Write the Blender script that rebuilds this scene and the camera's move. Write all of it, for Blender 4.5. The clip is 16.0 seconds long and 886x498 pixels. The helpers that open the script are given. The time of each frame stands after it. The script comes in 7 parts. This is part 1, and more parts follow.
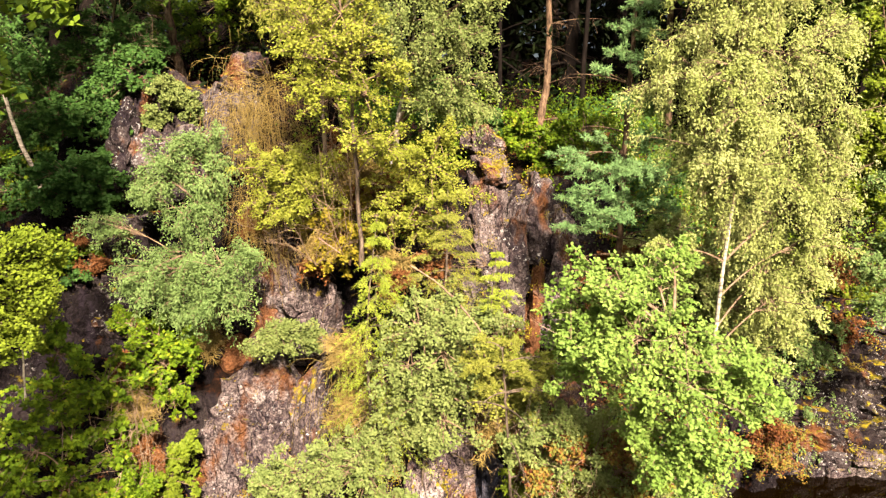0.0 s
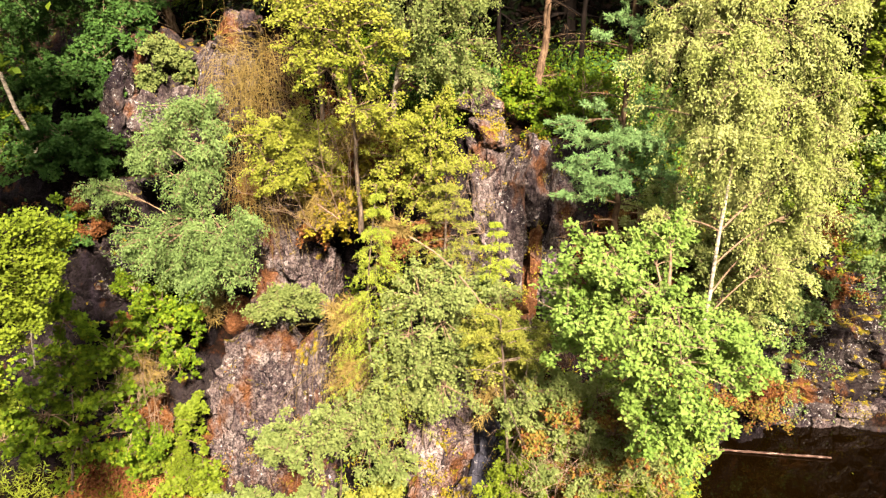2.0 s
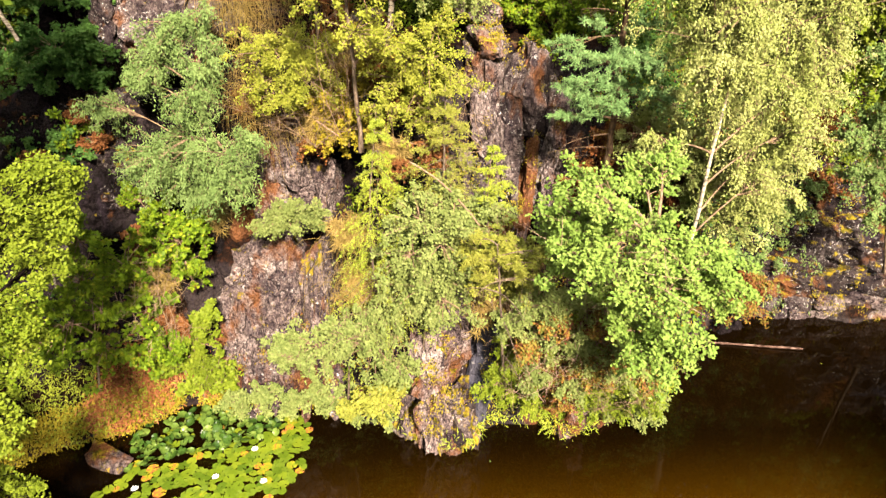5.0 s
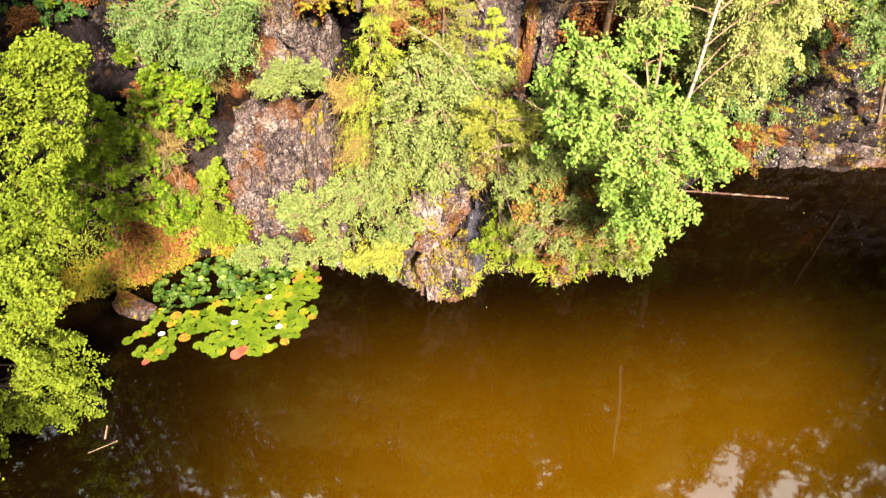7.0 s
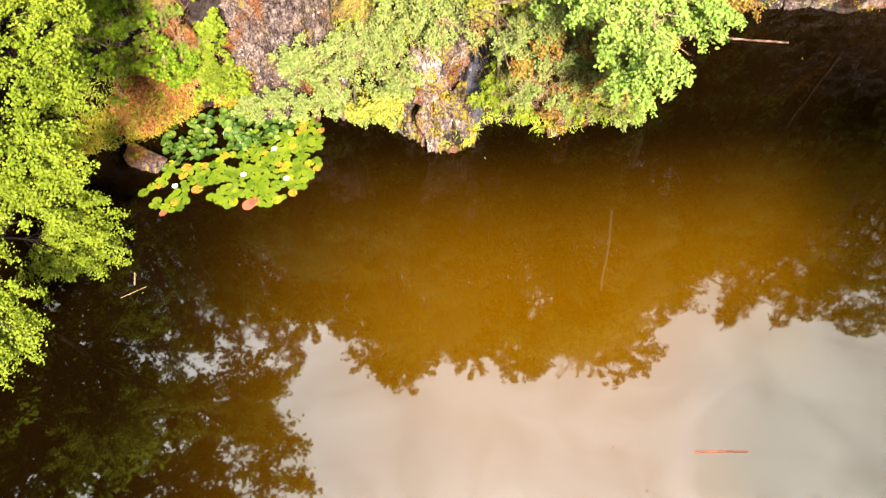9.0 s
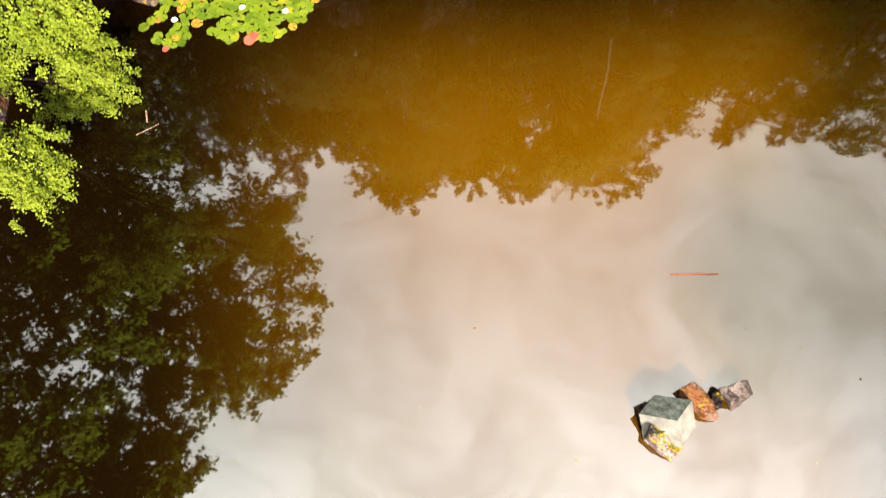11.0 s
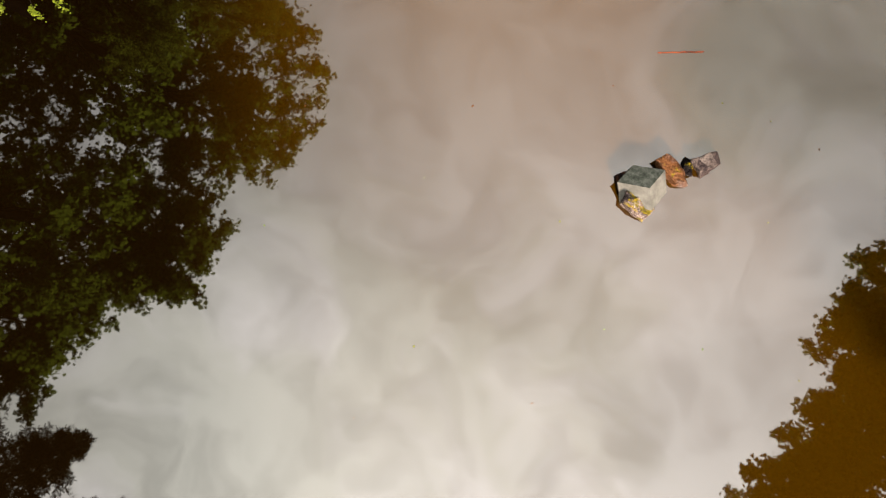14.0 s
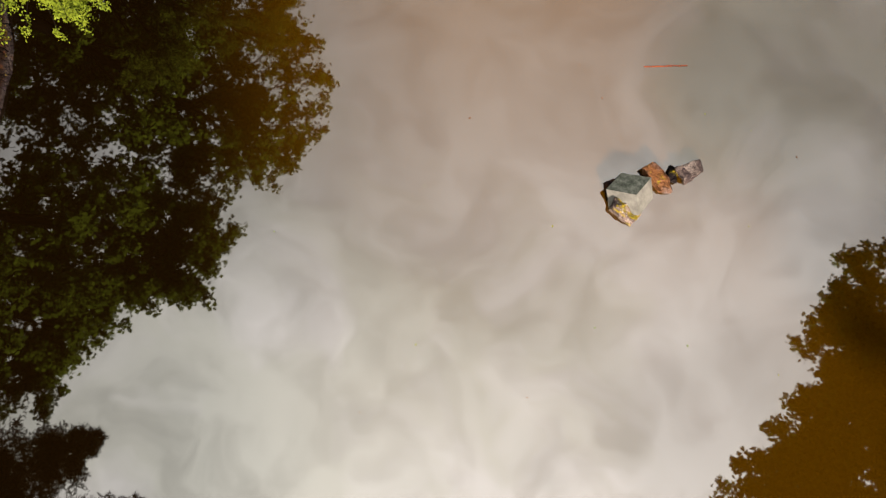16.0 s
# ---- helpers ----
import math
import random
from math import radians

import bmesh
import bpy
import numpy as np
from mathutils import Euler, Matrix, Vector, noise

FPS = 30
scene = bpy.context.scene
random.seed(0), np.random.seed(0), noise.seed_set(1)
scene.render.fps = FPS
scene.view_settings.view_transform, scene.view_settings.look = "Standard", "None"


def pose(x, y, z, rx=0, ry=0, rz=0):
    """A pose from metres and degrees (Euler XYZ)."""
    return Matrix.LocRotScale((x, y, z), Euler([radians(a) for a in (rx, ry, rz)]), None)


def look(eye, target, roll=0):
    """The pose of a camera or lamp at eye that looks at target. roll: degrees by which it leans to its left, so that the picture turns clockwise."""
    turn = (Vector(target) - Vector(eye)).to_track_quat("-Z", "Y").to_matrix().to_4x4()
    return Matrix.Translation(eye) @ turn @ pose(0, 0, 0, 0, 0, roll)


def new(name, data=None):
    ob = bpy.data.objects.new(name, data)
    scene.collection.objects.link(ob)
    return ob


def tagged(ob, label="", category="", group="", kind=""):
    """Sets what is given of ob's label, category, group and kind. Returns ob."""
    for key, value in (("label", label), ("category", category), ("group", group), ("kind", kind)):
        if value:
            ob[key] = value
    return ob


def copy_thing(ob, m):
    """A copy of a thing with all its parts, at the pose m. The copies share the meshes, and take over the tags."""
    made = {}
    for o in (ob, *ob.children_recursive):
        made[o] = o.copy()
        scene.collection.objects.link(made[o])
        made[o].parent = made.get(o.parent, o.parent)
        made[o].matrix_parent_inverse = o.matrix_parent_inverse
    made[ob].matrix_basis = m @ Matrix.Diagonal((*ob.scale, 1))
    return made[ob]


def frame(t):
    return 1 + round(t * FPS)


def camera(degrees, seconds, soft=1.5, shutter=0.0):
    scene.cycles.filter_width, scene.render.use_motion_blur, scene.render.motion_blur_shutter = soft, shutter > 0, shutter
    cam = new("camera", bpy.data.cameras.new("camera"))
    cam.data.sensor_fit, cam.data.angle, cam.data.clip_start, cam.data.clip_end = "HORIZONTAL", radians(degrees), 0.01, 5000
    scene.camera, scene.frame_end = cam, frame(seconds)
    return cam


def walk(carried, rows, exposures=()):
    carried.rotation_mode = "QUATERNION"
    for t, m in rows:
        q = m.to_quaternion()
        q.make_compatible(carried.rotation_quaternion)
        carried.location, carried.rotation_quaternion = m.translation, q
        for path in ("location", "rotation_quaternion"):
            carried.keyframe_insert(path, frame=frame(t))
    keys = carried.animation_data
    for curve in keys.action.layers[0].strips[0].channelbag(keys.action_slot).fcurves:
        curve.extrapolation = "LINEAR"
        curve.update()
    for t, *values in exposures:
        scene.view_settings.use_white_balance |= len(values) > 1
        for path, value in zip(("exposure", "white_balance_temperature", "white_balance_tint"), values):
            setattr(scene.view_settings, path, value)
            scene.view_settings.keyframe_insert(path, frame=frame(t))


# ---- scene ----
from mathutils.bvhtree import BVHTree

cam = camera(64.18, 16.0, 1.3, 0.4)
EXPOSURES = [(0.0, 3.47, 6950, 17), (6.0, 3.51, 6950, 15), (8.5, 3.78, 6850, 12), (11.0, 3.62, 6850, 12), (12.5, 3.07, 6950, 14), (13.6, 2.70, 7050, 16), (16.0, 2.63, 7050, 16)]
CAM_ROWS = [
    (0, 0.000, 0.000, 9.096, -9.83, 0.78, -0.00),
    (0.5, -0.010, 0.008, 9.247, -10.93, 0.80, -0.09),
    (1, -0.020, 0.012, 9.406, -12.30, 0.83, -0.17),
    (1.5, -0.030, 0.013, 9.573, -13.71, 0.86, -0.26),
    (2, -0.041, 0.011, 9.747, -15.15, 0.89, -0.34),
    (2.5, -0.051, 0.006, 9.929, -16.63, 0.92, -0.43),
    (3, -0.062, -0.002, 10.118, -18.20, 0.94, -0.51),
    (3.2, -0.066, -0.006, 10.195, -18.79, 0.96, -0.55),
    (5.3, -0.110, -0.063, 11.065, -28.24, 1.07, -0.91),
    (5.5, -0.114, -0.070, 11.153, -29.66, 1.08, -0.94),
    (6, -0.124, -0.088, 11.375, -33.29, 1.11, -1.03),
    (6.5, -0.133, -0.107, 11.602, -36.84, 1.14, -1.11),
    (7, -0.142, -0.126, 11.833, -40.38, 1.17, -1.20),
    (7.5, -0.150, -0.145, 12.068, -43.95, 1.20, -1.28),
    (8, -0.157, -0.164, 12.306, -47.56, 1.23, -1.37),
    (8.5, -0.163, -0.183, 12.547, -51.24, 1.25, -1.45),
    (8.7, -0.165, -0.190, 12.644, -52.51, 1.26, -1.49),
    (10.8, -0.178, -0.256, 13.678, -67.87, 1.38, -1.85),
    (11, -0.178, -0.260, 13.778, -69.39, 1.39, -1.88),
    (11.5, -0.177, -0.270, 14.027, -73.15, 1.42, -1.96),
    (12, -0.174, -0.277, 14.275, -77.05, 1.45, -2.05),
    (12.5, -0.170, -0.281, 14.523, -80.86, 1.48, -2.14),
    (13, -0.164, -0.282, 14.770, -84.63, 1.51, -2.22),
    (13.5, -0.155, -0.279, 15.016, -88.33, 1.53, -2.31),
    (14, -0.145, -0.271, 15.260, -88.52, 1.56, -2.39),
    (14.5, -0.132, -0.260, 15.501, -88.53, 1.59, -2.48),
    (15, -0.117, -0.243, 15.739, -88.48, 1.62, -2.56),
    (15.5, -0.099, -0.222, 15.974, -88.51, 1.65, -2.65),
    (16, -0.079, -0.194, 16.205, -88.58, 1.67, -2.73),
]
walk(cam, [(t, pose(x, y, z, 90 + pitch, roll, yaw)) for t, x, y, z, pitch, roll, yaw in CAM_ROWS], EXPOSURES)

# ---- light ----
SUN_DIR = Vector((0.20, -0.80, 0.56)).normalized()
world = bpy.data.worlds.new("sky_world")
scene.world = world
world.use_nodes = True
wn, wl = world.node_tree.nodes, world.node_tree.links
wn.clear()
w_out = wn.new("ShaderNodeOutputWorld")
w_bg = wn.new("ShaderNodeBackground")
w_sky = wn.new("ShaderNodeTexSky")
w_sky.sky_type, w_sky.sun_disc = "NISHITA", False
w_sky.sun_elevation = math.asin(SUN_DIR.z)
w_sky.sun_rotation = math.atan2(SUN_DIR.x, SUN_DIR.y)
w_co = wn.new("ShaderNodeTexCoord")
w_map = wn.new("ShaderNodeMapping")
w_map.inputs["Scale"].default_value = (1.0, 1.0, 1.6)
w_map.inputs["Location"].default_value = (3.1, 0.4, 0.0)
w_noise = wn.new("ShaderNodeTexNoise")
w_noise.inputs["Scale"].default_value = 1.7
w_noise.inputs["Detail"].default_value = 7.0
w_noise.inputs["Roughness"].default_value = 0.55
w_noise.inputs["Distortion"].default_value = 0.5
w_ramp = wn.new("ShaderNodeValToRGB")
w_ramp.color_ramp.elements[0].position, w_ramp.color_ramp.elements[0].color = 0.30, (0.53, 0.57, 0.56, 1)
w_ramp.color_ramp.elements[1].position, w_ramp.color_ramp.elements[1].color = 0.72, (0.91, 0.93, 0.91, 1)
w_dot = wn.new("ShaderNodeVectorMath")
w_dot.operation = "DOT_PRODUCT"
w_dot.inputs[1].default_value = Vector((0.0, -0.45, 0.90)).normalized()
w_glow = wn.new("ShaderNodeValToRGB")
for w_p, w_v in ((0.0, 0.05), (0.25, 0.30), (0.38, 0.85), (0.5, 0.85), (0.69, 0.78), (0.80, 1.12), (0.89, 1.66), (0.96, 2.2), (1.0, 2.65)):
    w_e = w_glow.color_ramp.elements[0] if w_p == 0.0 else w_glow.color_ramp.elements[-1] if w_p == 1.0 else w_glow.color_ramp.elements.new(w_p)
    w_e.position, w_e.color = w_p, (w_v, w_v, w_v, 1)
# thin bright cloud overhead, clearer and dimmer towards the horizon
w_sep = wn.new("ShaderNodeSeparateXYZ")
w_high = wn.new("ShaderNodeValToRGB")
for w_p, w_v in ((0.0, 0.05), (0.45, 0.07), (0.66, 0.30), (0.80, 0.80), (0.88, 1.0), (1.0, 1.0)):
    w_e = w_high.color_ramp.elements[0] if w_p == 0.0 else w_high.color_ramp.elements[-1] if w_p == 1.0 else w_high.color_ramp.elements.new(w_p)
    w_e.position, w_e.color = w_p, (w_v, w_v, w_v, 1)
w_cl2 = wn.new("ShaderNodeVectorMath")
w_cl2.operation = "MULTIPLY"
w_mul = wn.new("ShaderNodeVectorMath")
w_mul.operation = "SCALE"
w_mul.inputs["Scale"].default_value = 0.05
w_cl = wn.new("ShaderNodeVectorMath")
w_cl.operation = "MULTIPLY"
w_mix = wn.new("ShaderNodeMix")
w_mix.data_type = "RGBA"
w_mix.inputs[0].default_value = 0.93
wl.new(w_co.outputs["Generated"], w_map.inputs[0])
wl.new(w_co.outputs["Generated"], w_dot.inputs[0])
wl.new(w_dot.outputs["Value"], w_glow.inputs[0])
wl.new(w_map.outputs[0], w_noise.inputs["Vector"])
wl.new(w_noise.outputs["Fac"], w_ramp.inputs[0])
wl.new(w_sky.outputs[0], w_mul.inputs[0])
wl.new(w_ramp.outputs[0], w_cl.inputs[0])
wl.new(w_glow.outputs[0], w_cl.inputs[1])
wl.new(w_mul.outputs[0], w_mix.inputs[6])
wl.new(w_co.outputs["Generated"], w_sep.inputs[0])
wl.new(w_sep.outputs["Z"], w_high.inputs[0])
wl.new(w_cl.outputs[0], w_cl2.inputs[0])
wl.new(w_high.outputs[0], w_cl2.inputs[1])
wl.new(w_cl2.outputs[0], w_mix.inputs[7])
wl.new(w_mix.outputs[2], w_bg.inputs[0])
wl.new(w_bg.outputs[0], w_out.inputs[0])
w_bg.inputs[1].default_value = 0.88

sun = new("sun", bpy.data.lights.new("sun", "SUN"))
sun.data.energy, sun.data.angle, sun.data.color = 5.0, radians(6.0), (1.0, 0.90, 0.78)
sun.matrix_world = look(SUN_DIR * 60, (0, 0, 0))


# ---- materials ----
TONE = 0.34  # share of light that the palette's full values send back


def node_mat(name):
    m = bpy.data.materials.new(name)
    m.use_nodes = True
    n = m.node_tree.nodes
    n.clear()
    return m, n, m.node_tree.links


def mixc(n, l, fac, a, b):
    x = n.new("ShaderNodeMix")
    x.data_type = "RGBA"
    for sock, v in ((x.inputs[0], fac), (x.inputs[6], a), (x.inputs[7], b)):
        if isinstance(v, bpy.types.NodeSocket):
            l.new(v, sock)
        elif isinstance(v, tuple):
            sock.default_value = (*v, 1)
        else:
            sock.default_value = v
    return x.outputs[2]


def math_(n, l, op, a, b=0.0):
    x = n.new("ShaderNodeMath")
    x.operation = op
    x.use_clamp = op in ("MULTIPLY", "MULTIPLY_ADD")
    for sock, v in ((x.inputs[0], a), (x.inputs[1], b)):
        if isinstance(v, bpy.types.NodeSocket):
            l.new(v, sock)
        else:
            sock.default_value = v
    return x.outputs[0]


def noise_(n, l, pos, scale, detail=4.0, rough=0.55, shift=(0, 0, 0), stretch=(1, 1, 1)):
    mp = n.new("ShaderNodeMapping")
    mp.inputs["Location"].default_value = shift
    mp.inputs["Scale"].default_value = stretch
    l.new(pos, mp.inputs[0])
    x = n.new("ShaderNodeTexNoise")
    x.inputs["Scale"].default_value, x.inputs["Detail"].default_value, x.inputs["Roughness"].default_value = scale, detail, rough
    l.new(mp.outputs[0], x.inputs["Vector"])
    return x.outputs["Fac"]


def step_(n, l, v, lo, hi, shape="LINEAR"):
    x = n.new("ShaderNodeMapRange")
    x.interpolation_type = shape
    x.inputs[1].default_value, x.inputs[2].default_value = lo, hi
    l.new(v, x.inputs[0])
    return x.outputs[0]


def ramp_(n, l, v, stops):
    x = n.new("ShaderNodeValToRGB")
    e = x.color_ramp.elements
    while len(e) < len(stops):
        e.new(0.5)
    for k, (p, c) in enumerate(stops):
        e[k].position, e[k].color = p, (c[0] * TONE, c[1] * TONE, c[2] * TONE, 1)
    l.new(v, x.inputs[0])
    return x.outputs[0]


def leaf_mat(name, stops, through_=0.2, gloss=0.0015, vary=0.26):
    m, n, l = node_mat(name)
    geo = n.new("ShaderNodeNewGeometry")
    big = noise_(n, l, geo.outputs["Position"], 0.9, 3.0)
    mid = noise_(n, l, geo.outputs["Position"], 5.0, 2.0)
    v = math_(n, l, "ADD", math_(n, l, "ADD", math_(n, l, "MULTIPLY", geo.outputs["Random Per Island"], vary), 0.5 * (0.55 - vary)), math_(n, l, "MULTIPLY", big, 0.55))
    v = math_(n, l, "ADD", v, math_(n, l, "SUBTRACT", math_(n, l, "MULTIPLY", mid, 0.5), 0.30))
    col = ramp_(n, l, v, stops)
    d, t, g = n.new("ShaderNodeBsdfDiffuse"), n.new("ShaderNodeBsdfTranslucent"), n.new("ShaderNodeBsdfGlossy")
    g.inputs["Roughness"].default_value = 0.45
    l.new(col, d.inputs[0])
    l.new(mixc(n, l, 0.15, col, (0.17, 0.165, 0.034)), t.inputs[0])
    a, b, o = n.new("ShaderNodeMixShader"), n.new("ShaderNodeMixShader"), n.new("ShaderNodeOutputMaterial")
    a.inputs[0].default_value, b.inputs[0].default_value = through_, gloss
    l.new(d.outputs[0], a.inputs[1]), l.new(t.outputs[0], a.inputs[2])
    l.new(a.outputs[0], b.inputs[1]), l.new(g.outputs[0], b.inputs[2])
    l.new(b.outputs[0], o.inputs[0])
    return m


def surface(name, colour, rough=0.85, bump=None, strength=0.5, dist=0.02, spec=0.015):
    """Closes a material: colour(n, l, position) and bump(n, l, position) give sockets."""
    m, n, l = node_mat(name)
    geo = n.new("ShaderNodeNewGeometry")
    p, o = n.new("ShaderNodeBsdfPrincipled"), n.new("ShaderNodeOutputMaterial")
    p.inputs["Roughness"].default_value = rough
    p.inputs["Specular IOR Level"].default_value = spec
    l.new(colour(n, l, geo), p.inputs["Base Color"])
    if bump:
        b = n.new("ShaderNodeBump")
        b.inputs["Strength"].default_value, b.inputs["Distance"].default_value = strength, dist
        l.new(bump(n, l, geo), b.inputs["Height"])
        l.new(b.outputs[0], p.inputs["Normal"])
    l.new(p.outputs[0], o.inputs[0])
    return m


def jointed_(n, l, pos, scale, feature="DISTANCE_TO_EDGE", stretch=(1.0, 1.0, 0.55)):
    """Cells with wavy borders, long in the upright direction, like the joints of broken rock."""
    w = n.new("ShaderNodeTexNoise")
    w.inputs["Scale"].default_value, w.inputs["Detail"].default_value = 1.9, 5.0
    l.new(pos, w.inputs["Vector"])
    add = n.new("ShaderNodeVectorMath")
    add.operation = "MULTIPLY_ADD"
    add.inputs[1].default_value = (0.7, 0.7, 0.7)
    l.new(w.outputs["Color"], add.inputs[0]), l.new(pos, add.inputs[2])
    mp = n.new("ShaderNodeMapping")
    mp.inputs["Scale"].default_value = stretch
    l.new(add.outputs[0], mp.inputs[0])
    v = n.new("ShaderNodeTexVoronoi")
    v.feature = feature
    v.inputs["Scale"].default_value = scale
    l.new(mp.outputs[0], v.inputs["Vector"])
    return v.outputs["Distance"] if feature == "DISTANCE_TO_EDGE" else v.outputs["Color"]


def rock_colour(pale, rust, moss, lichen, soil=0.0):
    def colour(n, l, geo):
        pos = geo.outputs["Position"]
        cell = n.new("ShaderNodeSeparateColor")
        l.new(jointed_(n, l, pos, 2.7, "F1"), cell.inputs[0])
        tone = math_(n, l, "ADD", math_(n, l, "MULTIPLY", noise_(n, l, pos, 2.6, 7.0, 0.7, (4, 1, 2), (1.0, 1.0, 0.6)), 0.38), math_(n, l, "MULTIPLY", noise_(n, l, pos, 11.0, 8.0, 0.78, (1, 4, 6)), 0.52))
        tone = math_(n, l, "ADD", tone, math_(n, l, "MULTIPLY", cell.outputs[0], 0.10))
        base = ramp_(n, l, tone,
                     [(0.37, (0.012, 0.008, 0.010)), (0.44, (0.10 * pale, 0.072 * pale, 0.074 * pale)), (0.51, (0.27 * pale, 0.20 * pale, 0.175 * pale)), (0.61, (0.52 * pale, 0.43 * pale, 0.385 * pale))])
        joint = math_(n, l, "MULTIPLY", step_(n, l, jointed_(n, l, pos, 2.7), 0.03, 0.0), 0.8)
        base = mixc(n, l, joint, base, (0.006, 0.004, 0.0045))
        fine = math_(n, l, "MULTIPLY", step_(n, l, jointed_(n, l, pos, 8.0, "DISTANCE_TO_EDGE", (1.0, 1.0, 0.8)), 0.05, 0.0), 0.55)
        base = mixc(n, l, fine, base, (0.010, 0.007, 0.008))
        grain = noise_(n, l, pos, 22.0, 5.0, 0.7)
        base = mixc(n, l, step_(n, l, grain, 0.50, 0.36), base, (0.008, 0.006, 0.0065))
        seep = math_(n, l, "MULTIPLY", step_(n, l, noise_(n, l, pos, 2.4, 5.0, 0.6, (3, 8, 1), (1.0, 1.0, 0.16)), 0.56, 0.66), 0.85 - 0.45 * pale)
        base = mixc(n, l, seep, base, (0.009, 0.0065, 0.008))
        spots = math_(n, l, "MULTIPLY", step_(n, l, noise_(n, l, pos, 13.0, 6.0, 0.7, (9, 9, 3)), 0.575, 0.66), step_(n, l, noise_(n, l, pos, 1.6, 3.0, 0.5, (1, 7, 5)), 0.60 - lichen, 0.72 - lichen))
        base = mixc(n, l, spots, base, (0.20, 0.185, 0.17))
        ru = math_(n, l, "MULTIPLY", step_(n, l, noise_(n, l, pos, 0.75, 7.0, 0.65, (2, 3, 11), (1.3, 1.3, 0.7)), 0.66 - rust, 0.76 - rust), 0.9)
        rust_c = ramp_(n, l, grain, [(0.3, (0.06, 0.020, 0.007)), (0.55, (0.17, 0.066, 0.022)), (0.75, (0.29, 0.15, 0.07))])
        base = mixc(n, l, ru, base, rust_c)
        sep = n.new("ShaderNodeSeparateXYZ")
        l.new(geo.outputs["Normal"], sep.inputs[0])
        up = step_(n, l, sep.outputs["Z"], 0.10, 0.75)
        mo = math_(n, l, "MULTIPLY", step_(n, l, math_(n, l, "ADD", noise_(n, l, pos, 3.2, 7.0, 0.7, (8, 2, 1)), math_(n, l, "MULTIPLY", up, 0.14)), 0.74 - moss, 0.80 - moss), 0.95)
        moss_c = ramp_(n, l, noise_(n, l, pos, 9.0, 5.0), [(0.3, (0.045, 0.05, 0.006)), (0.5, (0.20, 0.15, 0.012)), (0.7, (0.40, 0.27, 0.02))])
        base = mixc(n, l, mo, base, moss_c)
        if soil:
            s = step_(n, l, math_(n, l, "ADD", sep.outputs["Z"], math_(n, l, "MULTIPLY", noise_(n, l, pos, 3.0, 5.0), 0.5)), 0.75, 1.05)
            soil_c = ramp_(n, l, noise_(n, l, pos, 7.0, 7.0, 0.7), [(0.36, (0.006, 0.004, 0.003)), (0.54, (0.016, 0.008, 0.005)), (0.66, (0.06, 0.022, 0.010)), (0.82, (0.16, 0.065, 0.024))])
            base = mixc(n, l, s, base, soil_c)
        return base
    return colour


def rock_bump(n, l, geo):
    pos = geo.outputs["Position"]
    crack = step_(n, l, jointed_(n, l, pos, 2.7), 0.0, 0.09)
    fine = step_(n, l, jointed_(n, l, pos, 8.0, "DISTANCE_TO_EDGE", (1.0, 1.0, 0.8)), 0.0, 0.10)
    rough = math_(n, l, "MULTIPLY", noise_(n, l, pos, 8.0, 9.0, 0.7), 0.6)
    return math_(n, l, "ADD", math_(n, l, "ADD", rough, math_(n, l, "MULTIPLY", crack, 0.30)), math_(n, l, "MULTIPLY", fine, 0.14))


M_CLIFF = surface("cliff_rock", rock_colour(0.12, 0.10, 0.05, 0.03, 1.0), 0.9, rock_bump, 0.9, 0.12)
M_PALE = surface("pale_rock", rock_colour(0.70, 0.12, 0.05, 0.14), 0.85, rock_bump, 1.0, 0.18)
M_NOSE = surface("pale_grey_rock", rock_colour(0.95, 0.18, 0.12, 0.08), 0.85, rock_bump, 1.0, 0.15)
# nearly black: shade on the rock walls is put into this colour
M_DARK = surface("dark_shaded_rock", rock_colour(0.035, 0.09, 0.02, 0.03), 0.8, rock_bump, 0.9, 0.10)
M_WALL = surface("layered_wall_rock", rock_colour(0.15, 0.13, 0.10, 0.18), 0.8, rock_bump, 0.9, 0.10)
M_SLATE = surface("blue_grey_rock", lambda n, l, g: mixc(n, l, 0.5, rock_colour(0.16, -0.05, 0.02, 0.10)(n, l, g), (0.028, 0.030, 0.040)), 0.75, rock_bump, 0.8, 0.10)
M_PURPLE = surface("purple_rock", rock_colour(0.42, 0.09, 0.03, 0.14), 0.85, rock_bump, 0.9, 0.10)
M_LICHEN = surface("lichen_spotted_rock", rock_colour(0.24, 0.05, 0.03, 0.36), 0.85, rock_bump, 0.9, 0.10)
M_UMBER = surface("umber_rock", rock_colour(0.22, 0.15, 0.08, 0.06), 0.9, rock_bump, 0.9, 0.10)
M_ORANGE = surface("orange_rock", rock_colour(0.5, 0.30, 0.04, 0.02), 0.85, rock_bump, 0.9, 0.10)
M_RUSTY = surface("rusty_rock", rock_colour(0.6, 0.18, 0.08, 0.08), 0.9, rock_bump, 0.9, 0.10)
M_MOSSY = surface("mossy_rock", rock_colour(0.55, 0.10, 0.15, 0.15), 0.85, rock_bump, 0.8, 0.10)


def bark(name, stops, scale, stretch, strength=0.6):
    return surface(name, lambda n, l, g: ramp_(n, l, noise_(n, l, g.outputs["Position"], scale, 6.0, 0.65, (0, 0, 0), stretch), stops), 0.9,
                   lambda n, l, g: noise_(n, l, g.outputs["Position"], scale * 1.5, 5.0, 0.65, (0, 0, 0), stretch), strength, 0.02)


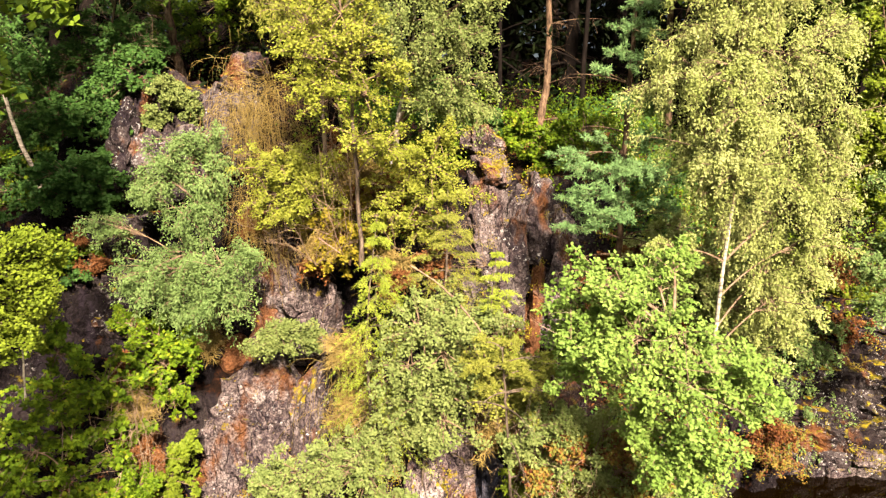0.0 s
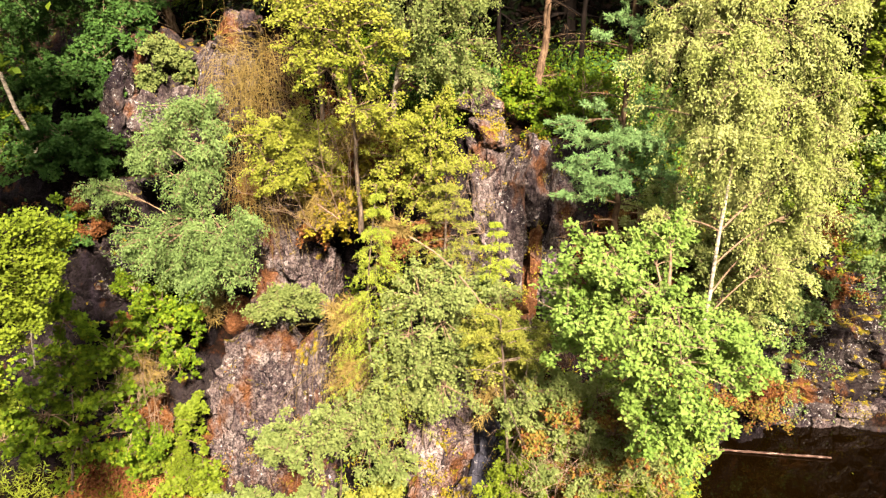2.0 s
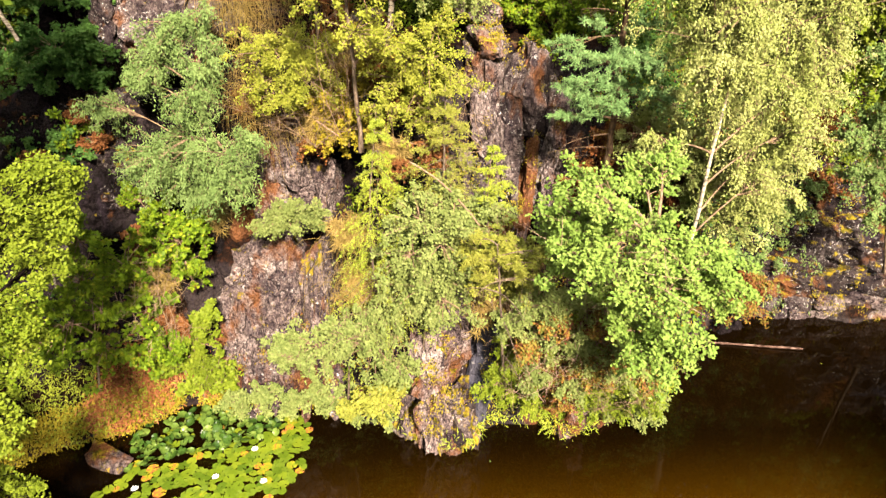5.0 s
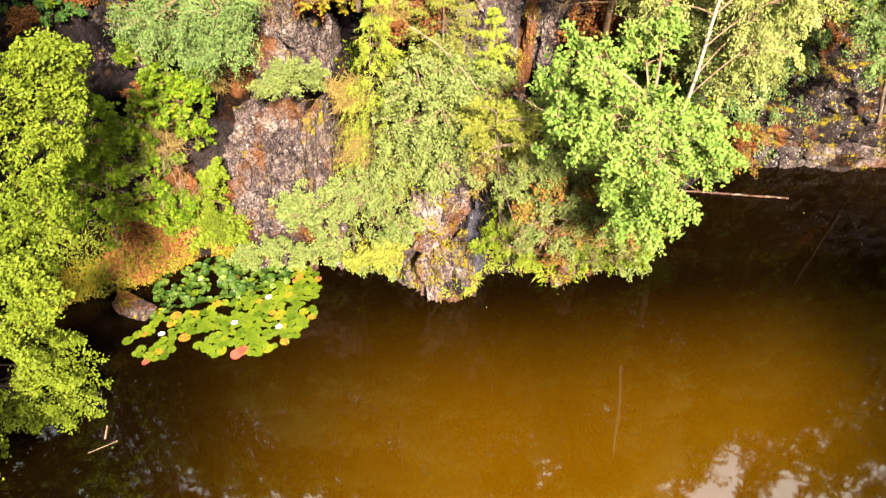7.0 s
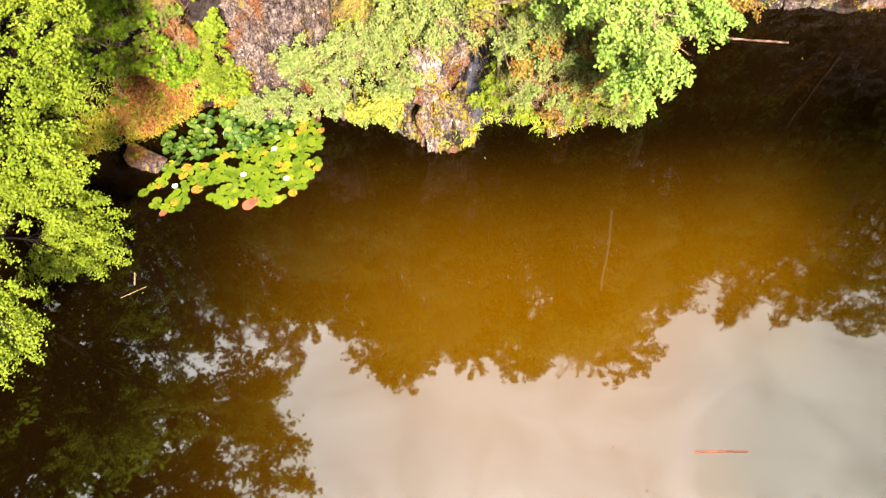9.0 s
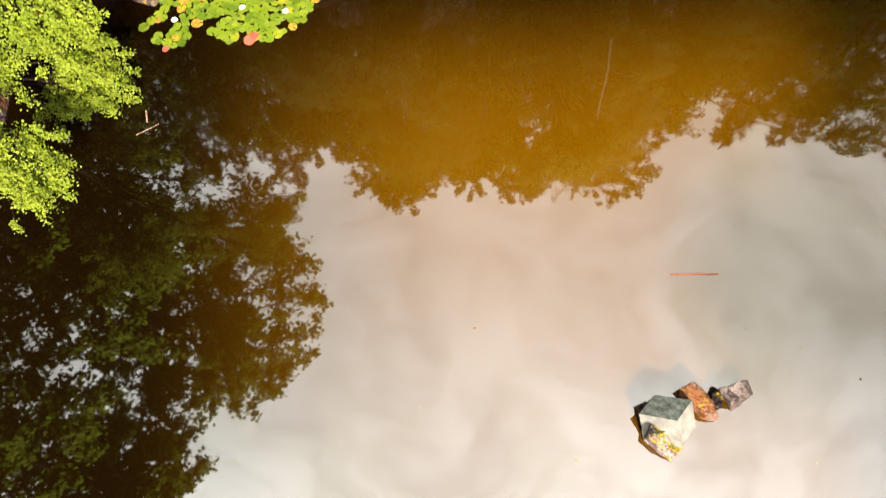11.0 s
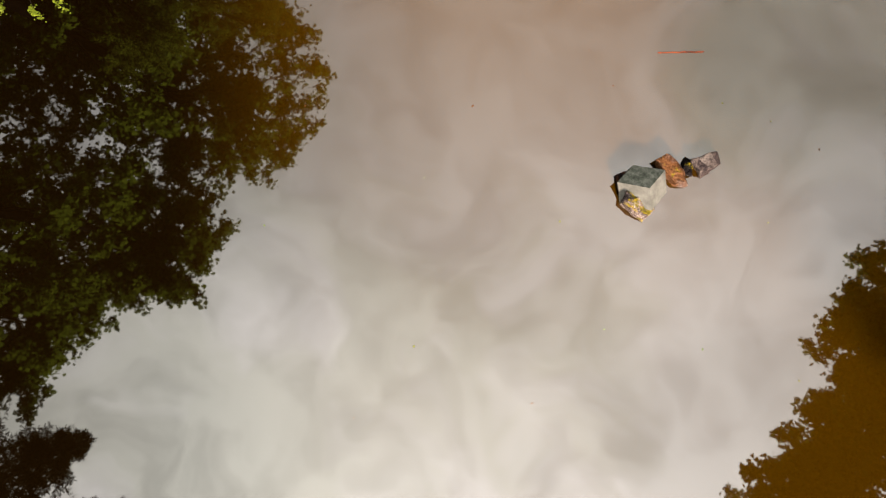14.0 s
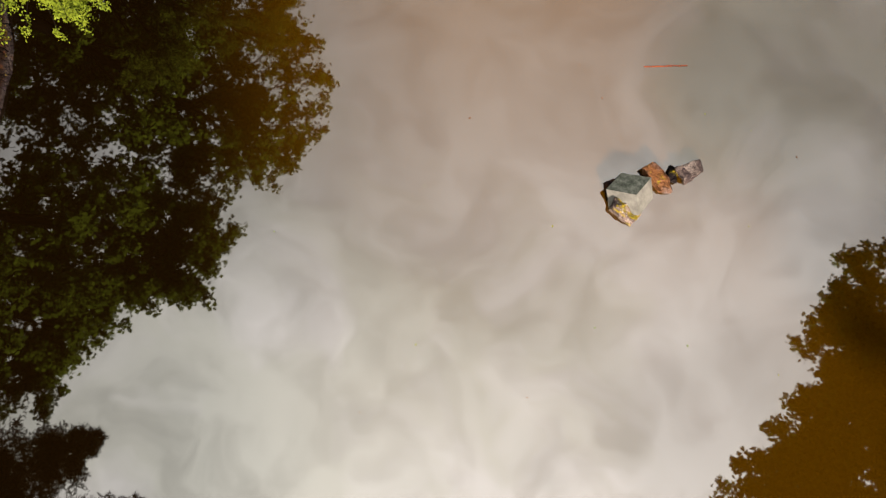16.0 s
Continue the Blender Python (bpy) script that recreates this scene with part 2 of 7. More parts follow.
M_BIRCH_BARK = bark("birch_bark", [(0.34, (0.04, 0.034, 0.026)), (0.45, (0.34, 0.29, 0.21)), (0.64, (0.62, 0.54, 0.42))], 9.0, (0.5, 0.5, 1.6))
M_PINE_BARK = bark("pine_bark", [(0.32, (0.03, 0.02, 0.013)), (0.5, (0.13, 0.082, 0.048)), (0.68, (0.27, 0.18, 0.105))], 14.0, (1.2, 1.2, 0.35), 0.9)
M_BARK = bark("grey_brown_bark", [(0.32, (0.035, 0.026, 0.02)), (0.52, (0.15, 0.11, 0.075)), (0.7, (0.30, 0.23, 0.16))], 16.0, (1.2, 1.2, 0.3), 0.9)
# near-black copy of the bark, with shade put into its colour
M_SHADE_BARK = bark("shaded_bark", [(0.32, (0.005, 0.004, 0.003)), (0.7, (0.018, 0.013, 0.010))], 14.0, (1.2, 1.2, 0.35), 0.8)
M_TWIG = bark("twig_bark", [(0.3, (0.09, 0.055, 0.035)), (0.7, (0.36, 0.25, 0.15))], 10.0, (1, 1, 1), 0.3)
M_DEADWOOD = bark("weathered_wood", [(0.3, (0.16, 0.10, 0.06)), (0.55, (0.42, 0.28, 0.19)), (0.75, (0.55, 0.42, 0.32))], 9.0, (0.4, 2.0, 2.0), 0.5)

L_BIRCH = leaf_mat("birch_leaves", [(0.05, (0.143, 0.200, 0.033)), (0.35, (0.341, 0.412, 0.092)), (0.60, (0.548, 0.593, 0.191)), (0.92, (0.775, 0.754, 0.384))], 0.48, vary=0.2)
L_SILVER = leaf_mat("pale_birch_leaves", [(0.05, (0.054, 0.098, 0.027)), (0.4, (0.157, 0.253, 0.068)), (0.7, (0.281, 0.403, 0.121)), (0.95, (0.400, 0.507, 0.174))], 0.42)
L_YELLOW = leaf_mat("yellow_leaves", [(0.05, (0.108, 0.126, 0.014)), (0.35, (0.245, 0.287, 0.032)), (0.65, (0.412, 0.436, 0.061)), (0.95, (0.557, 0.518, 0.106))], 0.47)
L_OAK = leaf_mat("oak_leaves", [(0.05, (0.072, 0.124, 0.018)), (0.35, (0.189, 0.319, 0.051)), (0.65, (0.320, 0.468, 0.095)), (0.95, (0.450, 0.538, 0.124))], 0.48, vary=0.22)
L_GREEN = leaf_mat("green_leaves", [(0.05, (0.035, 0.062, 0.006)), (0.4, (0.101, 0.180, 0.011)), (0.7, (0.202, 0.309, 0.019)), (0.95, (0.402, 0.360, 0.026))], 0.42, vary=0.5)
L_LIME = leaf_mat("lime_leaves", [(0.05, (0.055, 0.094, 0.007)), (0.4, (0.160, 0.227, 0.018)), (0.7, (0.275, 0.349, 0.033)), (0.95, (0.431, 0.421, 0.056))], 0.44)
L_DARK = leaf_mat("dark_green_leaves", [(0.05, (0.013, 0.039, 0.008)), (0.4, (0.046, 0.113, 0.022)), (0.7, (0.095, 0.197, 0.040)), (0.95, (0.162, 0.270, 0.055))], 0.31)
L_ALDER = leaf_mat("alder_leaves", [(0.05, (0.018, 0.041, 0.006)), (0.4, (0.063, 0.112, 0.014)), (0.7, (0.124, 0.190, 0.025)), (0.95, (0.203, 0.269, 0.031))], 0.45)
# brighter copy of the alder leaves, with the sunlit glow put into its colour
L_BANK = leaf_mat("sunlit_alder_leaves", [(0.05, (0.038, 0.082, 0.008)), (0.4, (0.132, 0.224, 0.018)), (0.7, (0.260, 0.380, 0.033)), (0.95, (0.426, 0.538, 0.040))], 0.5)
L_PINE = leaf_mat("pine_needles", [(0.05, (0.041, 0.098, 0.029)), (0.4, (0.123, 0.236, 0.073)), (0.7, (0.226, 0.362, 0.122)), (0.95, (0.328, 0.437, 0.146))], 0.16)
L_SPRUCE = leaf_mat("spruce_needles", [(0.05, (0.098, 0.104, 0.017)), (0.4, (0.214, 0.235, 0.035)), (0.7, (0.321, 0.320, 0.055)), (0.95, (0.448, 0.339, 0.098))], 0.20)
# near-black needles: the forest's shade is put into this colour
L_SHADE_NEEDLES = leaf_mat("shaded_needles", [(0.05, (0.002, 0.005, 0.002)), (0.5, (0.007, 0.012, 0.004)), (0.95, (0.018, 0.025, 0.007))], 0.09)
L_RUST = leaf_mat("rusty_litter", [(0.05, (0.043, 0.017, 0.007)), (0.4, (0.140, 0.052, 0.018)), (0.7, (0.237, 0.103, 0.036)), (0.95, (0.333, 0.224, 0.072))], 0.12)
L_PALE = leaf_mat("pale_yellow_green_leaves", [(0.05, (0.066, 0.099, 0.022)), (0.35, (0.189, 0.253, 0.064)), (0.65, (0.325, 0.387, 0.112)), (0.95, (0.464, 0.483, 0.172))], 0.48, vary=0.24)
L_WEEP = leaf_mat("hanging_needles", [(0.05, (0.111, 0.140, 0.016)), (0.4, (0.246, 0.316, 0.032)), (0.7, (0.382, 0.445, 0.054)), (0.95, (0.542, 0.468, 0.097))], 0.20)
L_RED = leaf_mat("red_bracken", [(0.05, (0.045, 0.013, 0.005)), (0.35, (0.112, 0.037, 0.013)), (0.65, (0.193, 0.072, 0.023)), (0.95, (0.270, 0.169, 0.036))], 0.20, vary=0.6)
L_LITTER = leaf_mat("orange_leaf_litter", [(0.05, (0.095, 0.031, 0.013)), (0.4, (0.275, 0.093, 0.037)), (0.7, (0.423, 0.176, 0.071)), (0.95, (0.484, 0.321, 0.097))], 0.13)
L_FERN = leaf_mat("autumn_ferns", [(0.05, (0.054, 0.018, 0.010)), (0.28, (0.174, 0.057, 0.024)), (0.48, (0.247, 0.150, 0.029)), (0.85, (0.146, 0.158, 0.029))], 0.16, vary=0.7)
L_GRASS = leaf_mat("dry_grass", [(0.05, (0.130, 0.082, 0.025)), (0.4, (0.259, 0.174, 0.050)), (0.7, (0.378, 0.280, 0.085)), (0.95, (0.259, 0.242, 0.045))], 0.20)
L_MOSS = leaf_mat("yellow_moss", [(0.05, (0.096, 0.084, 0.008)), (0.4, (0.228, 0.194, 0.018)), (0.7, (0.372, 0.284, 0.028)), (0.95, (0.396, 0.200, 0.030))], 0.16)


def water_mat():
    m, n, l = node_mat("brown_pond_water")
    geo = n.new("ShaderNodeNewGeometry")
    pos = geo.outputs["Position"]
    d, g, f = n.new("ShaderNodeBsdfDiffuse"), n.new("ShaderNodeBsdfGlossy"), n.new("ShaderNodeFresnel")
    f.inputs["IOR"].default_value = 1.78
    g.inputs["Roughness"].default_value = 0.027
    murk = noise_(n, l, pos, 0.35, 5.0, 0.55)
    # silty brown, with shade near the cliff and west bank painted into it
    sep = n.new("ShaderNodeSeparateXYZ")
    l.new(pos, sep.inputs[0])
    shade_mask = math_(n, l, "MULTIPLY", step_(n, l, sep.outputs["Y"], 12.6, 6.1, "SMOOTHSTEP"), step_(n, l, sep.outputs["X"], -6.8, 0.8, "SMOOTHSTEP"))
    # the brown also falls off towards the south
    shade_mask = math_(n, l, "MULTIPLY", shade_mask, math_(n, l, "ADD", math_(n, l, "MULTIPLY", step_(n, l, sep.outputs["Y"], -2.0, 9.0), 0.64), 0.36))
    murk_brown = mixc(n, l, murk, (0.0236, 0.0099, 0.0001), (0.032, 0.0134, 0.0001))
    l.new(mixc(n, l, math_(n, l, "ADD", math_(n, l, "MULTIPLY", shade_mask, 0.985), 0.015), (0.0008, 0.0004, 0.0001), murk_brown), d.inputs[0])
    warp = n.new("ShaderNodeTexNoise")
    warp.inputs["Scale"].default_value, warp.inputs["Detail"].default_value = 0.22, 3.0
    l.new(pos, warp.inputs["Vector"])
    shift = n.new("ShaderNodeVectorMath")
    shift.operation = "MULTIPLY_ADD"
    shift.inputs[1].default_value = (7.0, 7.0, 0.0)
    l.new(warp.outputs["Color"], shift.inputs[0]), l.new(pos, shift.inputs[2])
    film = noise_(n, l, shift.outputs[0], 0.36, 10.0, 0.64)
    streak = step_(n, l, film, 0.38, 0.56)
    # broad olive veils of film with wispy edges
    veil = step_(n, l, noise_(n, l, shift.outputs[0], 0.085, 9.0, 0.58, (7, 2, 0)), 0.43, 0.51)
    l.new(mixc(n, l, veil, (0.83, 0.845, 0.79), (1.0, 1.0, 1.0)), g.inputs[0])
    fac = math_(n, l, "MULTIPLY", f.outputs[0], math_(n, l, "ADD", math_(n, l, "MULTIPLY", streak, 0.26), 0.76))
    # reflectivity is cut towards the cliff along a ragged edge
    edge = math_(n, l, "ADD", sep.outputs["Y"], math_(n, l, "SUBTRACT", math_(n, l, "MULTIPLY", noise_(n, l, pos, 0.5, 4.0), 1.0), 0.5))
    cliff_gloss = math_(n, l, "ADD", math_(n, l, "MULTIPLY", step_(n, l, edge, 10.6, 7.2), 0.62), 0.38)
    fac = math_(n, l, "MULTIPLY", fac, cliff_gloss)
    b = n.new("ShaderNodeBump")
    b.inputs["Strength"].default_value, b.inputs["Distance"].default_value = 0.05, 0.01
    l.new(noise_(n, l, pos, 2.2, 2.0, 0.5), b.inputs["Height"])
    l.new(b.outputs[0], g.inputs["Normal"])
    x, o = n.new("ShaderNodeMixShader"), n.new("ShaderNodeOutputMaterial")
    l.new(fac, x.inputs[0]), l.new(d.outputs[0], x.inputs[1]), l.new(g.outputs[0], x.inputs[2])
    l.new(x.outputs[0], o.inputs[0])
    return m


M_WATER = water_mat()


# ---- mesh helpers ----
def grid_mesh(name, V, F, mat, parent=None, label="", smooth=False):
    """One mesh object from arrays of vertices and of faces of equal size."""
    V, F = np.asarray(V, np.float32), np.asarray(F, np.int32)
    me = bpy.data.meshes.new(name)
    me.vertices.add(len(V))
    me.vertices.foreach_set("co", V.ravel())
    k = F.shape[1]
    me.loops.add(F.size)
    me.loops.foreach_set("vertex_index", F.ravel())
    me.polygons.add(len(F))
    me.polygons.foreach_set("loop_start", np.arange(len(F), dtype=np.int32) * k)
    if smooth:
        me.polygons.foreach_set("use_smooth", np.ones(len(F), bool))
    me.update(calc_edges=True)
    me.materials.append(mat)
    ob = new(name, me)
    if parent is not None:
        ob.parent = parent
    if label:
        tagged(ob, label)
    return ob


def part(name, bm, material, parent, label="", smooth=False):
    me = bpy.data.meshes.new(name)
    bm.to_mesh(me)
    bm.free()
    if smooth:
        me.polygons.foreach_set("use_smooth", np.ones(len(me.polygons), bool))
    me.materials.append(material)
    ob = new(name, me)
    ob.parent = parent
    if label:
        tagged(ob, label)
    return ob


def root(name, label, category, group="", kind=""):
    return tagged(new(name), label, category, group, kind)


def unit(v):
    return v / np.maximum(np.linalg.norm(v, axis=-1, keepdims=True), 1e-9)


def tubes(P, R, sides=4):
    """Tubes along the lines P (M, n, 3) with the radii R (M, n)."""
    M, n, _ = P.shape
    T = unit(np.gradient(P, axis=1))
    ref = np.where(np.abs(T[..., 2:3]) > 0.9, np.array([1.0, 0, 0]), np.array([0, 0, 1.0]))
    A = unit(np.cross(T, ref))
    B = np.cross(T, A)
    ang = np.linspace(0, 2 * np.pi, sides, endpoint=False)
    V = P[:, :, None] + R[:, :, None, None] * (np.cos(ang)[:, None] * A[:, :, None] + np.sin(ang)[:, None] * B[:, :, None])
    i = np.arange(M)[:, None, None] * n * sides + np.arange(n - 1)[None, :, None] * sides
    j = np.arange(sides)[None, None, :]
    k = (j + 1) % sides
    F = np.stack([i + j, i + k, i + sides + k, i + sides + j], -1).reshape(-1, 4)
    return V.reshape(-1, 3), F


def join(meshes):
    V, F, o = [], [], 0
    for v, f in meshes:
        V.append(v), F.append(f + o)
        o += len(v)
    return np.concatenate(V), np.concatenate(F)


def bez(a, b, c, n):
    t = np.linspace(0, 1, n)[None, :, None]
    return (1 - t) ** 2 * a[:, None] + 2 * t * (1 - t) * b[:, None] + t * t * c[:, None]


def spline(pts, n):
    """A smooth line of n points through a few given ones."""
    p = np.asarray(pts, float)
    q = np.vstack([2 * p[0] - p[1], p, 2 * p[-1] - p[-2]])
    u = np.linspace(0, len(p) - 1 - 1e-6, n)
    i = u.astype(int)
    f = (u - i)[:, None]
    a, b, c, d = q[i], q[i + 1], q[i + 2], q[i + 3]
    return 0.5 * (2 * b + (c - a) * f + (2 * a - 5 * b + 4 * c - d) * f * f + (3 * b - a - 3 * c + d) * f ** 3)


def leaves(rng, C, size, shape=0.7, up=0.7, along=None, hang=0.0, vary=0.35):
    """Kite leaves of that length at the places C, bent along the midrib."""
    N = len(C)
    nrm = unit(0.5 * rng.normal(size=(N, 3)) + np.array([0.1, -0.42, up]))
    d = rng.normal(size=(N, 3)) if along is None else along + 0.5 * rng.normal(size=(N, 3))
    d[:, 2] -= hang
    d = unit(d - nrm * (d * nrm).sum(1, keepdims=True))
    s = np.cross(nrm, d)
    L = size * (1 + vary * (rng.random((N, 1)) * 2 - 1))
    W = L * shape * 0.5
    mid = C + d * L * 0.45
    V = np.stack([C, mid + s * W + nrm * L * 0.10, C + d * L, mid - s * W + nrm * L * 0.10], 1)
    return V.reshape(-1, 3), np.arange(4 * N).reshape(-1, 4)


def lobed(rng, C, size, up=0.6):
    """Broad lobed leaves: a stalk-side wedge and three lobes, as one polygon of eight corners."""
    N = len(C)
    nrm = unit(0.5 * rng.normal(size=(N, 3)) + np.array([0.1, -0.42, up]))
    d = rng.normal(size=(N, 3))
    d = unit(d - nrm * (d * nrm).sum(1, keepdims=True))
    s = np.cross(nrm, d)
    L = size * (0.7 + 0.6 * rng.random((N, 1)))
    pts = ((0, 0), (0.28, 0.22), (0.45, 0.20), (0.62, 0.36), (1.0, 0.0), (0.62, -0.36), (0.45, -0.20), (0.28, -0.22))
    V = np.stack([C + L * (a * d + b * s + 0.25 * abs(b) * nrm) for a, b in pts], 1)
    return V.reshape(-1, 3), np.arange(8 * N).reshape(-1, 8)


def trunk_mesh(rng, pts, r0, r1, n=18, sides=9):
    P = spline(pts, n)
    P[1:-1] += rng.normal(size=(n - 2, 3)) * r0 * 0.15
    u = np.linspace(0, 1, n)
    R = r1 + (r0 - r1) * (1 - u) ** 0.9
    R[0] *= 1.35
    return P, tubes(P[None], R[None], sides)


def broadleaf(name, seed, trunk, r0, blobs, mat, label, category="tree", size=0.06, shape=0.72, lai=2.6, droop=0.15, hang=0.3, up=0.7,
              bark=None, lobes=False, per=22, flat=0.85, group="", spread=0.035, stems=(), split=11, clump=1.0, wood=None):
    """A leafy tree or shrub: its trunk, limbs that reach the clumps (x, y, z, r), twigs in them and leaves along the twigs."""
    rng = np.random.default_rng(seed)
    top = root(name, label, category, group)
    bark = bark or M_BARK
    tp = trunk[-1]
    P, (V, F) = trunk_mesh(rng, trunk, r0, r0 * 0.22)
    grid_mesh("trunk", V, F, bark, top, smooth=True)
    for extra in stems:
        Q, (V, F) = trunk_mesh(rng, extra, r0 * 0.7, r0 * 0.2)
        grid_mesh("trunk", V, F, bark, top, smooth=True)
    B = np.asarray(blobs, float)
    limb, twig, leaf_c, leaf_d = [], [], [], []
    for x, y, z, r in B:
        c = np.array([x, y, z])
        hd = np.linalg.norm(P[:, :2] - c[:2], axis=1)
        cost = np.abs(P[:, 2] - (z - 0.55 * hd)) + 0.35 * hd
        cost = cost + 0.9 * rng.random(len(cost))
        cost[:3] += 3
        k = int(np.argmin(cost))
        a = P[k]
        if category != "tree" and np.linalg.norm(a - c) > 1.1:
            a = c + np.array([0.15 * rng.normal(), 0.45, -0.4])
        ctrl = 0.5 * (a + c) + np.array([0, 0, 0.18 * np.linalg.norm(c - a)]) + rng.normal(size=3) * 0.08
        n_l = 9
        q = bez(a[None], ctrl[None], c[None], n_l)
        rl = max(0.012, min(r0 * 0.5, 0.02 * np.linalg.norm(c - a) + 0.008))
        limb.append(tubes(q, np.linspace(rl, 0.007, n_l)[None], 5))
        area = (size * size * shape * 0.5) * (1.1 if lobes else 1.0)
        for s in range(split + 8):
            sprig = s >= split
            off = unit(rng.normal(size=3)) * r * ((0.95 + 0.65 * rng.random()) if sprig else (0.25 + 0.75 * rng.random())) * np.array([1, 1, flat])
            c2 = c + off
            r2 = r * ((0.13 + 0.15 * rng.random()) if sprig else clump * (0.24 + 0.24 * rng.random()))
            sq = bez(q[0, 5 + s % 3][None], (0.5 * (q[0, 6] + c2) + np.array([0, 0, 0.1 * r]))[None], c2[None], 5)
            limb.append(tubes(sq, np.linspace(0.011, 0.005, 5)[None], 4))
            total = lai * math.pi * r * r / area / split * (0.5 + 0.9 * rng.random()) * (0.22 if sprig else 0.85)
            K = max(4, int(total / per))
            stretch = unit(rng.normal(size=3)) * 0.5
            d = unit(rng.normal(size=(K, 3)))
            d = d + (d @ stretch)[:, None] * stretch
            lie = unit(0.45 * rng.normal(size=3) + np.array([0, -0.25, 1.0]))
            d = unit(d + 1.1 * unit(off))
            d = d - 0.82 * (d @ lie)[:, None] * lie
            rad = r2 * (0.3 + 1.35 * rng.random((K, 1)) ** 0.8)
            e = c2 + d * rad * np.array([1, 1, flat])
            st = sq[0, rng.integers(1, 5, K)]
            ln = np.linalg.norm(e - st, axis=1, keepdims=True)
            m = 0.5 * (st + e) + np.array([0, 0, 1.0]) * ln * 0.22
            e = e - np.array([0, 0, 1.0]) * (droop * (0.2 + 1.2 * rng.random((K, 1)) ** 2) * r)
            half = slice(None, None, 6)
            tw = bez(st[half], m[half], e[half], 4)
            twig.append(tubes(tw, np.linspace(0.005, 0.002, 4)[None].repeat(len(tw), 0), 3))
            t = (rng.random((K, per)) ** 0.75 * 0.8 + 0.22)[..., None]
            A0, A1, A2 = st[:, None], m[:, None], e[:, None]
            pos = (1 - t) ** 2 * A0 + 2 * t * (1 - t) * A1 + t * t * A2
            leaf_c.append((pos + rng.normal(size=pos.shape) * spread).reshape(-1, 3))
    V, F = join(limb + twig)
    tagged(grid_mesh("branchwork", V, F, wood or M_TWIG, top, smooth=True), kind="stuff")
    C = np.concatenate(leaf_c)
    V, F = lobed(rng, C, size, up) if lobes else leaves(rng, C, size, shape, up, None, hang)
    tagged(grid_mesh("crown", V, F, mat, top), kind="stuff")
    return top


def pine(name, seed, trunk, r0, blobs, mat, label, lai=2.2, size=0.085, dead=0, bark=None, category="tree", group=""):
    """A pine: a bare trunk, dead side branches and tufts of needles in the clumps (x, y, z, r)."""
    rng = np.random.default_rng(seed)
    top = root(name, label, category, group)
    P, (V, F) = trunk_mesh(rng, trunk, r0, r0 * 0.35, 24, 10)
    grid_mesh("trunk", V, F, bark or M_PINE_BARK, top, smooth=True)
    limb, leaf_c, leaf_d = [], [], []
    for x, y, z, r in blobs:
        c = np.array([x, y, z])
        hd = np.linalg.norm(P[:, :2] - c[:2], axis=1)
        a = P[int(np.argmin(np.abs(P[:, 2] - (z - 0.15 * hd)) + 0.2 * hd))]
        q = bez(a[None], (0.5 * (a + c) + np.array([0, 0, 0.1]))[None], c[None], 8)
        limb.append(tubes(q, np.linspace(max(0.014, 0.015 * np.linalg.norm(c - a)), 0.006, 8)[None], 5))
        K = max(8, int(lai * math.pi * r * r / (size * 0.011) / 70))
        d = unit(rng.normal(size=(K, 3)) + np.array([0, 0, 0.25]))
        e = c + d * r * rng.random((K, 1)) ** 0.45 * np.array([1, 1, 0.55])
        st = q[0, rng.integers(3, 8, K)]
        tw = bez(st, 0.5 * (st + e) - np.array([0, 0, 0.04]), e, 5)
        limb.append(tubes(tw, np.linspace(0.007, 0.003, 5)[None].repeat(K, 0), 3))
        t = 1 - rng.random((K, 70, 1)) ** 1.5 * 0.6
        pos = (1 - t) * st[:, None] + t * e[:, None]
        leaf_c.append((pos + rng.normal(size=pos.shape) * 0.012).reshape(-1, 3))
        leaf_d.append(np.repeat(unit(e - st), 70, 0) * 0.8 + unit(rng.normal(size=(K * 70, 3))) + np.array([0, 0, 0.3]))
    for i in range(dead):
        k = rng.integers(3, 18)
        ang = rng.random() * 2 * np.pi
        ln = 0.5 + 1.1 * rng.random()
        e = P[k] + np.array([math.cos(ang) * ln, math.sin(ang) * ln, -0.1 + 0.25 * rng.random()])
        q = bez(P[k][None], (0.5 * (P[k] + e) + np.array([0, 0, 0.12]))[None], e[None], 7)
        limb.append(tubes(q, np.linspace(0.018, 0.004, 7)[None], 4))
        K = 10
        st = q[0, rng.integers(2, 7, K)]
        ee = st + rng.normal(size=(K, 3)) * 0.2 + np.array([0, 0, -0.12])
        limb.append(tubes(bez(st, 0.5 * (st + ee), ee, 4), np.full((K, 4), 0.003), 3))
    V, F = join(limb)
    tagged(grid_mesh("branchwork", V, F, bark or M_PINE_BARK, top, smooth=True), kind="stuff")
    if leaf_c:
        C, D = np.concatenate(leaf_c), np.concatenate(leaf_d)
        V, F = leaves(rng, C, size, 0.14, 0.3, D)
        tagged(grid_mesh("crown", V, F, mat, top), kind="stuff")
    return top


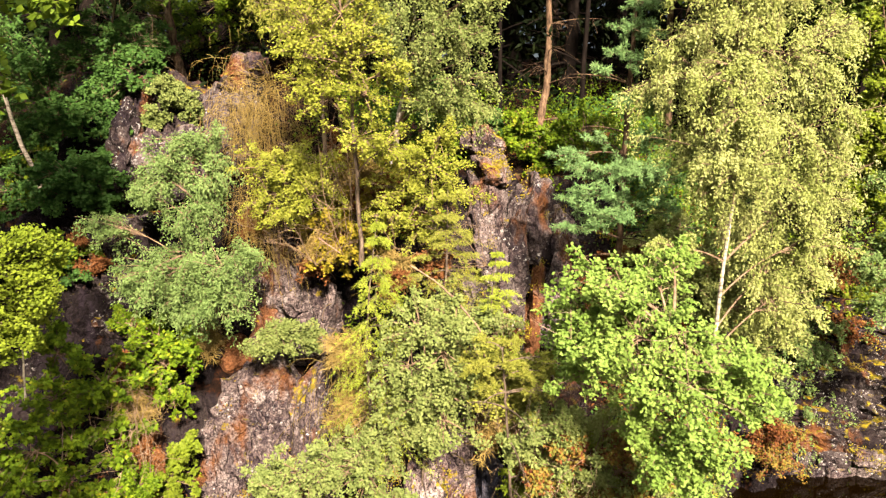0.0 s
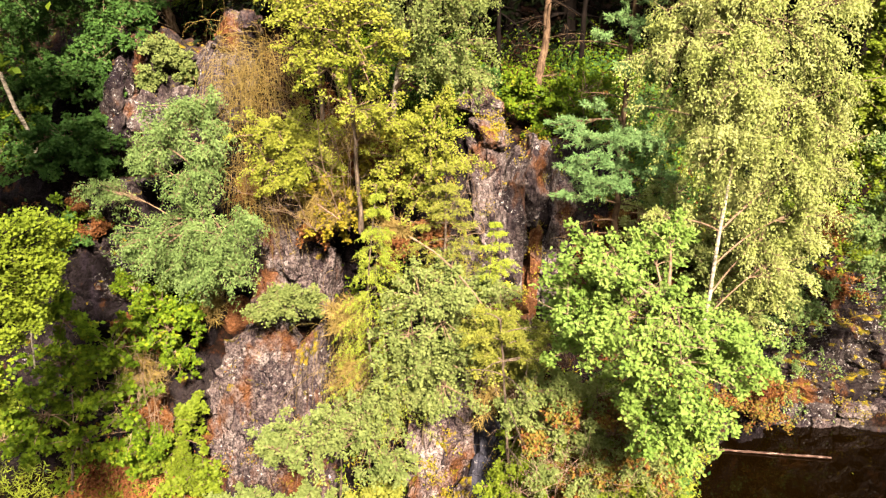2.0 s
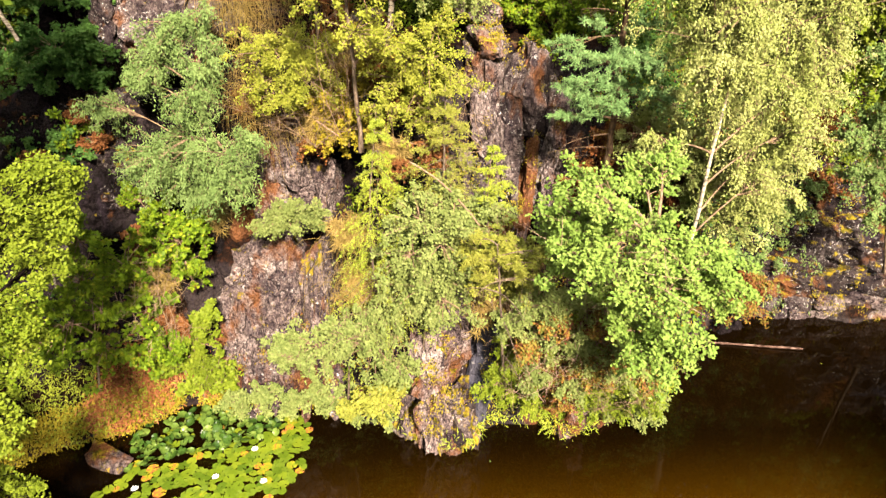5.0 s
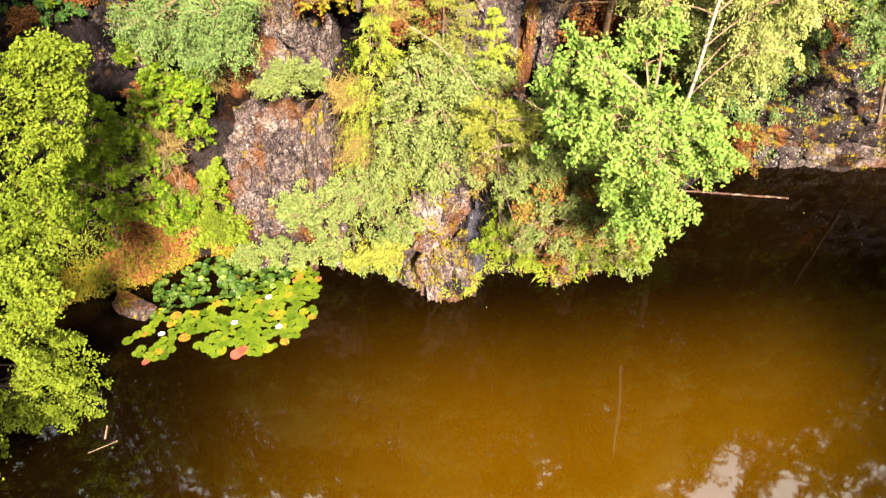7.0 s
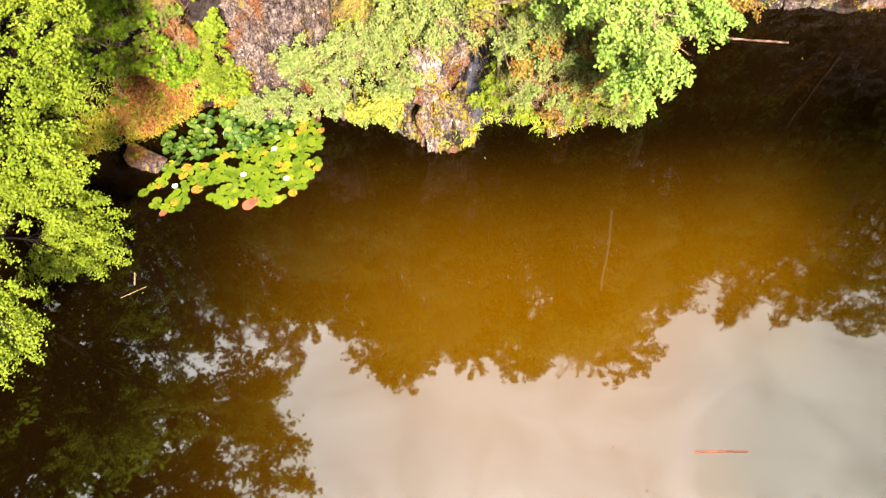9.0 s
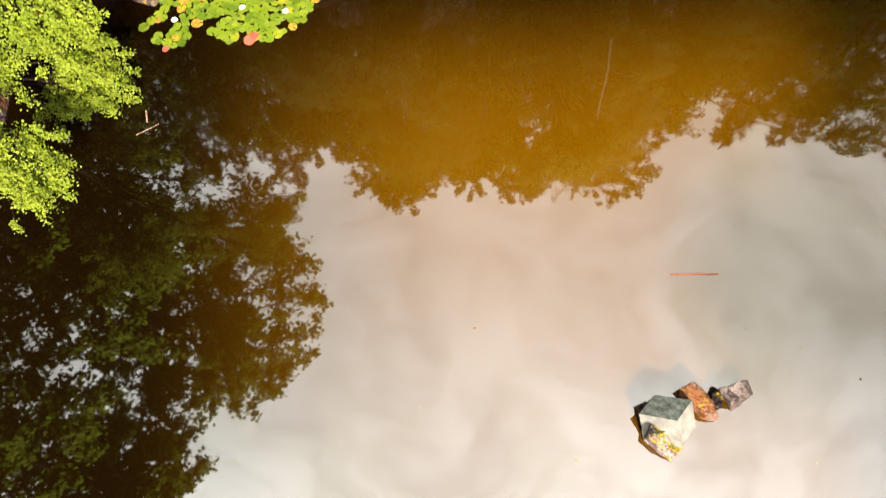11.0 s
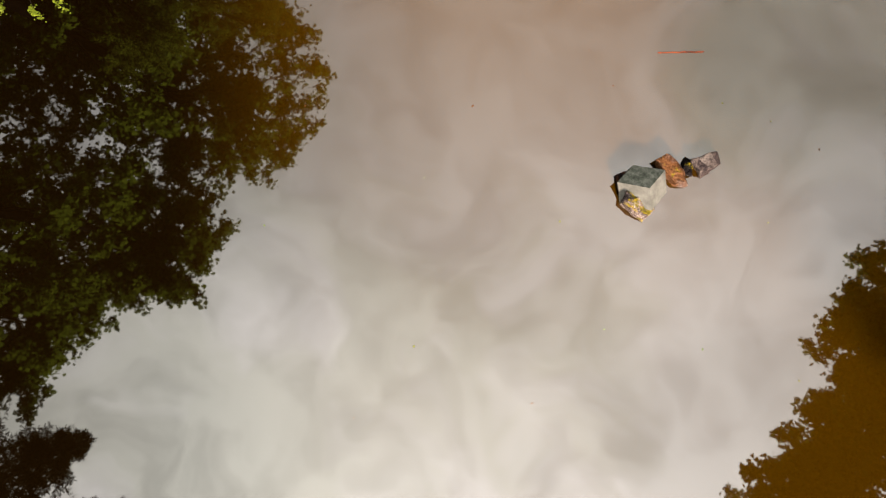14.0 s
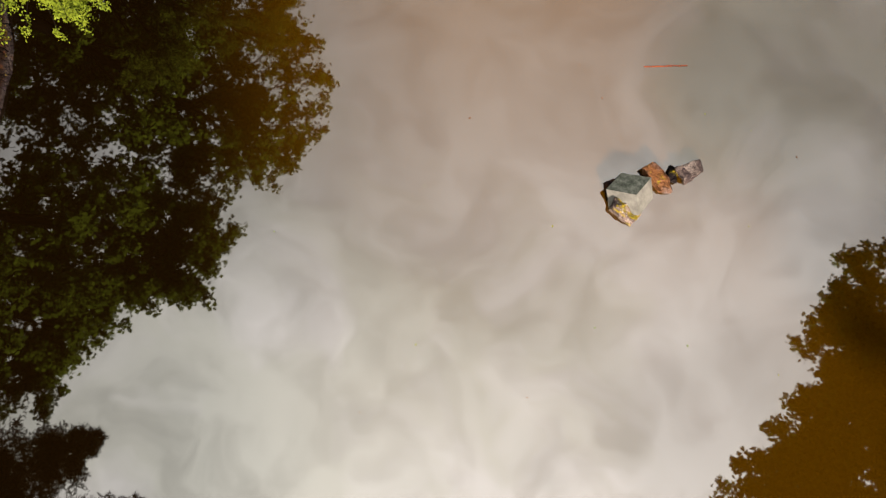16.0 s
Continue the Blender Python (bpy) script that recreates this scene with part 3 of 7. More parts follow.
def spruce(name, seed, base, height, width, mat, label, r0=0.05, start=0.12, whorls=16, boughs=7, size=0.045, per=46, droop=0.35, lean=(0, 0), wide=0.24, twigs=9,
           category="tree", group="", bark=None, fine=True):
    """A spruce: whorls of drooping boughs with hanging side twigs, needles along each twig."""
    rng = np.random.default_rng(seed)
    top = root(name, label, category, group)
    b = np.array(base, float)
    tip = b + np.array([lean[0], lean[1], height])
    P, (V, F) = trunk_mesh(rng, [b, 0.5 * (b + tip) + rng.normal(size=3) * 0.02 * height, tip], r0, r0 * 0.12)
    grid_mesh("trunk", V, F, bark or M_BARK, top, smooth=True)
    ST, EN, MI = [], [], []
    for w in range(whorls):
        f = start + (1 - start) * (w + 0.5 * rng.random()) / whorls
        p = b + (tip - b) * f
        reach = width * (1 - f) ** 0.8 + 0.04 * width
        for k in range(boughs):
            ang = 2 * np.pi * (k + rng.random()) / boughs
            ln = reach * (0.65 + 0.5 * rng.random())
            out = np.array([math.cos(ang), math.sin(ang), 0])
            e = p + out * ln + np.array([0, 0, -droop * ln])
            ST.append(p), EN.append(e), MI.append(0.5 * (p + e) + np.array([0, 0, 0.12 * ln]))
    ST, EN, MI = np.array(ST), np.array(EN), np.array(MI)
    M = len(ST)
    q = bez(ST, MI, EN, 7)
    limb = [tubes(q, np.linspace(r0 * 0.22, r0 * 0.05, 7)[None].repeat(M, 0), 3)]
    ln = np.linalg.norm(EN - ST, axis=1)
    t = rng.random((M, twigs, 1)) ** 0.8 * 0.85 + 0.15
    S = (1 - t) ** 2 * ST[:, None] + 2 * t * (1 - t) * MI[:, None] + t * t * EN[:, None]
    D = unit(EN - ST)
    side = unit(np.cross(D, np.array([0, 0, 1.0])))
    sg = np.where(rng.random((M, twigs, 1)) < 0.5, -1, 1)
    E = S + ln[:, None, None] * 0.34 * (0.5 + rng.random((M, twigs, 1))) * (sg * side[:, None] * 0.7 + D[:, None] * 0.7 + np.array([0, 0, -droop]) + 0.25 * rng.normal(size=S.shape))
    S, E = S.reshape(-1, 3), E.reshape(-1, 3)
    if fine:
        limb.append(tubes(bez(S, 0.5 * (S + E), E, 3), np.full((len(S), 3), r0 * 0.04), 3))
    t = rng.random((len(S), per, 1))
    C = (S[:, None] * (1 - t) + E[:, None] * t).reshape(-1, 3)
    dd = np.repeat(unit(E - S), per, 0) * 0.9 + unit(rng.normal(size=C.shape))
    V, F = join(limb)
    tagged(grid_mesh("branchwork", V, F, bark or M_BARK, top), kind="stuff")
    V, F = leaves(rng, C, size, wide, 0.5, dd)
    tagged(grid_mesh("crown", V, F, mat, top), kind="stuff")
    return top


# ---- the ground: pond banks, quarry cliff and the land behind, one sheet to the horizon ----
SHORE = [(-9.8, 11.6), (-8.8, 12.3), (-7.6, 12.6), (-7.0, 13.2), (-6.0, 13.6), (-3.4, 13.5), (-2.1, 13.1), (-1.2, 12.6), (-0.3, 12.15), (0.5, 12.3),
         (1.2, 12.8), (2.2, 12.7), (2.7, 12.3), (3.4, 12.7), (4.4, 13.1), (5.3, 13.7), (6.5, 15.6), (7.2, 16.3), (8.3, 16.8), (9.1, 17.15), (11.0, 16.85),
         (13.0, 16.8), (15.5, 14.0), (16.5, 8.0), (15.5, 0.0), (13.0, -7.0), (8.0, -13.0), (0.0, -16.0), (-8.0, -14.0), (-12.5, -8.0), (-12.0, -1.0),
         (-10.4, 4.0), (-9.9, 8.0), (-10.2, 10.0)]
P_LEFT = [(0, -0.5), (0.1, 0.12), (1.9, 0.9), (2.5, 2.6), (2.9, 5.6), (3.4, 6.4), (6.0, 7.4), (8.5, 9.2), (14.0, 11.5)]
P_FACE = [(0, -0.5), (0.1, 0.25), (0.6, 1.8), (1.2, 3.4), (2.6, 3.9), (3.3, 6.0), (3.7, 8.2), (5.8, 9.4), (8.0, 11.0), (14.0, 12.5)]
P_PILLAR = [(0, -0.5), (0.1, 0.2), (0.4, 1.3), (1.4, 2.4), (2.9, 3.6), (3.2, 6.5), (3.7, 8.0), (6.0, 8.4), (9.0, 9.6), (14.0, 11.2)]
P_RECESS = [(0, -0.5), (0.1, 0.2), (0.8, 1.0), (2.0, 2.0), (4.0, 4.0), (6.0, 5.8), (8.0, 7.0), (14.0, 10.0)]
P_RIGHT = [(0, -0.5), (0.1, 0.1), (0.9, 0.6), (1.3, 2.6), (1.7, 3.7), (3.0, 4.4), (6.0, 5.2), (14.0, 8.0)]
P_BANK = [(0, -0.5), (0.2, 0.1), (1.0, 0.5), (4.0, 1.4), (9.0, 2.4), (14.0, 3.2)]
SECTIONS = [(-13.0, P_BANK), (-10.5, P_LEFT), (-7.3, P_LEFT), (-5.6, P_FACE), (-2.4, P_FACE), (-0.6, P_PILLAR), (2.5, P_PILLAR), (4.2, P_RECESS), (6.0, P_RECESS), (7.6, P_RIGHT), (14.0, P_RIGHT), (16.0, P_BANK)]
CENTRE = np.array([0.0, 3.0])


def along(profile, n):
    p = np.asarray(profile, float)
    s = np.r_[0, np.cumsum(np.linalg.norm(np.diff(p, axis=0), axis=1))]
    u = np.linspace(0, s[-1], n)
    return np.stack([np.interp(u, s, p[:, 0]), np.interp(u, s, p[:, 1])], 1)


def fbm(p, scale, octaves=5):
    return noise.fractal(Vector(p) * scale, 0.9, 2.1, octaves, noise_basis="PERLIN_ORIGINAL")


def make_ground():
    pts = np.array(SHORE + SHORE[:1])
    seg = np.linalg.norm(np.diff(pts, axis=0), axis=1)
    line = []
    for i, ln in enumerate(seg):
        north = pts[i, 1] > 9.5
        k = max(1, int(ln / (0.125 if north else 0.7)))
        for j in range(k):
            line.append(pts[i] + (pts[i + 1] - pts[i]) * j / k)
    line = np.array(line)
    for _ in range(3):
        line = 0.25 * np.roll(line, 1, 0) + 0.5 * line + 0.25 * np.roll(line, -1, 0)
    NQ = 130
    profs = {id(p): along(p, NQ) for _, p in SECTIONS}
    kx = [k for k, _ in SECTIONS]
    far = [(20, 0.8), (35, 2.0), (70, 3.0), (150, 5.0), (400, 9.0), (1500, 20.0), (4000, 30.0)]
    rows = []
    for q in line:
        out = unit(q - CENTRE)
        x = q[0]
        if q[1] < 9.5:
            prof = profs[id(P_BANK)]
            w_left = max(0.0, min(1.0, (q[1] - 7.0) / 2.5)) if x < 0 else 0.0
            prof = prof * (1 - w_left) + profs[id(P_LEFT)] * w_left
        else:
            k = int(np.clip(np.searchsorted(kx, x) - 1, 0, len(SECTIONS) - 2))
            f = (x - kx[k]) / (kx[k + 1] - kx[k])
            f = f * f * (3 - 2 * f)
            prof = profs[id(SECTIONS[k][1])] * (1 - f) + profs[id(SECTIONS[k + 1][1])] * f
            if x < -10.0:
                prof = profs[id(P_LEFT)]
        steep = np.clip(np.gradient(prof[:, 1]) / (np.abs(np.gradient(prof[:, 0])) + 0.02), 0, 2) / 2
        amp = 0.10 + 0.26 * steep
        amp[:4] *= 0.3
        col = []
        for (d, z), a in zip(prof, amp):
            p = np.array([q[0] + out[0] * d, q[1] + out[1] * d, z])
            g = fbm((p[0], p[1] * 0.6, p[2] * 0.55), 0.75, 6) + 0.6 * (0.5 - abs(fbm((p[0] + 9, p[1], p[2] * 0.4), 0.9, 3)))
            b = noise.cell(Vector((p[0] * 1.5, p[2] * 0.9 + 3, p[1] * 0.7))) - 0.5
            h = a * (g * 1.5 - 0.2) + a * 0.45 * b
            p[0] -= out[0] * h
            p[1] -= out[1] * h
            p[2] += a * 0.6 * fbm((p[0] - 5, p[1], p[2]), 1.1, 4) * min(1.0, max(0.0, (z + 0.3)))
            col.append(p)
        zt = prof[-1, 1]
        for d, dz in far:
            p = np.array([q[0] + out[0] * d, q[1] + out[1] * d, zt + dz])
            p[2] += 0.5 * fbm(p, 0.05, 3)
            col.append(p)
        rows.append(col)
    V = np.array(rows)
    S, Q, _ = V.shape
    i, j = np.arange(S)[:, None], np.arange(Q - 1)[None]
    k = (i + 1) % S
    F = np.stack([i * Q + j, i * Q + j + 1, k * Q + j + 1, k * Q + j], -1).reshape(-1, 4)
    ob = grid_mesh("ground", V.reshape(-1, 3), F, M_CLIFF)
    tagged(ob, "quarry cliff of dark purplish rock with rust and moss, and the wooded land behind it", "cliff", kind="structure")
    return ob, V


ground, GV = make_ground()
tree_of_ground = BVHTree.FromPolygons([Vector(v.co) for v in ground.data.vertices], [tuple(p.vertices) for p in ground.data.polygons])


def ground_at(x, y, high=40.0):
    hit = tree_of_ground.ray_cast(Vector((x, y, high)), Vector((0, 0, -1)))
    return hit[0].z if hit[0] is not None else 0.0


bm = bmesh.new()
bmesh.ops.create_grid(bm, x_segments=8, y_segments=8, size=24)
bmesh.ops.translate(bm, verts=bm.verts, vec=(1, 2, 0))
me = bpy.data.meshes.new("water")
bm.to_mesh(me)
bm.free()
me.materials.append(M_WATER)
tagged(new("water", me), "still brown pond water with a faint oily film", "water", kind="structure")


# ---- rocks ----
def rock(name, centre, size, turn, mat, label, seed=1, level=4, planes=16, rough=0.05, category="rock", blocky=0.35, group="", parent=None):
    """A broken rock: a ball cut by planes, roughened in two scales."""
    rng = np.random.default_rng(seed)
    bm = bmesh.new()
    bmesh.ops.create_icosphere(bm, subdivisions=level, radius=1.0)
    D = unit(np.array([v.co[:] for v in bm.verts]))
    axes = np.array([[1, 0, 0], [-1, 0, 0], [0, 1, 0], [0, -1, 0], [0, 0, 1], [0, 0, -1.0]])
    N = unit(np.vstack([axes + rng.normal(size=(6, 3)) * 0.22, rng.normal(size=(planes, 3))]))
    K = np.r_[np.full(6, 0.85) + 0.1 * rng.random(6), 0.85 + blocky * rng.random(planes)]
    dot = D @ N.T
    rad = np.min(np.where(dot > 0.05, K / np.maximum(dot, 0.05), 9.0), axis=1)
    P = D * rad[:, None] * np.array(size)
    R = np.array(Euler([radians(a) for a in turn]).to_matrix())
    P = P @ R.T + np.array(centre)
    nr = unit((P - np.array(centre)) / np.array(size))
    h = np.array([fbm(p, 1.6, 5) * 0.55 + 0.5 * fbm(p + 7, 6.0, 5) + 0.7 * (noise.cell(Vector((p[0] * 3.1, p[1] * 2.0, p[2] * 2.2))) - 0.5) for p in P])
    P = P + nr * (h * rough * (1.0 + min(size)))[:, None]
    for v, p in zip(bm.verts, P):
        v.co = p
    me = bpy.data.meshes.new(name)
    bm.to_mesh(me)
    bm.free()
    me.materials.append(mat)
    ob = new(name, me)
    if parent is not None:
        ob.parent = parent
        return ob
    return tagged(ob, label, category, group)


def outcrop(label, seed, blocks):
    """Several broken blocks that stand together as one outcrop."""
    top = root("rock_outcrop", label, "rock")
    for i, (c, size, turn, mat) in enumerate(blocks):
        rock("block", c, size, turn, mat, "", seed + i, 4, 18, 0.10, blocky=0.3, parent=top)
    return top


rock("rock_slab", (-4.15, 14.35, 1.8), (1.32, 0.85, 2.7), (-14, 5, 6), M_PALE, "large pale pink-grey rock slab rising from the shore", 13, 5, 44, 0.10, blocky=0.16)
rock("rock_slab", (-3.02, 13.78, 2.2), (0.15, 0.42, 1.5), (-12, 7, 6), M_RUSTY, "rust-orange strip of rock in the groove", 6, 4, 10, 0.08)
rock("rock_slab", (-2.75, 14.05, 1.9), (0.5, 0.75, 2.1), (-12, -6, -10), M_MOSSY, "narrow grey rock rib beside a rusty groove", 5, 4, 14, 0.07)
outcrop("rounded pinkish rock face above the slab", 500, [((-3.60, 15.95, 5.55), (0.85, 0.80, 1.15), (-10, 6, 4), M_PALE), ((-3.95, 15.75, 4.45), (0.62, 0.70, 0.85), (-12, -5, 10), M_RUSTY),
                                                          ((-3.05, 15.80, 4.55), (0.60, 0.75, 0.95), (-10, 8, -8), M_PALE), ((-2.85, 16.10, 5.75), (0.42, 0.70, 1.0), (-8, 10, 0), M_UMBER)])
rock("boulder", (-4.95, 15.75, 3.95), (0.42, 0.42, 0.5), (0, 10, 20), M_ORANGE, "rust-orange boulder on a ledge", 9, 4, 20, 0.05)
for i, (x, y, z, sx, sy, sz, tilt, mat, label) in enumerate([
        (0.98, 15.85, 6.75, 0.50, 0.75, 1.55, -3, M_PALE, "pale fractured upper slab of the pillar"),
        (1.50, 15.85, 5.70, 0.42, 0.75, 2.10, 4, M_PURPLE, "dark purple streaked rib of the pillar"),
        (0.85, 15.65, 4.90, 0.45, 0.75, 1.30, -4, M_PURPLE, "dark lower slab of the pillar"),
        (2.00, 16.20, 7.00, 0.45, 0.75, 1.05, 10, M_PURPLE, "reddish shoulder of the pillar"),
        (1.35, 15.50, 4.00, 0.45, 0.70, 1.20, 4, M_DARK, "dark foot of the pillar"),
        (1.98, 15.62, 4.60, 0.22, 0.50, 1.55, 5, M_ORANGE, "rust-orange rib of the pillar"),
        (2.52, 15.98, 5.40, 0.42, 0.70, 1.85, 9, M_PALE, "grey speckled rib of the pillar"),
        (2.95, 15.95, 4.10, 0.42, 0.70, 1.25, 12, M_MOSSY, "outer grey rib of the pillar"),
        (1.05, 16.00, 8.05, 0.42, 0.60, 0.42, -8, M_RUSTY, "orange mossy head of the pillar")]):
    rock("rock_pillar", (x, y, z), (sx, sy, sz), (-7, tilt, (i * 29) % 18 - 9), mat, label, 120 + i, 4, 20, 0.10, blocky=0.35, group="rock pillar")
rock("shore_rock", (-0.30, 12.80, 0.75), (0.55, 0.8, 1.35), (-18, 8, 12), M_NOSE, "pale grey rock nose standing in the water", 26, 5, 6, 0.17, blocky=0.7)
rock("shore_rock", (0.18, 12.85, 0.35), (0.5, 0.7, 0.9), (-20, -8, -14), M_MOSSY, "grey rock foot with yellow moss at the waterline", 27, 5, 6, 0.17, blocky=0.7)
rock("shore_rock", (-0.85, 13.0, 0.40), (0.45, 0.6, 0.85), (-16, 10, 25), M_MOSSY, "mossy rock shoulder beside the nose", 28, 4, 8, 0.10, blocky=0.5)
rock("shore_rock", (0.05, 13.4, 2.3), (0.55, 0.6, 1.1), (-12, -6, 0), M_NOSE, "pale grey rock above the water", 21, 4, 16, 0.07)
rock("shore_rock", (0.75, 13.2, 1.3), (0.4, 0.6, 1.5), (-14, 6, 0), M_SLATE, "dark grey wet rock beside the pale nose", 22, 4, 16, 0.07)
rock("shore_rock", (2.7, 12.65, 0.3), (0.4, 0.5, 0.6), (10, 0, 20), M_RUSTY, "rust-brown rock point at the waterline", 23, 4, 12, 0.06)
rock("shore_rock", (-7.5, 11.95, 0.04), (0.60, 0.30, 0.16), (0, 4, -22), M_RUSTY, "flat brown stone lying in the water by the lily pads", 24, 4, 10, 0.05)
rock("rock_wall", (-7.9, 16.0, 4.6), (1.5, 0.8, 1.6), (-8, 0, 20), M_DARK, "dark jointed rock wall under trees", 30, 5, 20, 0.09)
rock("rock_wall", (-6.6, 15.7, 3.0), (0.9, 0.8, 1.5), (-10, 6, 10), M_DARK, "dark rock wall beside the slab, shade painted in", 31, 4, 20, 0.09)
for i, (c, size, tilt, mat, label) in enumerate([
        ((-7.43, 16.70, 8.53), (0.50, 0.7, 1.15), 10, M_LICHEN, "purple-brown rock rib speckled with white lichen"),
        ((-8.55, 17.60, 8.17), (0.8, 0.7, 1.0), 4, M_DARK, "rock face blackened by painted shade"),
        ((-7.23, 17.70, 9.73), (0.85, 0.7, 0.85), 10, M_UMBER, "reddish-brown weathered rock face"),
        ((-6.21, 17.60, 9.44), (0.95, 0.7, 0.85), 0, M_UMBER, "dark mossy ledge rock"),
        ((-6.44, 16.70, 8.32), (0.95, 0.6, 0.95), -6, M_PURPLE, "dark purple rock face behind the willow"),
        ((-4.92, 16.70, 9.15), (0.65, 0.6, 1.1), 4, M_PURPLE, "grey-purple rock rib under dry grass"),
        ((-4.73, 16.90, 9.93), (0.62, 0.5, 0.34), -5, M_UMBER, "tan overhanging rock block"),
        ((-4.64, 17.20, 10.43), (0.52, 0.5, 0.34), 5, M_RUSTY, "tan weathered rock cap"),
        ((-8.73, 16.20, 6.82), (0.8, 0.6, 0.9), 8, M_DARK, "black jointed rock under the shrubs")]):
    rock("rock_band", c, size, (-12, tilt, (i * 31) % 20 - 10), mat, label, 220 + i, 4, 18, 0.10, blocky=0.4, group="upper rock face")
rock("ledge_rock", (-5.6, 20.6, 10.55), (0.62, 0.6, 0.62), (0, 5, 10), M_RUSTY, "weathered orange rock cap on the cliff edge", 33, 4, 14, 0.06)
rock("ledge_rock", (-5.75, 19.9, 8.9), (0.75, 0.8, 1.15), (0, -5, 10), M_DARK, "grey ledge rock under the cap", 34, 4, 14, 0.06)
rock("ledge_rock", (0.9, 16.8, 8.75), (0.5, 0.5, 0.4), (0, 8, 0), M_RUSTY, "reddish rock block on the pillar top", 35, 4, 12, 0.06)
outcrop("dark broken rock behind yellow bushes", 520, [((-2.20, 16.50, 6.9), (0.75, 0.75, 1.3), (-10, 4, 5), M_PURPLE), ((-1.10, 16.50, 6.9), (0.80, 0.80, 1.4), (-10, -4, -6), M_UMBER), ((-1.70, 16.30, 5.7), (0.9, 0.8, 1.0), (-12, 0, 8), M_DARK),
                                                        ((-0.35, 16.40, 6.2), (0.6, 0.75, 1.3), (-10, 5, 0), M_DARK), ((-1.55, 16.55, 8.2), (0.7, 0.6, 0.6), (-6, 3, 12), M_RUSTY)])
def jointed_wall(label, mats, seed, a, b, z0, z1, lean, depth=0.55, course=(0.34, 0.7), width=(0.5, 1.3), rough=0.05, step=0.16):
    """A quarried rock face: courses of broken blocks, each one proud or set back, along the line a-b."""
    rng = np.random.default_rng(seed)
    top = root("rock_wall", label, "rock wall")
    a, b = np.array([*a, 0.0]), np.array([*b, 0.0])
    run = np.linalg.norm(b - a)
    ux = (b - a) / run
    uy = np.array([-ux[1], ux[0], 0.0])
    z = z0
    while z < z1:
        h = course[0] + (course[1] - course[0]) * rng.random()
        x = -0.3 * rng.random()
        while x < run:
            w = width[0] + (width[1] - width[0]) * rng.random()
            bm = bmesh.new()
            bmesh.ops.create_cube(bm, size=1.0)
            bmesh.ops.subdivide_edges(bm, edges=bm.edges, cuts=11, use_grid_fill=True)
            back = lean * (z - z0) + step * rng.normal()
            shear = rng.normal(size=4) * 0.10
            hh = h * (0.9 + 0.35 * rng.random())
            for v in bm.verts:
                p = np.array(v.co[:])
                chip = 1.0 - 0.10 * max(0.0, sorted(abs(p))[1] - 0.36) / 0.14
                q = p * np.array([w * 1.03, depth, hh * 1.03]) * chip
                q[0] += shear[0] * q[2] + shear[1] * q[1]
                q[2] += shear[2] * q[0]
                g = a + ux * (x + w / 2 + q[0]) + uy * (depth / 2 + back + q[1] + shear[3] * q[0]) + np.array([0, 0, z + h / 2 + q[2]])
                n1 = fbm(g, 2.2, 5) + 0.5 * fbm(g + 5, 7.0, 4) + 0.8 * (noise.cell(Vector((g[0] * 3.0, g[2] * 4.0, g[1] * 2.0))) - 0.5)
                v.co = g - uy * rough * n1 * 1.3 + np.array([0, 0, 0.4 * rough * n1])
            part("block", bm, mats[int(rng.integers(len(mats)))], top)
            x += w
        z += h
    return top


jointed_wall("dark layered quarry rock wall with white lichen and yellow moss", (M_WALL, M_WALL, M_SLATE, M_WALL), 47, (8.7, 17.25), (14.2, 16.95), 0.28, 4.3, 0.30, 0.9, (0.7, 1.3), (1.3, 2.6), 0.11, 0.06)
jointed_wall("pale grey rock ledge at the foot of the layered wall", (M_PALE, M_LICHEN), 48, (8.9, 17.0), (14.0, 16.8), -0.15, 0.28, 0.1, 0.6, (0.40, 0.44), (0.7, 1.5), 0.05, 0.07)
jointed_wall("black jointed rock wall beside the slab, shade painted in", (M_DARK, M_DARK, M_UMBER), 49, (-9.4, 15.05), (-5.6, 14.85), 2.6, 6.4, 0.22, 0.9, (0.5, 1.2), (0.6, 1.4), 0.12, 0.2)
rock("shore_rock", (7.9, 16.75, 0.12), (0.45, 0.35, 0.28), (0, 6, 10), M_DARK, "angular grey stone at the waterline", 60, 3, 8, 0.05)


# ---- concrete block and stones in the pond ----
M_CONCRETE = surface("weathered_concrete", lambda n, l, g: ramp_(n, l, noise_(n, l, g.outputs["Position"], 4.0, 7.0, 0.65), [(0.32, (0.10, 0.10, 0.087)), (0.55, (0.185, 0.18, 0.162)), (0.75, (0.25, 0.243, 0.222))]), 0.9,
                     lambda n, l, g: noise_(n, l, g.outputs["Position"], 40.0, 6.0, 0.7), 0.5, 0.01)
M_ALGAE = surface("algae_concrete", lambda n, l, g: ramp_(n, l, noise_(n, l, g.outputs["Position"], 6.0, 8.0, 0.72, (3, 1, 0), (1.6, 0.5, 1)), [(0.36, (0.10, 0.115, 0.09)), (0.50, (0.26, 0.28, 0.235)), (0.64, (0.48, 0.49, 0.43))]), 0.8,
                  lambda n, l, g: noise_(n, l, g.outputs["Position"], 30.0, 6.0, 0.7), 0.4, 0.01)


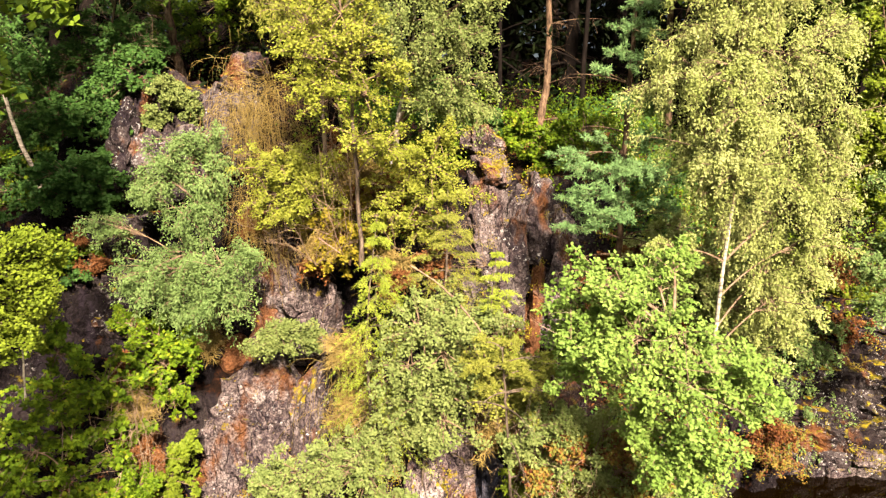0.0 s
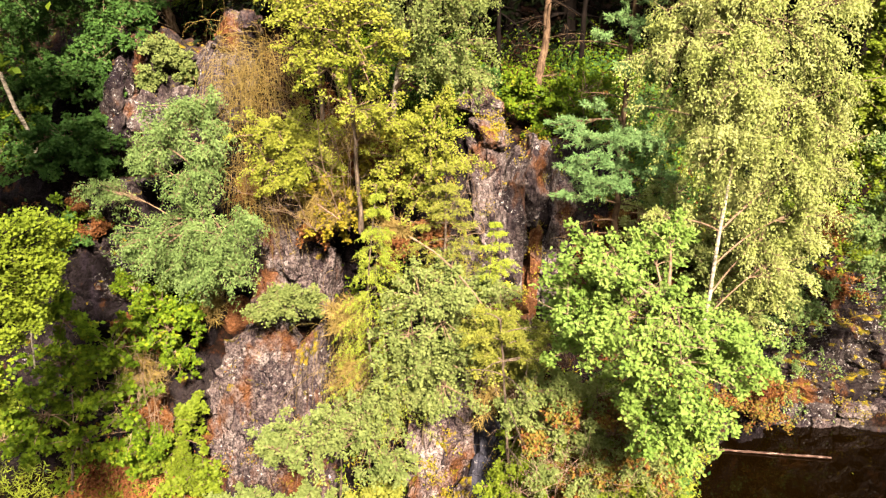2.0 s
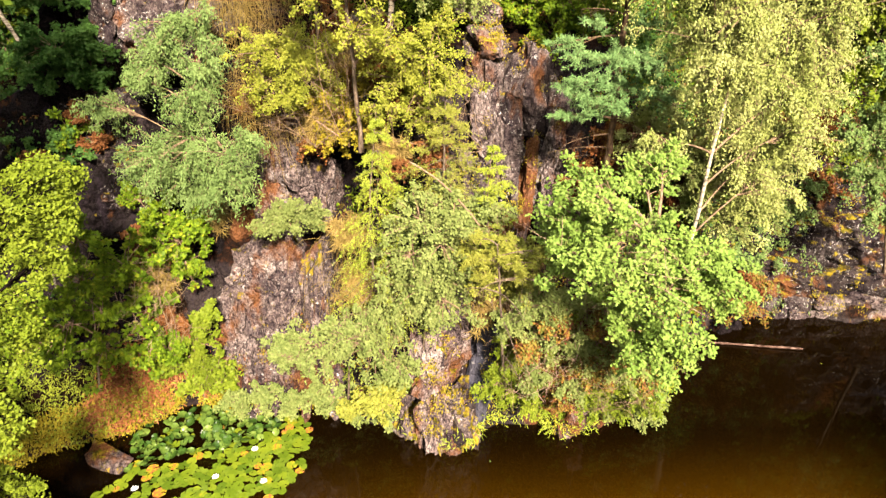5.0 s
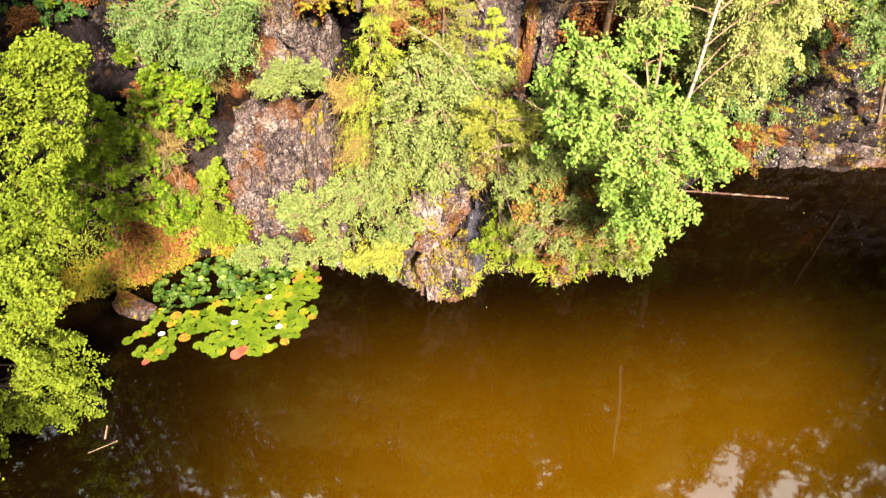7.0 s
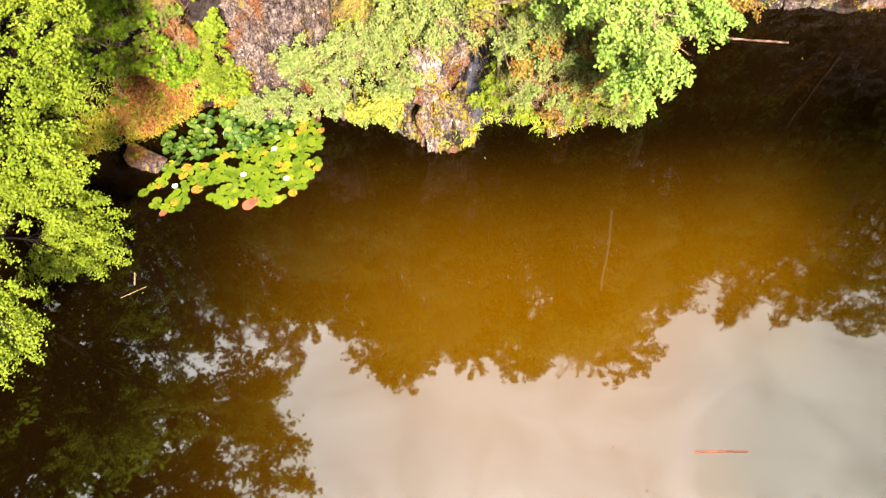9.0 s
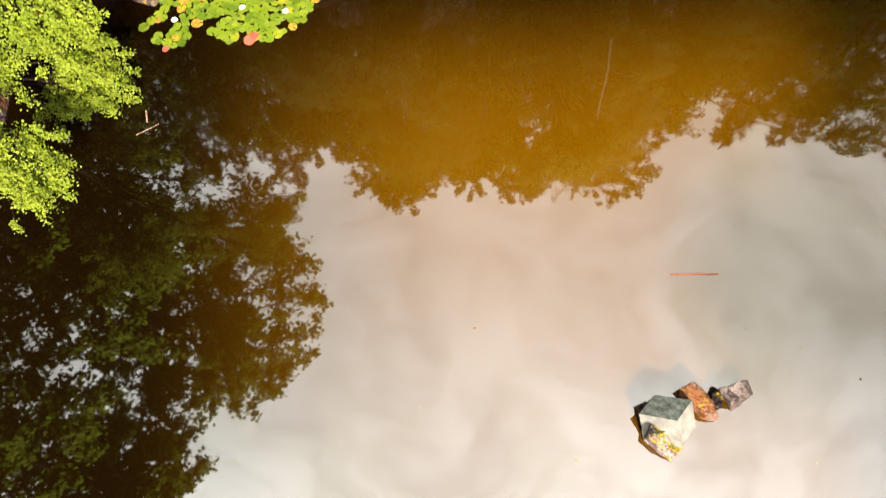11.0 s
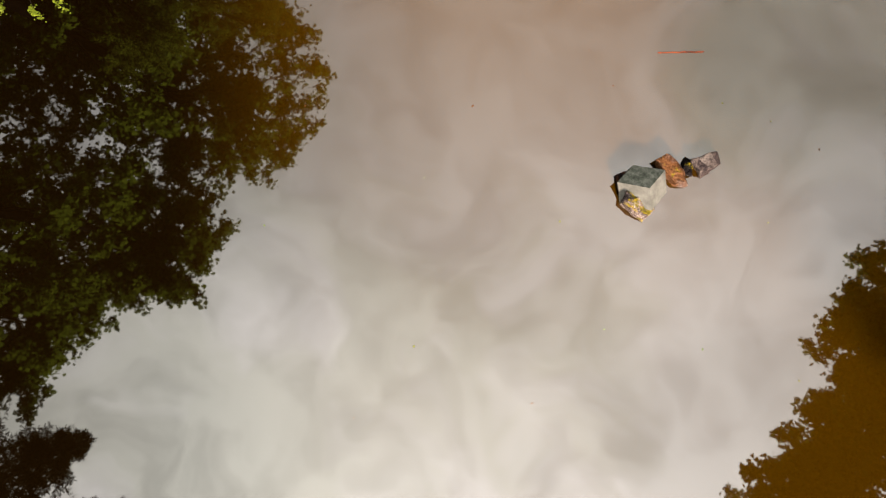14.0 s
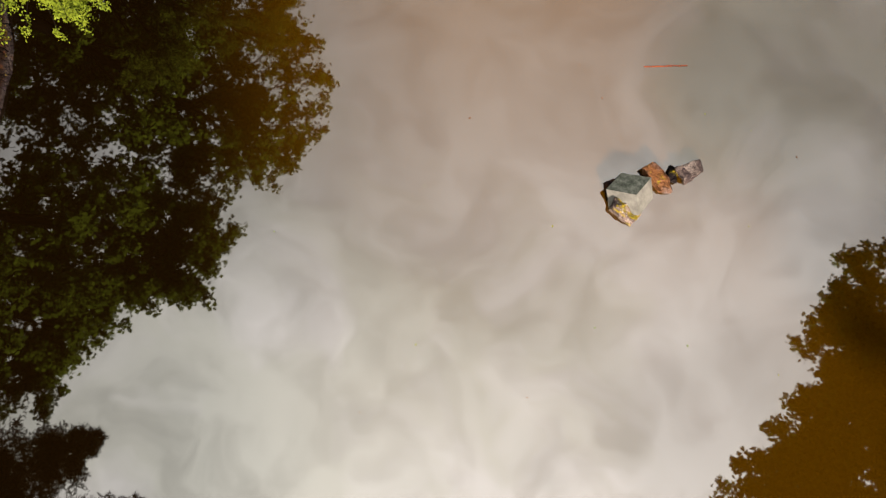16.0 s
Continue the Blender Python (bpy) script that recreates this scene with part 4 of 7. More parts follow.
def concrete_block():
    bm = bmesh.new()
    bmesh.ops.create_cube(bm, size=1.0)
    bmesh.ops.subdivide_edges(bm, edges=bm.edges, cuts=6, use_grid_fill=True)
    for v in bm.verts:
        p = v.co.copy()
        h = 0.012 * fbm(p * 3, 1.0, 4)
        edge = sorted(abs(c) for c in p)[1]
        chip = 0.03 * max(0.0, fbm(p * 2 + Vector((3, 1, 4)), 1.3, 3)) if edge > 0.45 else 0.0
        v.co = p * (1 + h - chip)
    bmesh.ops.scale(bm, verts=bm.verts, vec=(0.71, 0.73, 0.56))
    me = bpy.data.meshes.new("concrete_block")
    bm.to_mesh(me)
    bm.free()
    me.materials.append(M_CONCRETE)
    me.materials.append(M_ALGAE)
    for p in me.polygons:
        p.material_index = 1 if p.normal.z > 0.8 else 0
    ob = tagged(new("concrete_block", me), "tilted pale concrete block with an algae-dark face on stones", "block")
    # its three edges run down from the highest corner
    corner = Vector((3.74, 1.18, 0.80))
    ex, ey = Vector((0.44, 0.40, -0.383)).normalized(), Vector((-0.56, 0.20, -0.433)).normalized()
    ez = ex.cross(ey).normalized()
    ey = ez.cross(ex)
    m = Matrix((ex, ey, ez)).transposed().to_4x4()
    ob.matrix_world = Matrix.Translation(corner + ex * 0.355 + ey * 0.365 - ez * 0.28) @ m
    return ob


concrete_block()
M_BROWN = surface("brown_stone", rock_colour(0.7, 0.22, 0.02, 0.06), 0.7, rock_bump, 0.7, 0.04)
M_YELLOW = surface("lichen_stone", rock_colour(0.9, 0.02, 0.13, 0.45), 0.85, rock_bump, 0.7, 0.04)
M_GREY = surface("grey_stone", rock_colour(0.55, -0.05, -0.2, 0.05), 0.85, rock_bump, 0.7, 0.04)
rock("pond_stone", (4.42, 1.55, 0.10), (0.20, 0.42, 0.26), (0, 0, 38), M_BROWN, "wet rust-brown stone behind the concrete block", 71, 4, 12, 0.035, "stone")
rock("pond_stone", (3.60, 0.90, 0.12), (0.37, 0.24, 0.36), (0, 12, -38), M_YELLOW, "stone crusted with white and yellow lichen", 72, 4, 12, 0.035, "stone")
# the black rock colour here stands for the block's shadow
rock("pond_stone", (3.42, 1.42, 0.0), (0.22, 0.20, 0.22), (0, 0, 30), M_DARK, "stone beside the block, its shadow painted black", 73, 4, 10, 0.03, "stone")
rock("pond_stone", (5.16, 1.72, 0.08), (0.34, 0.22, 0.18), (0, 5, 14), M_GREY, "grey stone with a jagged edge in the water", 74, 4, 10, 0.04, "stone")
rock("pond_stone", (4.76, 1.66, 0.05), (0.13, 0.19, 0.14), (0, 0, -15), M_DARK, "small dark stone between two larger ones", 75, 3, 10, 0.03, "stone")


# ---- floating wood ----
def stick(name, a, b, r, mat, label, seed, knots=3, category="log", bend=0.0):
    rng = np.random.default_rng(seed)
    top = root(name, label, category)
    a, b = np.array(a, float), np.array(b, float)
    n = 26
    P = a + (b - a) * np.linspace(0, 1, n)[:, None] + rng.normal(size=(n, 3)) * r * 0.22
    P[:, 2] = a[2] + (b[2] - a[2]) * np.linspace(0, 1, n) + bend * np.sin(np.linspace(0, np.pi, n))
    R = r * (1 + 0.18 * rng.normal(size=n))
    R[0] *= 0.5
    V, F = tubes(P[None], R[None], 8)
    stem = grid_mesh("stem", V, F, mat, top, smooth=True)
    for k in range(knots):
        i = rng.integers(3, n - 2)
        e = P[i] + np.array([rng.normal() * 0.1, rng.normal() * 0.12, 0.03]) * (r / 0.04)
        V, F = tubes(np.linspace(P[i], e, 4)[None], np.linspace(r * 0.5, r * 0.15, 4)[None], 5)
        grid_mesh("branch_stub", V, F, mat, stem)
    return top


M_DRIFT = bark("drift_wood", [(0.38, (0.03, 0.018, 0.014)), (0.54, (0.13, 0.075, 0.055)), (0.72, (0.50, 0.38, 0.31))], 9.0, (0.4, 2.0, 2.0), 0.5)
stick("floating_log", (6.4, 16.05, 0.03), (9.5, 15.47, 0.05), 0.026, M_DRIFT, "thin weathered log floating by the rock wall", 81, 4)
M_REDWOOD = bark("red_wood", [(0.3, (0.25, 0.04, 0.015)), (0.6, (0.46, 0.10, 0.04)), (0.8, (0.5, 0.2, 0.1))], 12.0, (0.4, 2, 2), 0.4)
stick("floating_stick", (4.26, 4.18, 0.012), (5.25, 4.15, 0.014), 0.013, M_REDWOOD, "thin red-brown stick floating on the pond", 82, 1, "stick")


# ---- trees and shrubs on the cliff ----
broadleaf("birch_tree", 101, [(4.84, 12.90, 3.71), (4.91, 12.50, 5.08), (4.95, 12.20, 7.13), (5.16, 12.40, 8.68), (5.23, 12.60, 10.60), (5.12, 12.60, 13.13)], 0.045,
          [(4.99, 12.50, 10.59, 0.92), (5.98, 12.50, 10.20, 0.92), (4.16, 12.50, 9.94, 0.78), (5.38, 12.50, 9.07, 1.03), (6.47, 12.50, 8.95, 0.79), (4.51, 12.50, 8.69, 0.74), (6.17, 12.50, 7.57, 0.80), (5.04, 12.50, 7.99, 0.80), (6.62, 12.50, 6.95, 0.46), (3.83, 12.00, 6.97, 0.39), (4.93, 12.50, 11.69, 0.95), (5.16, 12.50, 12.57, 0.75), (5.89, 12.50, 11.49, 0.81), (4.36, 12.50, 11.79, 0.66), (6.73, 12.50, 10.57, 0.48), (6.84, 12.50, 7.96, 0.55), (6.00, 12.80, 6.40, 0.55), (6.32, 13.00, 5.90, 0.53), (4.51, 12.50, 10.60, 0.58), (5.82, 12.50, 8.28, 0.70), (4.76, 11.60, 8.34, 0.51), (4.93, 11.60, 9.25, 0.50), (4.84, 11.80, 9.97, 0.50)],
          L_BIRCH, "tall birch with a pale leaning trunk and yellow-green hanging leaves", size=0.054, shape=0.46, lai=2.6, droop=0.8, hang=1.5, up=0.35, bark=M_BIRCH_BARK)
broadleaf("oak_tree", 102, [(2.83, 12.30, 2.65), (3.14, 11.60, 3.85), (3.22, 10.80, 4.79), (3.32, 10.20, 5.56), (3.40, 10.00, 6.32)], 0.075,
          [(2.23, 10.40, 6.84, 0.38), (2.45, 9.90, 6.70, 0.45), (1.99, 10.40, 6.23, 0.52), (2.63, 9.90, 6.10, 0.62), (3.29, 9.90, 6.09, 0.62), (3.90, 10.00, 5.55, 0.48), (3.44, 9.50, 5.30, 0.56), (2.83, 9.90, 5.33, 0.54), (1.95, 10.60, 5.26, 0.30), (3.52, 9.30, 4.63, 0.40), (4.49, 9.90, 5.30, 0.37), (2.23, 9.90, 5.85, 0.49), (4.16, 9.90, 5.22, 0.42), (3.61, 11.00, 6.97, 0.31), (3.35, 11.00, 6.70, 0.36), (3.46, 9.20, 4.17, 0.36), (3.02, 9.90, 4.62, 0.30), (1.79, 11.00, 5.69, 0.29), (4.62, 10.40, 5.35, 0.36), (2.45, 10.20, 6.28, 0.51), (3.81, 9.90, 5.49, 0.46), (3.19, 9.60, 4.23, 0.37), (4.73, 10.20, 4.83, 0.31)],
          L_OAK, "young oak with bright green lobed leaves leaning over the water", size=0.070, lai=2.5, droop=0.15, lobes=True, per=13, spread=0.04, bark=M_BARK)
pine("pine_tree", 103, [(3.57, 14.60, 5.06), (3.55, 14.20, 6.72), (3.52, 13.80, 9.09), (3.57, 13.60, 10.75), (3.64, 13.60, 12.52)], 0.075,
     [(3.49, 13.40, 10.82, 0.46), (3.19, 13.40, 10.38, 0.36), (3.72, 13.40, 10.22, 0.42), (3.87, 13.40, 8.78, 0.53), (3.06, 13.00, 8.18, 0.57), (2.43, 13.00, 8.29, 0.41), (2.87, 13.00, 7.35, 0.47), (3.49, 13.40, 7.61, 0.48), (3.68, 13.40, 11.21, 0.41), (4.03, 12.80, 8.08, 0.41), (2.34, 13.00, 7.77, 0.36), (3.56, 13.40, 11.90, 0.51), (4.01, 13.40, 9.40, 0.42), (3.53, 13.40, 9.51, 0.37), (2.92, 13.40, 8.79, 0.37), (2.22, 13.00, 8.55, 0.39), (2.71, 12.80, 7.94, 0.43), (3.23, 12.90, 8.39, 0.41), (3.72, 12.80, 8.23, 0.46), (3.13, 12.80, 7.42, 0.41), (2.51, 12.80, 7.64, 0.37), (3.95, 12.80, 7.57, 0.41), (2.24, 13.00, 7.25, 0.31), (2.89, 13.40, 10.03, 0.33), (3.80, 13.40, 10.72, 0.41)],
     L_PINE, "pine with an orange-red trunk and blue-green needle tufts", 2.0, dead=9)
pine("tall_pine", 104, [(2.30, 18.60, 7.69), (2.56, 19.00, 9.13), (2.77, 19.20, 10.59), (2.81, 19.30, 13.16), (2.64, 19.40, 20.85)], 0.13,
     [(2.57, 19.30, 18.95, 1.39), (3.53, 19.30, 19.68, 1.24), (1.74, 19.30, 20.19, 1.23), (2.55, 19.30, 21.14, 1.08), (1.33, 19.30, 18.72, 0.97), (3.84, 19.30, 18.18, 0.98), (2.59, 19.30, 17.69, 1.12)], L_SHADE_NEEDLES, "tall bare pine trunk with dead side branches at the forest edge", 0.7, 0.14, dead=16)
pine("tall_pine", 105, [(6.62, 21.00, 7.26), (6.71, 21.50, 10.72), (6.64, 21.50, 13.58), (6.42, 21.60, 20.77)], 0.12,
     [(6.48, 21.50, 18.62, 1.41), (7.22, 21.50, 19.46, 1.24), (5.64, 21.50, 20.04, 1.24), (6.38, 21.50, 20.85, 1.07)], L_SHADE_NEEDLES, "reddish pine trunk in the dark forest", 0.7, 0.14, dead=8)
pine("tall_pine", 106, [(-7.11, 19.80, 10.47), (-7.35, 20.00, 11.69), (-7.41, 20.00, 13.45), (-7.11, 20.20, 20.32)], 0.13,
     [(-7.06, 20.00, 18.14, 1.31), (-6.28, 20.00, 18.91, 1.15), (-7.70, 20.00, 19.19, 1.15), (-6.89, 20.00, 20.21, 1.00), (-8.76, 20.00, 12.30, 0.61)], L_SHADE_NEEDLES, "leaning pine with a dead bough over the cliff edge", 0.7, 0.14, dead=10)
broadleaf("birch_tree", 107, [(-1.14, 15.00, 7.86), (-0.91, 14.80, 9.27), (-0.67, 14.70, 10.17), (-0.54, 14.20, 11.09), (-0.42, 14.00, 12.68), (-0.34, 14.00, 13.76)], 0.065,
          [(-0.84, 13.50, 11.09, 0.62), (0.09, 13.50, 10.88, 0.62), (-0.24, 13.50, 10.08, 0.53), (0.50, 13.50, 9.86, 0.44), (-1.46, 13.50, 11.20, 0.47), (0.50, 13.50, 10.77, 0.42), (-0.65, 13.50, 10.49, 0.47), (0.10, 13.50, 11.77, 0.72), (-0.50, 13.50, 12.55, 0.71), (0.31, 13.50, 12.54, 0.51), (-1.02, 13.50, 12.08, 0.56), (-0.14, 13.50, 9.51, 0.37), (0.60, 13.50, 9.34, 0.30), (-0.39, 13.50, 13.22, 0.50), (0.82, 13.50, 11.47, 0.41), (-1.35, 13.50, 11.59, 0.41)],
          L_PALE, "birch on the cliff top with hanging green leaves", size=0.047, lai=2.4, droop=0.9, hang=1.0, up=0.3, bark=M_BIRCH_BARK)
broadleaf("yellow_maple", 108, [(-1.62, 13.50, 6.45), (-1.60, 13.10, 8.03), (-1.62, 12.90, 9.16), (-1.64, 12.70, 10.13), (-1.73, 12.50, 11.23), (-1.79, 12.50, 12.05)], 0.045,
          [(-2.14, 12.50, 10.69, 0.58), (-1.57, 12.50, 10.30, 0.58), (-2.36, 12.50, 10.03, 0.49), (-1.25, 12.50, 9.64, 0.49), (-1.74, 12.50, 11.05, 0.58), (-2.63, 12.50, 10.41, 0.44), (-0.90, 12.50, 10.01, 0.34), (-1.27, 12.50, 10.67, 0.43), (-2.09, 12.50, 9.65, 0.39), (-1.42, 12.50, 8.96, 0.44), (-0.93, 12.50, 8.76, 0.40), (-2.51, 12.50, 10.97, 0.48), (-2.09, 12.50, 11.69, 0.57), (-1.52, 12.50, 11.86, 0.47)],
          L_YELLOW, "slender maple turning bright yellow", size=0.046, shape=0.8, lai=0.62, droop=0.1, per=16)
broadleaf("yellow_bush", 109, [(-2.76, 15.00, 6.67), (-2.89, 14.60, 7.33), (-3.01, 14.20, 7.95)], 0.03,
          [(-3.08, 14.00, 8.08, 0.67), (-3.51, 14.00, 8.37, 0.47), (-2.53, 14.00, 7.80, 0.54), (-3.60, 14.00, 7.81, 0.39), (-2.83, 14.00, 8.52, 0.44), (-3.22, 14.00, 7.52, 0.39), (-2.28, 14.00, 8.30, 0.33)], L_YELLOW, "yellow-leaved shrub growing from a ledge", "shrub", size=0.045, shape=0.8, lai=2.4, droop=0.1, per=16)
broadleaf("yellow_bush", 110, [(-0.76, 14.00, 6.58), (-0.50, 13.60, 7.42), (-0.32, 13.20, 8.11)], 0.03,
          [(-0.10, 13.10, 8.37, 0.57), (-0.68, 13.10, 8.43, 0.44), (-1.08, 13.10, 8.80, 0.39), (0.15, 13.10, 7.85, 0.47), (-0.43, 13.10, 7.80, 0.53), (-0.90, 13.10, 7.91, 0.37), (-0.28, 13.10, 7.27, 0.53), (-0.04, 13.10, 8.94, 0.36), (-1.02, 13.10, 7.39, 0.37)], L_YELLOW, "yellow-leaved shrub with bare stems showing", "shrub", size=0.045, shape=0.8, lai=1.7, droop=0.1, per=16)
spruce("yellow_spruce", 111, (0.02, 13.0, 4.9), 3.1, 1.15, L_SPRUCE, "yellow-green spruce with level layered boughs on the rock face", 0.035, 0.10, 11, 7, 0.05, 34, 0.12, (0.05, -0.5), 0.16, 9)
broadleaf("willow_tree", 112, [(-5.11, 15.50, 4.34), (-4.94, 14.80, 5.19), (-4.89, 14.20, 6.36), (-5.02, 14.20, 7.64), (-5.12, 14.40, 8.88)], 0.04,
          [(-5.18, 14.40, 8.77, 0.55), (-4.71, 14.30, 8.14, 0.57), (-5.81, 14.40, 8.09, 0.48), (-5.09, 14.20, 7.58, 0.63), (-6.13, 14.40, 7.75, 0.35), (-5.20, 14.00, 6.64, 0.74), (-5.91, 14.00, 6.30, 0.63), (-4.35, 13.60, 6.47, 0.55), (-4.66, 13.60, 5.91, 0.58), (-3.94, 13.60, 6.75, 0.35), (-6.33, 14.00, 6.07, 0.37), (-7.21, 15.00, 7.16, 0.42), (-5.61, 14.00, 5.82, 0.52), (-4.22, 13.60, 5.90, 0.39), (-5.44, 14.40, 8.43, 0.46), (-4.67, 14.60, 8.87, 0.37), (-5.12, 14.00, 5.34, 0.35)],
          L_SILVER, "silvery green willow birch leaning out from the cliff", size=0.066, shape=0.36, lai=2.6, droop=0.6, hang=1.2, up=0.4)
broadleaf("bank_tree", 113, [(-10.6, 8.6, 0.6), (-9.6, 8.3, 2.0), (-8.4, 7.9, 3.8), (-7.2, 7.8, 5.2), (-6.6, 7.9, 6.4)], 0.09,
          [(-5.84, 8.40, 6.85, 0.43), (-5.63, 9.00, 7.04, 0.39), (-5.72, 9.20, 7.63, 0.43), (-5.43, 9.40, 7.45, 0.34), (-6.05, 9.40, 7.35, 0.45), (-5.70, 9.50, 7.25, 0.36), (-5.58, 8.80, 6.51, 0.29), (-5.94, 8.00, 6.19, 0.43), (-5.88, 8.20, 5.53, 0.33), (-5.63, 6.90, 5.79, 0.37), (-5.64, 7.00, 5.18, 0.33), (-6.64, 7.50, 4.14, 0.47), (-6.89, 8.20, 2.86, 0.47), (-7.25, 8.70, 1.61, 0.48), (-7.74, 8.30, 1.55, 0.52), (-7.55, 9.00, 0.47, 0.41), (-8.30, 8.20, 0.85, 0.48), (-7.90, 8.70, 0.43, 0.45), (-6.54, 8.00, 6.59, 0.69), (-6.79, 7.50, 5.51, 0.71), (-7.57, 7.50, 3.80, 0.79), (-6.33, 8.50, 7.38, 0.60), (-5.95, 8.90, 10.10, 0.26), (-6.05, 9.10, 9.55, 0.24), (-6.35, 8.80, 8.75, 0.30)]+[(-7.74, 5.90, 2.39, 0.62), (-8.17, 5.60, 2.10, 0.63), (-8.31, 5.60, 3.03, 0.88)],
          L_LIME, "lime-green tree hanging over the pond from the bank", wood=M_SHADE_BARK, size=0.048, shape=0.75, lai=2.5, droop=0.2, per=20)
broadleaf("birch_sapling", 166, [(-7.67, 12.20, 4.17), (-7.51, 12.00, 4.89), (-7.30, 11.70, 5.70), (-7.16, 11.50, 6.35)], 0.02,
          [(-7.15, 11.50, 6.44, 0.28), (-6.91, 11.50, 6.05, 0.27), (-7.40, 11.50, 5.96, 0.29), (-6.78, 11.50, 6.44, 0.23), (-7.05, 11.50, 5.66, 0.19)], L_LIME, "thin white birch sapling on the bank", size=0.05, lai=1.8, bark=M_BIRCH_BARK)
broadleaf("dark_shrub", 114, [(-9.76, 20.50, 7.52), (-9.56, 20.00, 8.83), (-9.48, 19.50, 10.34)], 0.05,
          [(-7.99, 19.50, 11.64, 0.68), (-8.56, 19.50, 12.08, 0.67), (-10.89, 18.60, 10.59, 0.72), (-9.42, 18.60, 10.85, 0.79), (-8.45, 18.60, 10.41, 0.75), (-10.09, 18.60, 9.94, 0.80), (-8.84, 18.60, 9.35, 0.61), (-10.62, 18.60, 9.16, 0.73), (-9.32, 18.60, 11.82, 0.64), (-8.20, 18.60, 9.99, 0.51), (-9.90, 18.60, 9.00, 0.59), (-7.89, 17.00, 9.91, 0.53), (-8.36, 16.80, 9.53, 0.53), (-7.39, 17.20, 10.57, 0.48), (-9.03, 16.80, 9.40, 0.48), (-7.65, 16.60, 9.13, 0.34), (-10.70, 18.60, 8.43, 0.59), (-11.24, 18.40, 7.86, 0.65), (-8.14, 18.00, 10.78, 0.56), (-7.60, 18.00, 10.50, 0.45), (-11.01, 18.60, 9.60, 0.73), (-7.94, 18.60, 11.25, 0.65), (-8.67, 18.60, 11.12, 0.65), (-10.43, 18.60, 10.86, 0.65), (-7.69, 18.60, 10.83, 0.43)], L_DARK, "dark green shrub in the shade of the forest edge", "shrub", size=0.085, lai=2.4)
broadleaf("dark_shrub", 115, [(-8.28, 16.40, 7.05), (-8.19, 16.20, 7.60), (-8.04, 16.00, 8.13)], 0.03,
          [(-8.04, 15.90, 8.26, 0.46), (-7.61, 15.90, 8.07, 0.38), (-8.43, 15.90, 8.14, 0.43), (-7.83, 15.90, 8.45, 0.33), (-8.22, 15.90, 7.69, 0.38), (-8.74, 15.90, 7.64, 0.36), (-7.78, 15.90, 7.62, 0.33), (-8.94, 15.90, 8.15, 0.35)], L_DARK, "low dark green shrub on the rock", "shrub", size=0.08, lai=2.4)
broadleaf("birch_tree", 116, [(-10.06, 17.70, 7.05), (-10.02, 17.50, 7.91), (-10.12, 17.00, 9.03), (-10.08, 16.60, 10.18), (-10.05, 16.30, 11.51), (-9.82, 16.00, 13.77)], 0.07,
          [(-9.64, 16.00, 11.22, 0.86), (-10.10, 16.00, 10.51, 0.75), (-10.29, 16.00, 11.94, 1.10), (-9.29, 16.00, 12.16, 0.85), (-9.66, 16.00, 13.09, 1.09), (-10.82, 16.00, 10.76, 0.99), (-9.08, 16.00, 12.85, 0.73)], L_DARK, "leaning white birch trunk in the shade", size=0.07, lai=0.8, droop=0.6, hang=0.8, bark=M_BIRCH_BARK)
broadleaf("bank_bush", 117, [(-8.32, 13.60, 0.12), (-7.80, 13.20, 2.07), (-7.44, 12.90, 3.44)], 0.035,
          [(-7.44, 12.80, 4.18, 0.68), (-6.58, 12.80, 4.36, 0.56), (-8.14, 12.80, 2.95, 0.75), (-7.30, 12.80, 2.41, 0.72), (-6.48, 13.20, 3.37, 0.52), (-8.76, 12.40, 2.66, 0.60), (-8.33, 12.20, 3.76, 0.57), (-7.23, 12.60, 5.06, 0.45), (-7.40, 13.20, 3.11, 0.56), (-6.70, 13.30, 1.96, 0.45)],
          L_GREEN, "dense green bush on the bank with yellowing tips", "shrub", clump=0.65, per=11, spread=0.022, size=0.105, lai=0.85, droop=0.1)
broadleaf("bank_bush", 118, [(-6.29, 14.80, 2.41), (-6.13, 14.40, 3.25), (-6.00, 14.20, 3.95)], 0.025,
          [(-5.80, 14.00, 4.32, 0.47), (-6.19, 14.00, 3.62, 0.48), (-5.69, 14.00, 3.61, 0.38), (-6.29, 14.00, 4.34, 0.37), (-5.31, 14.00, 4.59, 0.35), (-6.63, 14.00, 3.92, 0.35), (-5.56, 14.00, 4.86, 0.34), (-6.02, 14.00, 5.01, 0.37)], L_GREEN, "thin green shrub in front of dark rock", "shrub", clump=0.6, per=11, spread=0.022, size=0.085, lai=0.6)
broadleaf("green_bush", 119, [(-5.94, 13.90, -0.03), (-5.77, 13.70, 0.99), (-5.63, 13.50, 1.79)], 0.025,
          [(-5.78, 13.50, 2.03, 0.49), (-6.23, 13.50, 1.40, 0.48), (-5.26, 13.50, 1.29, 0.53), (-5.65, 13.50, 0.97, 0.46), (-5.93, 13.50, 2.27, 0.34), (-4.98, 13.50, 0.95, 0.35), (-5.27, 13.50, 2.71, 0.26)], L_LIME, "fresh green bush at the foot of the slab", "shrub", clump=0.7, per=12, spread=0.022, size=0.08, lai=1.2)
spruce("small_spruce", 120, (-5.61, 13.40, 0.88), 1.35, 0.38, L_LIME, "small bright green spruce sapling", 0.02, 0.1, 9, 6, 0.04, 30)
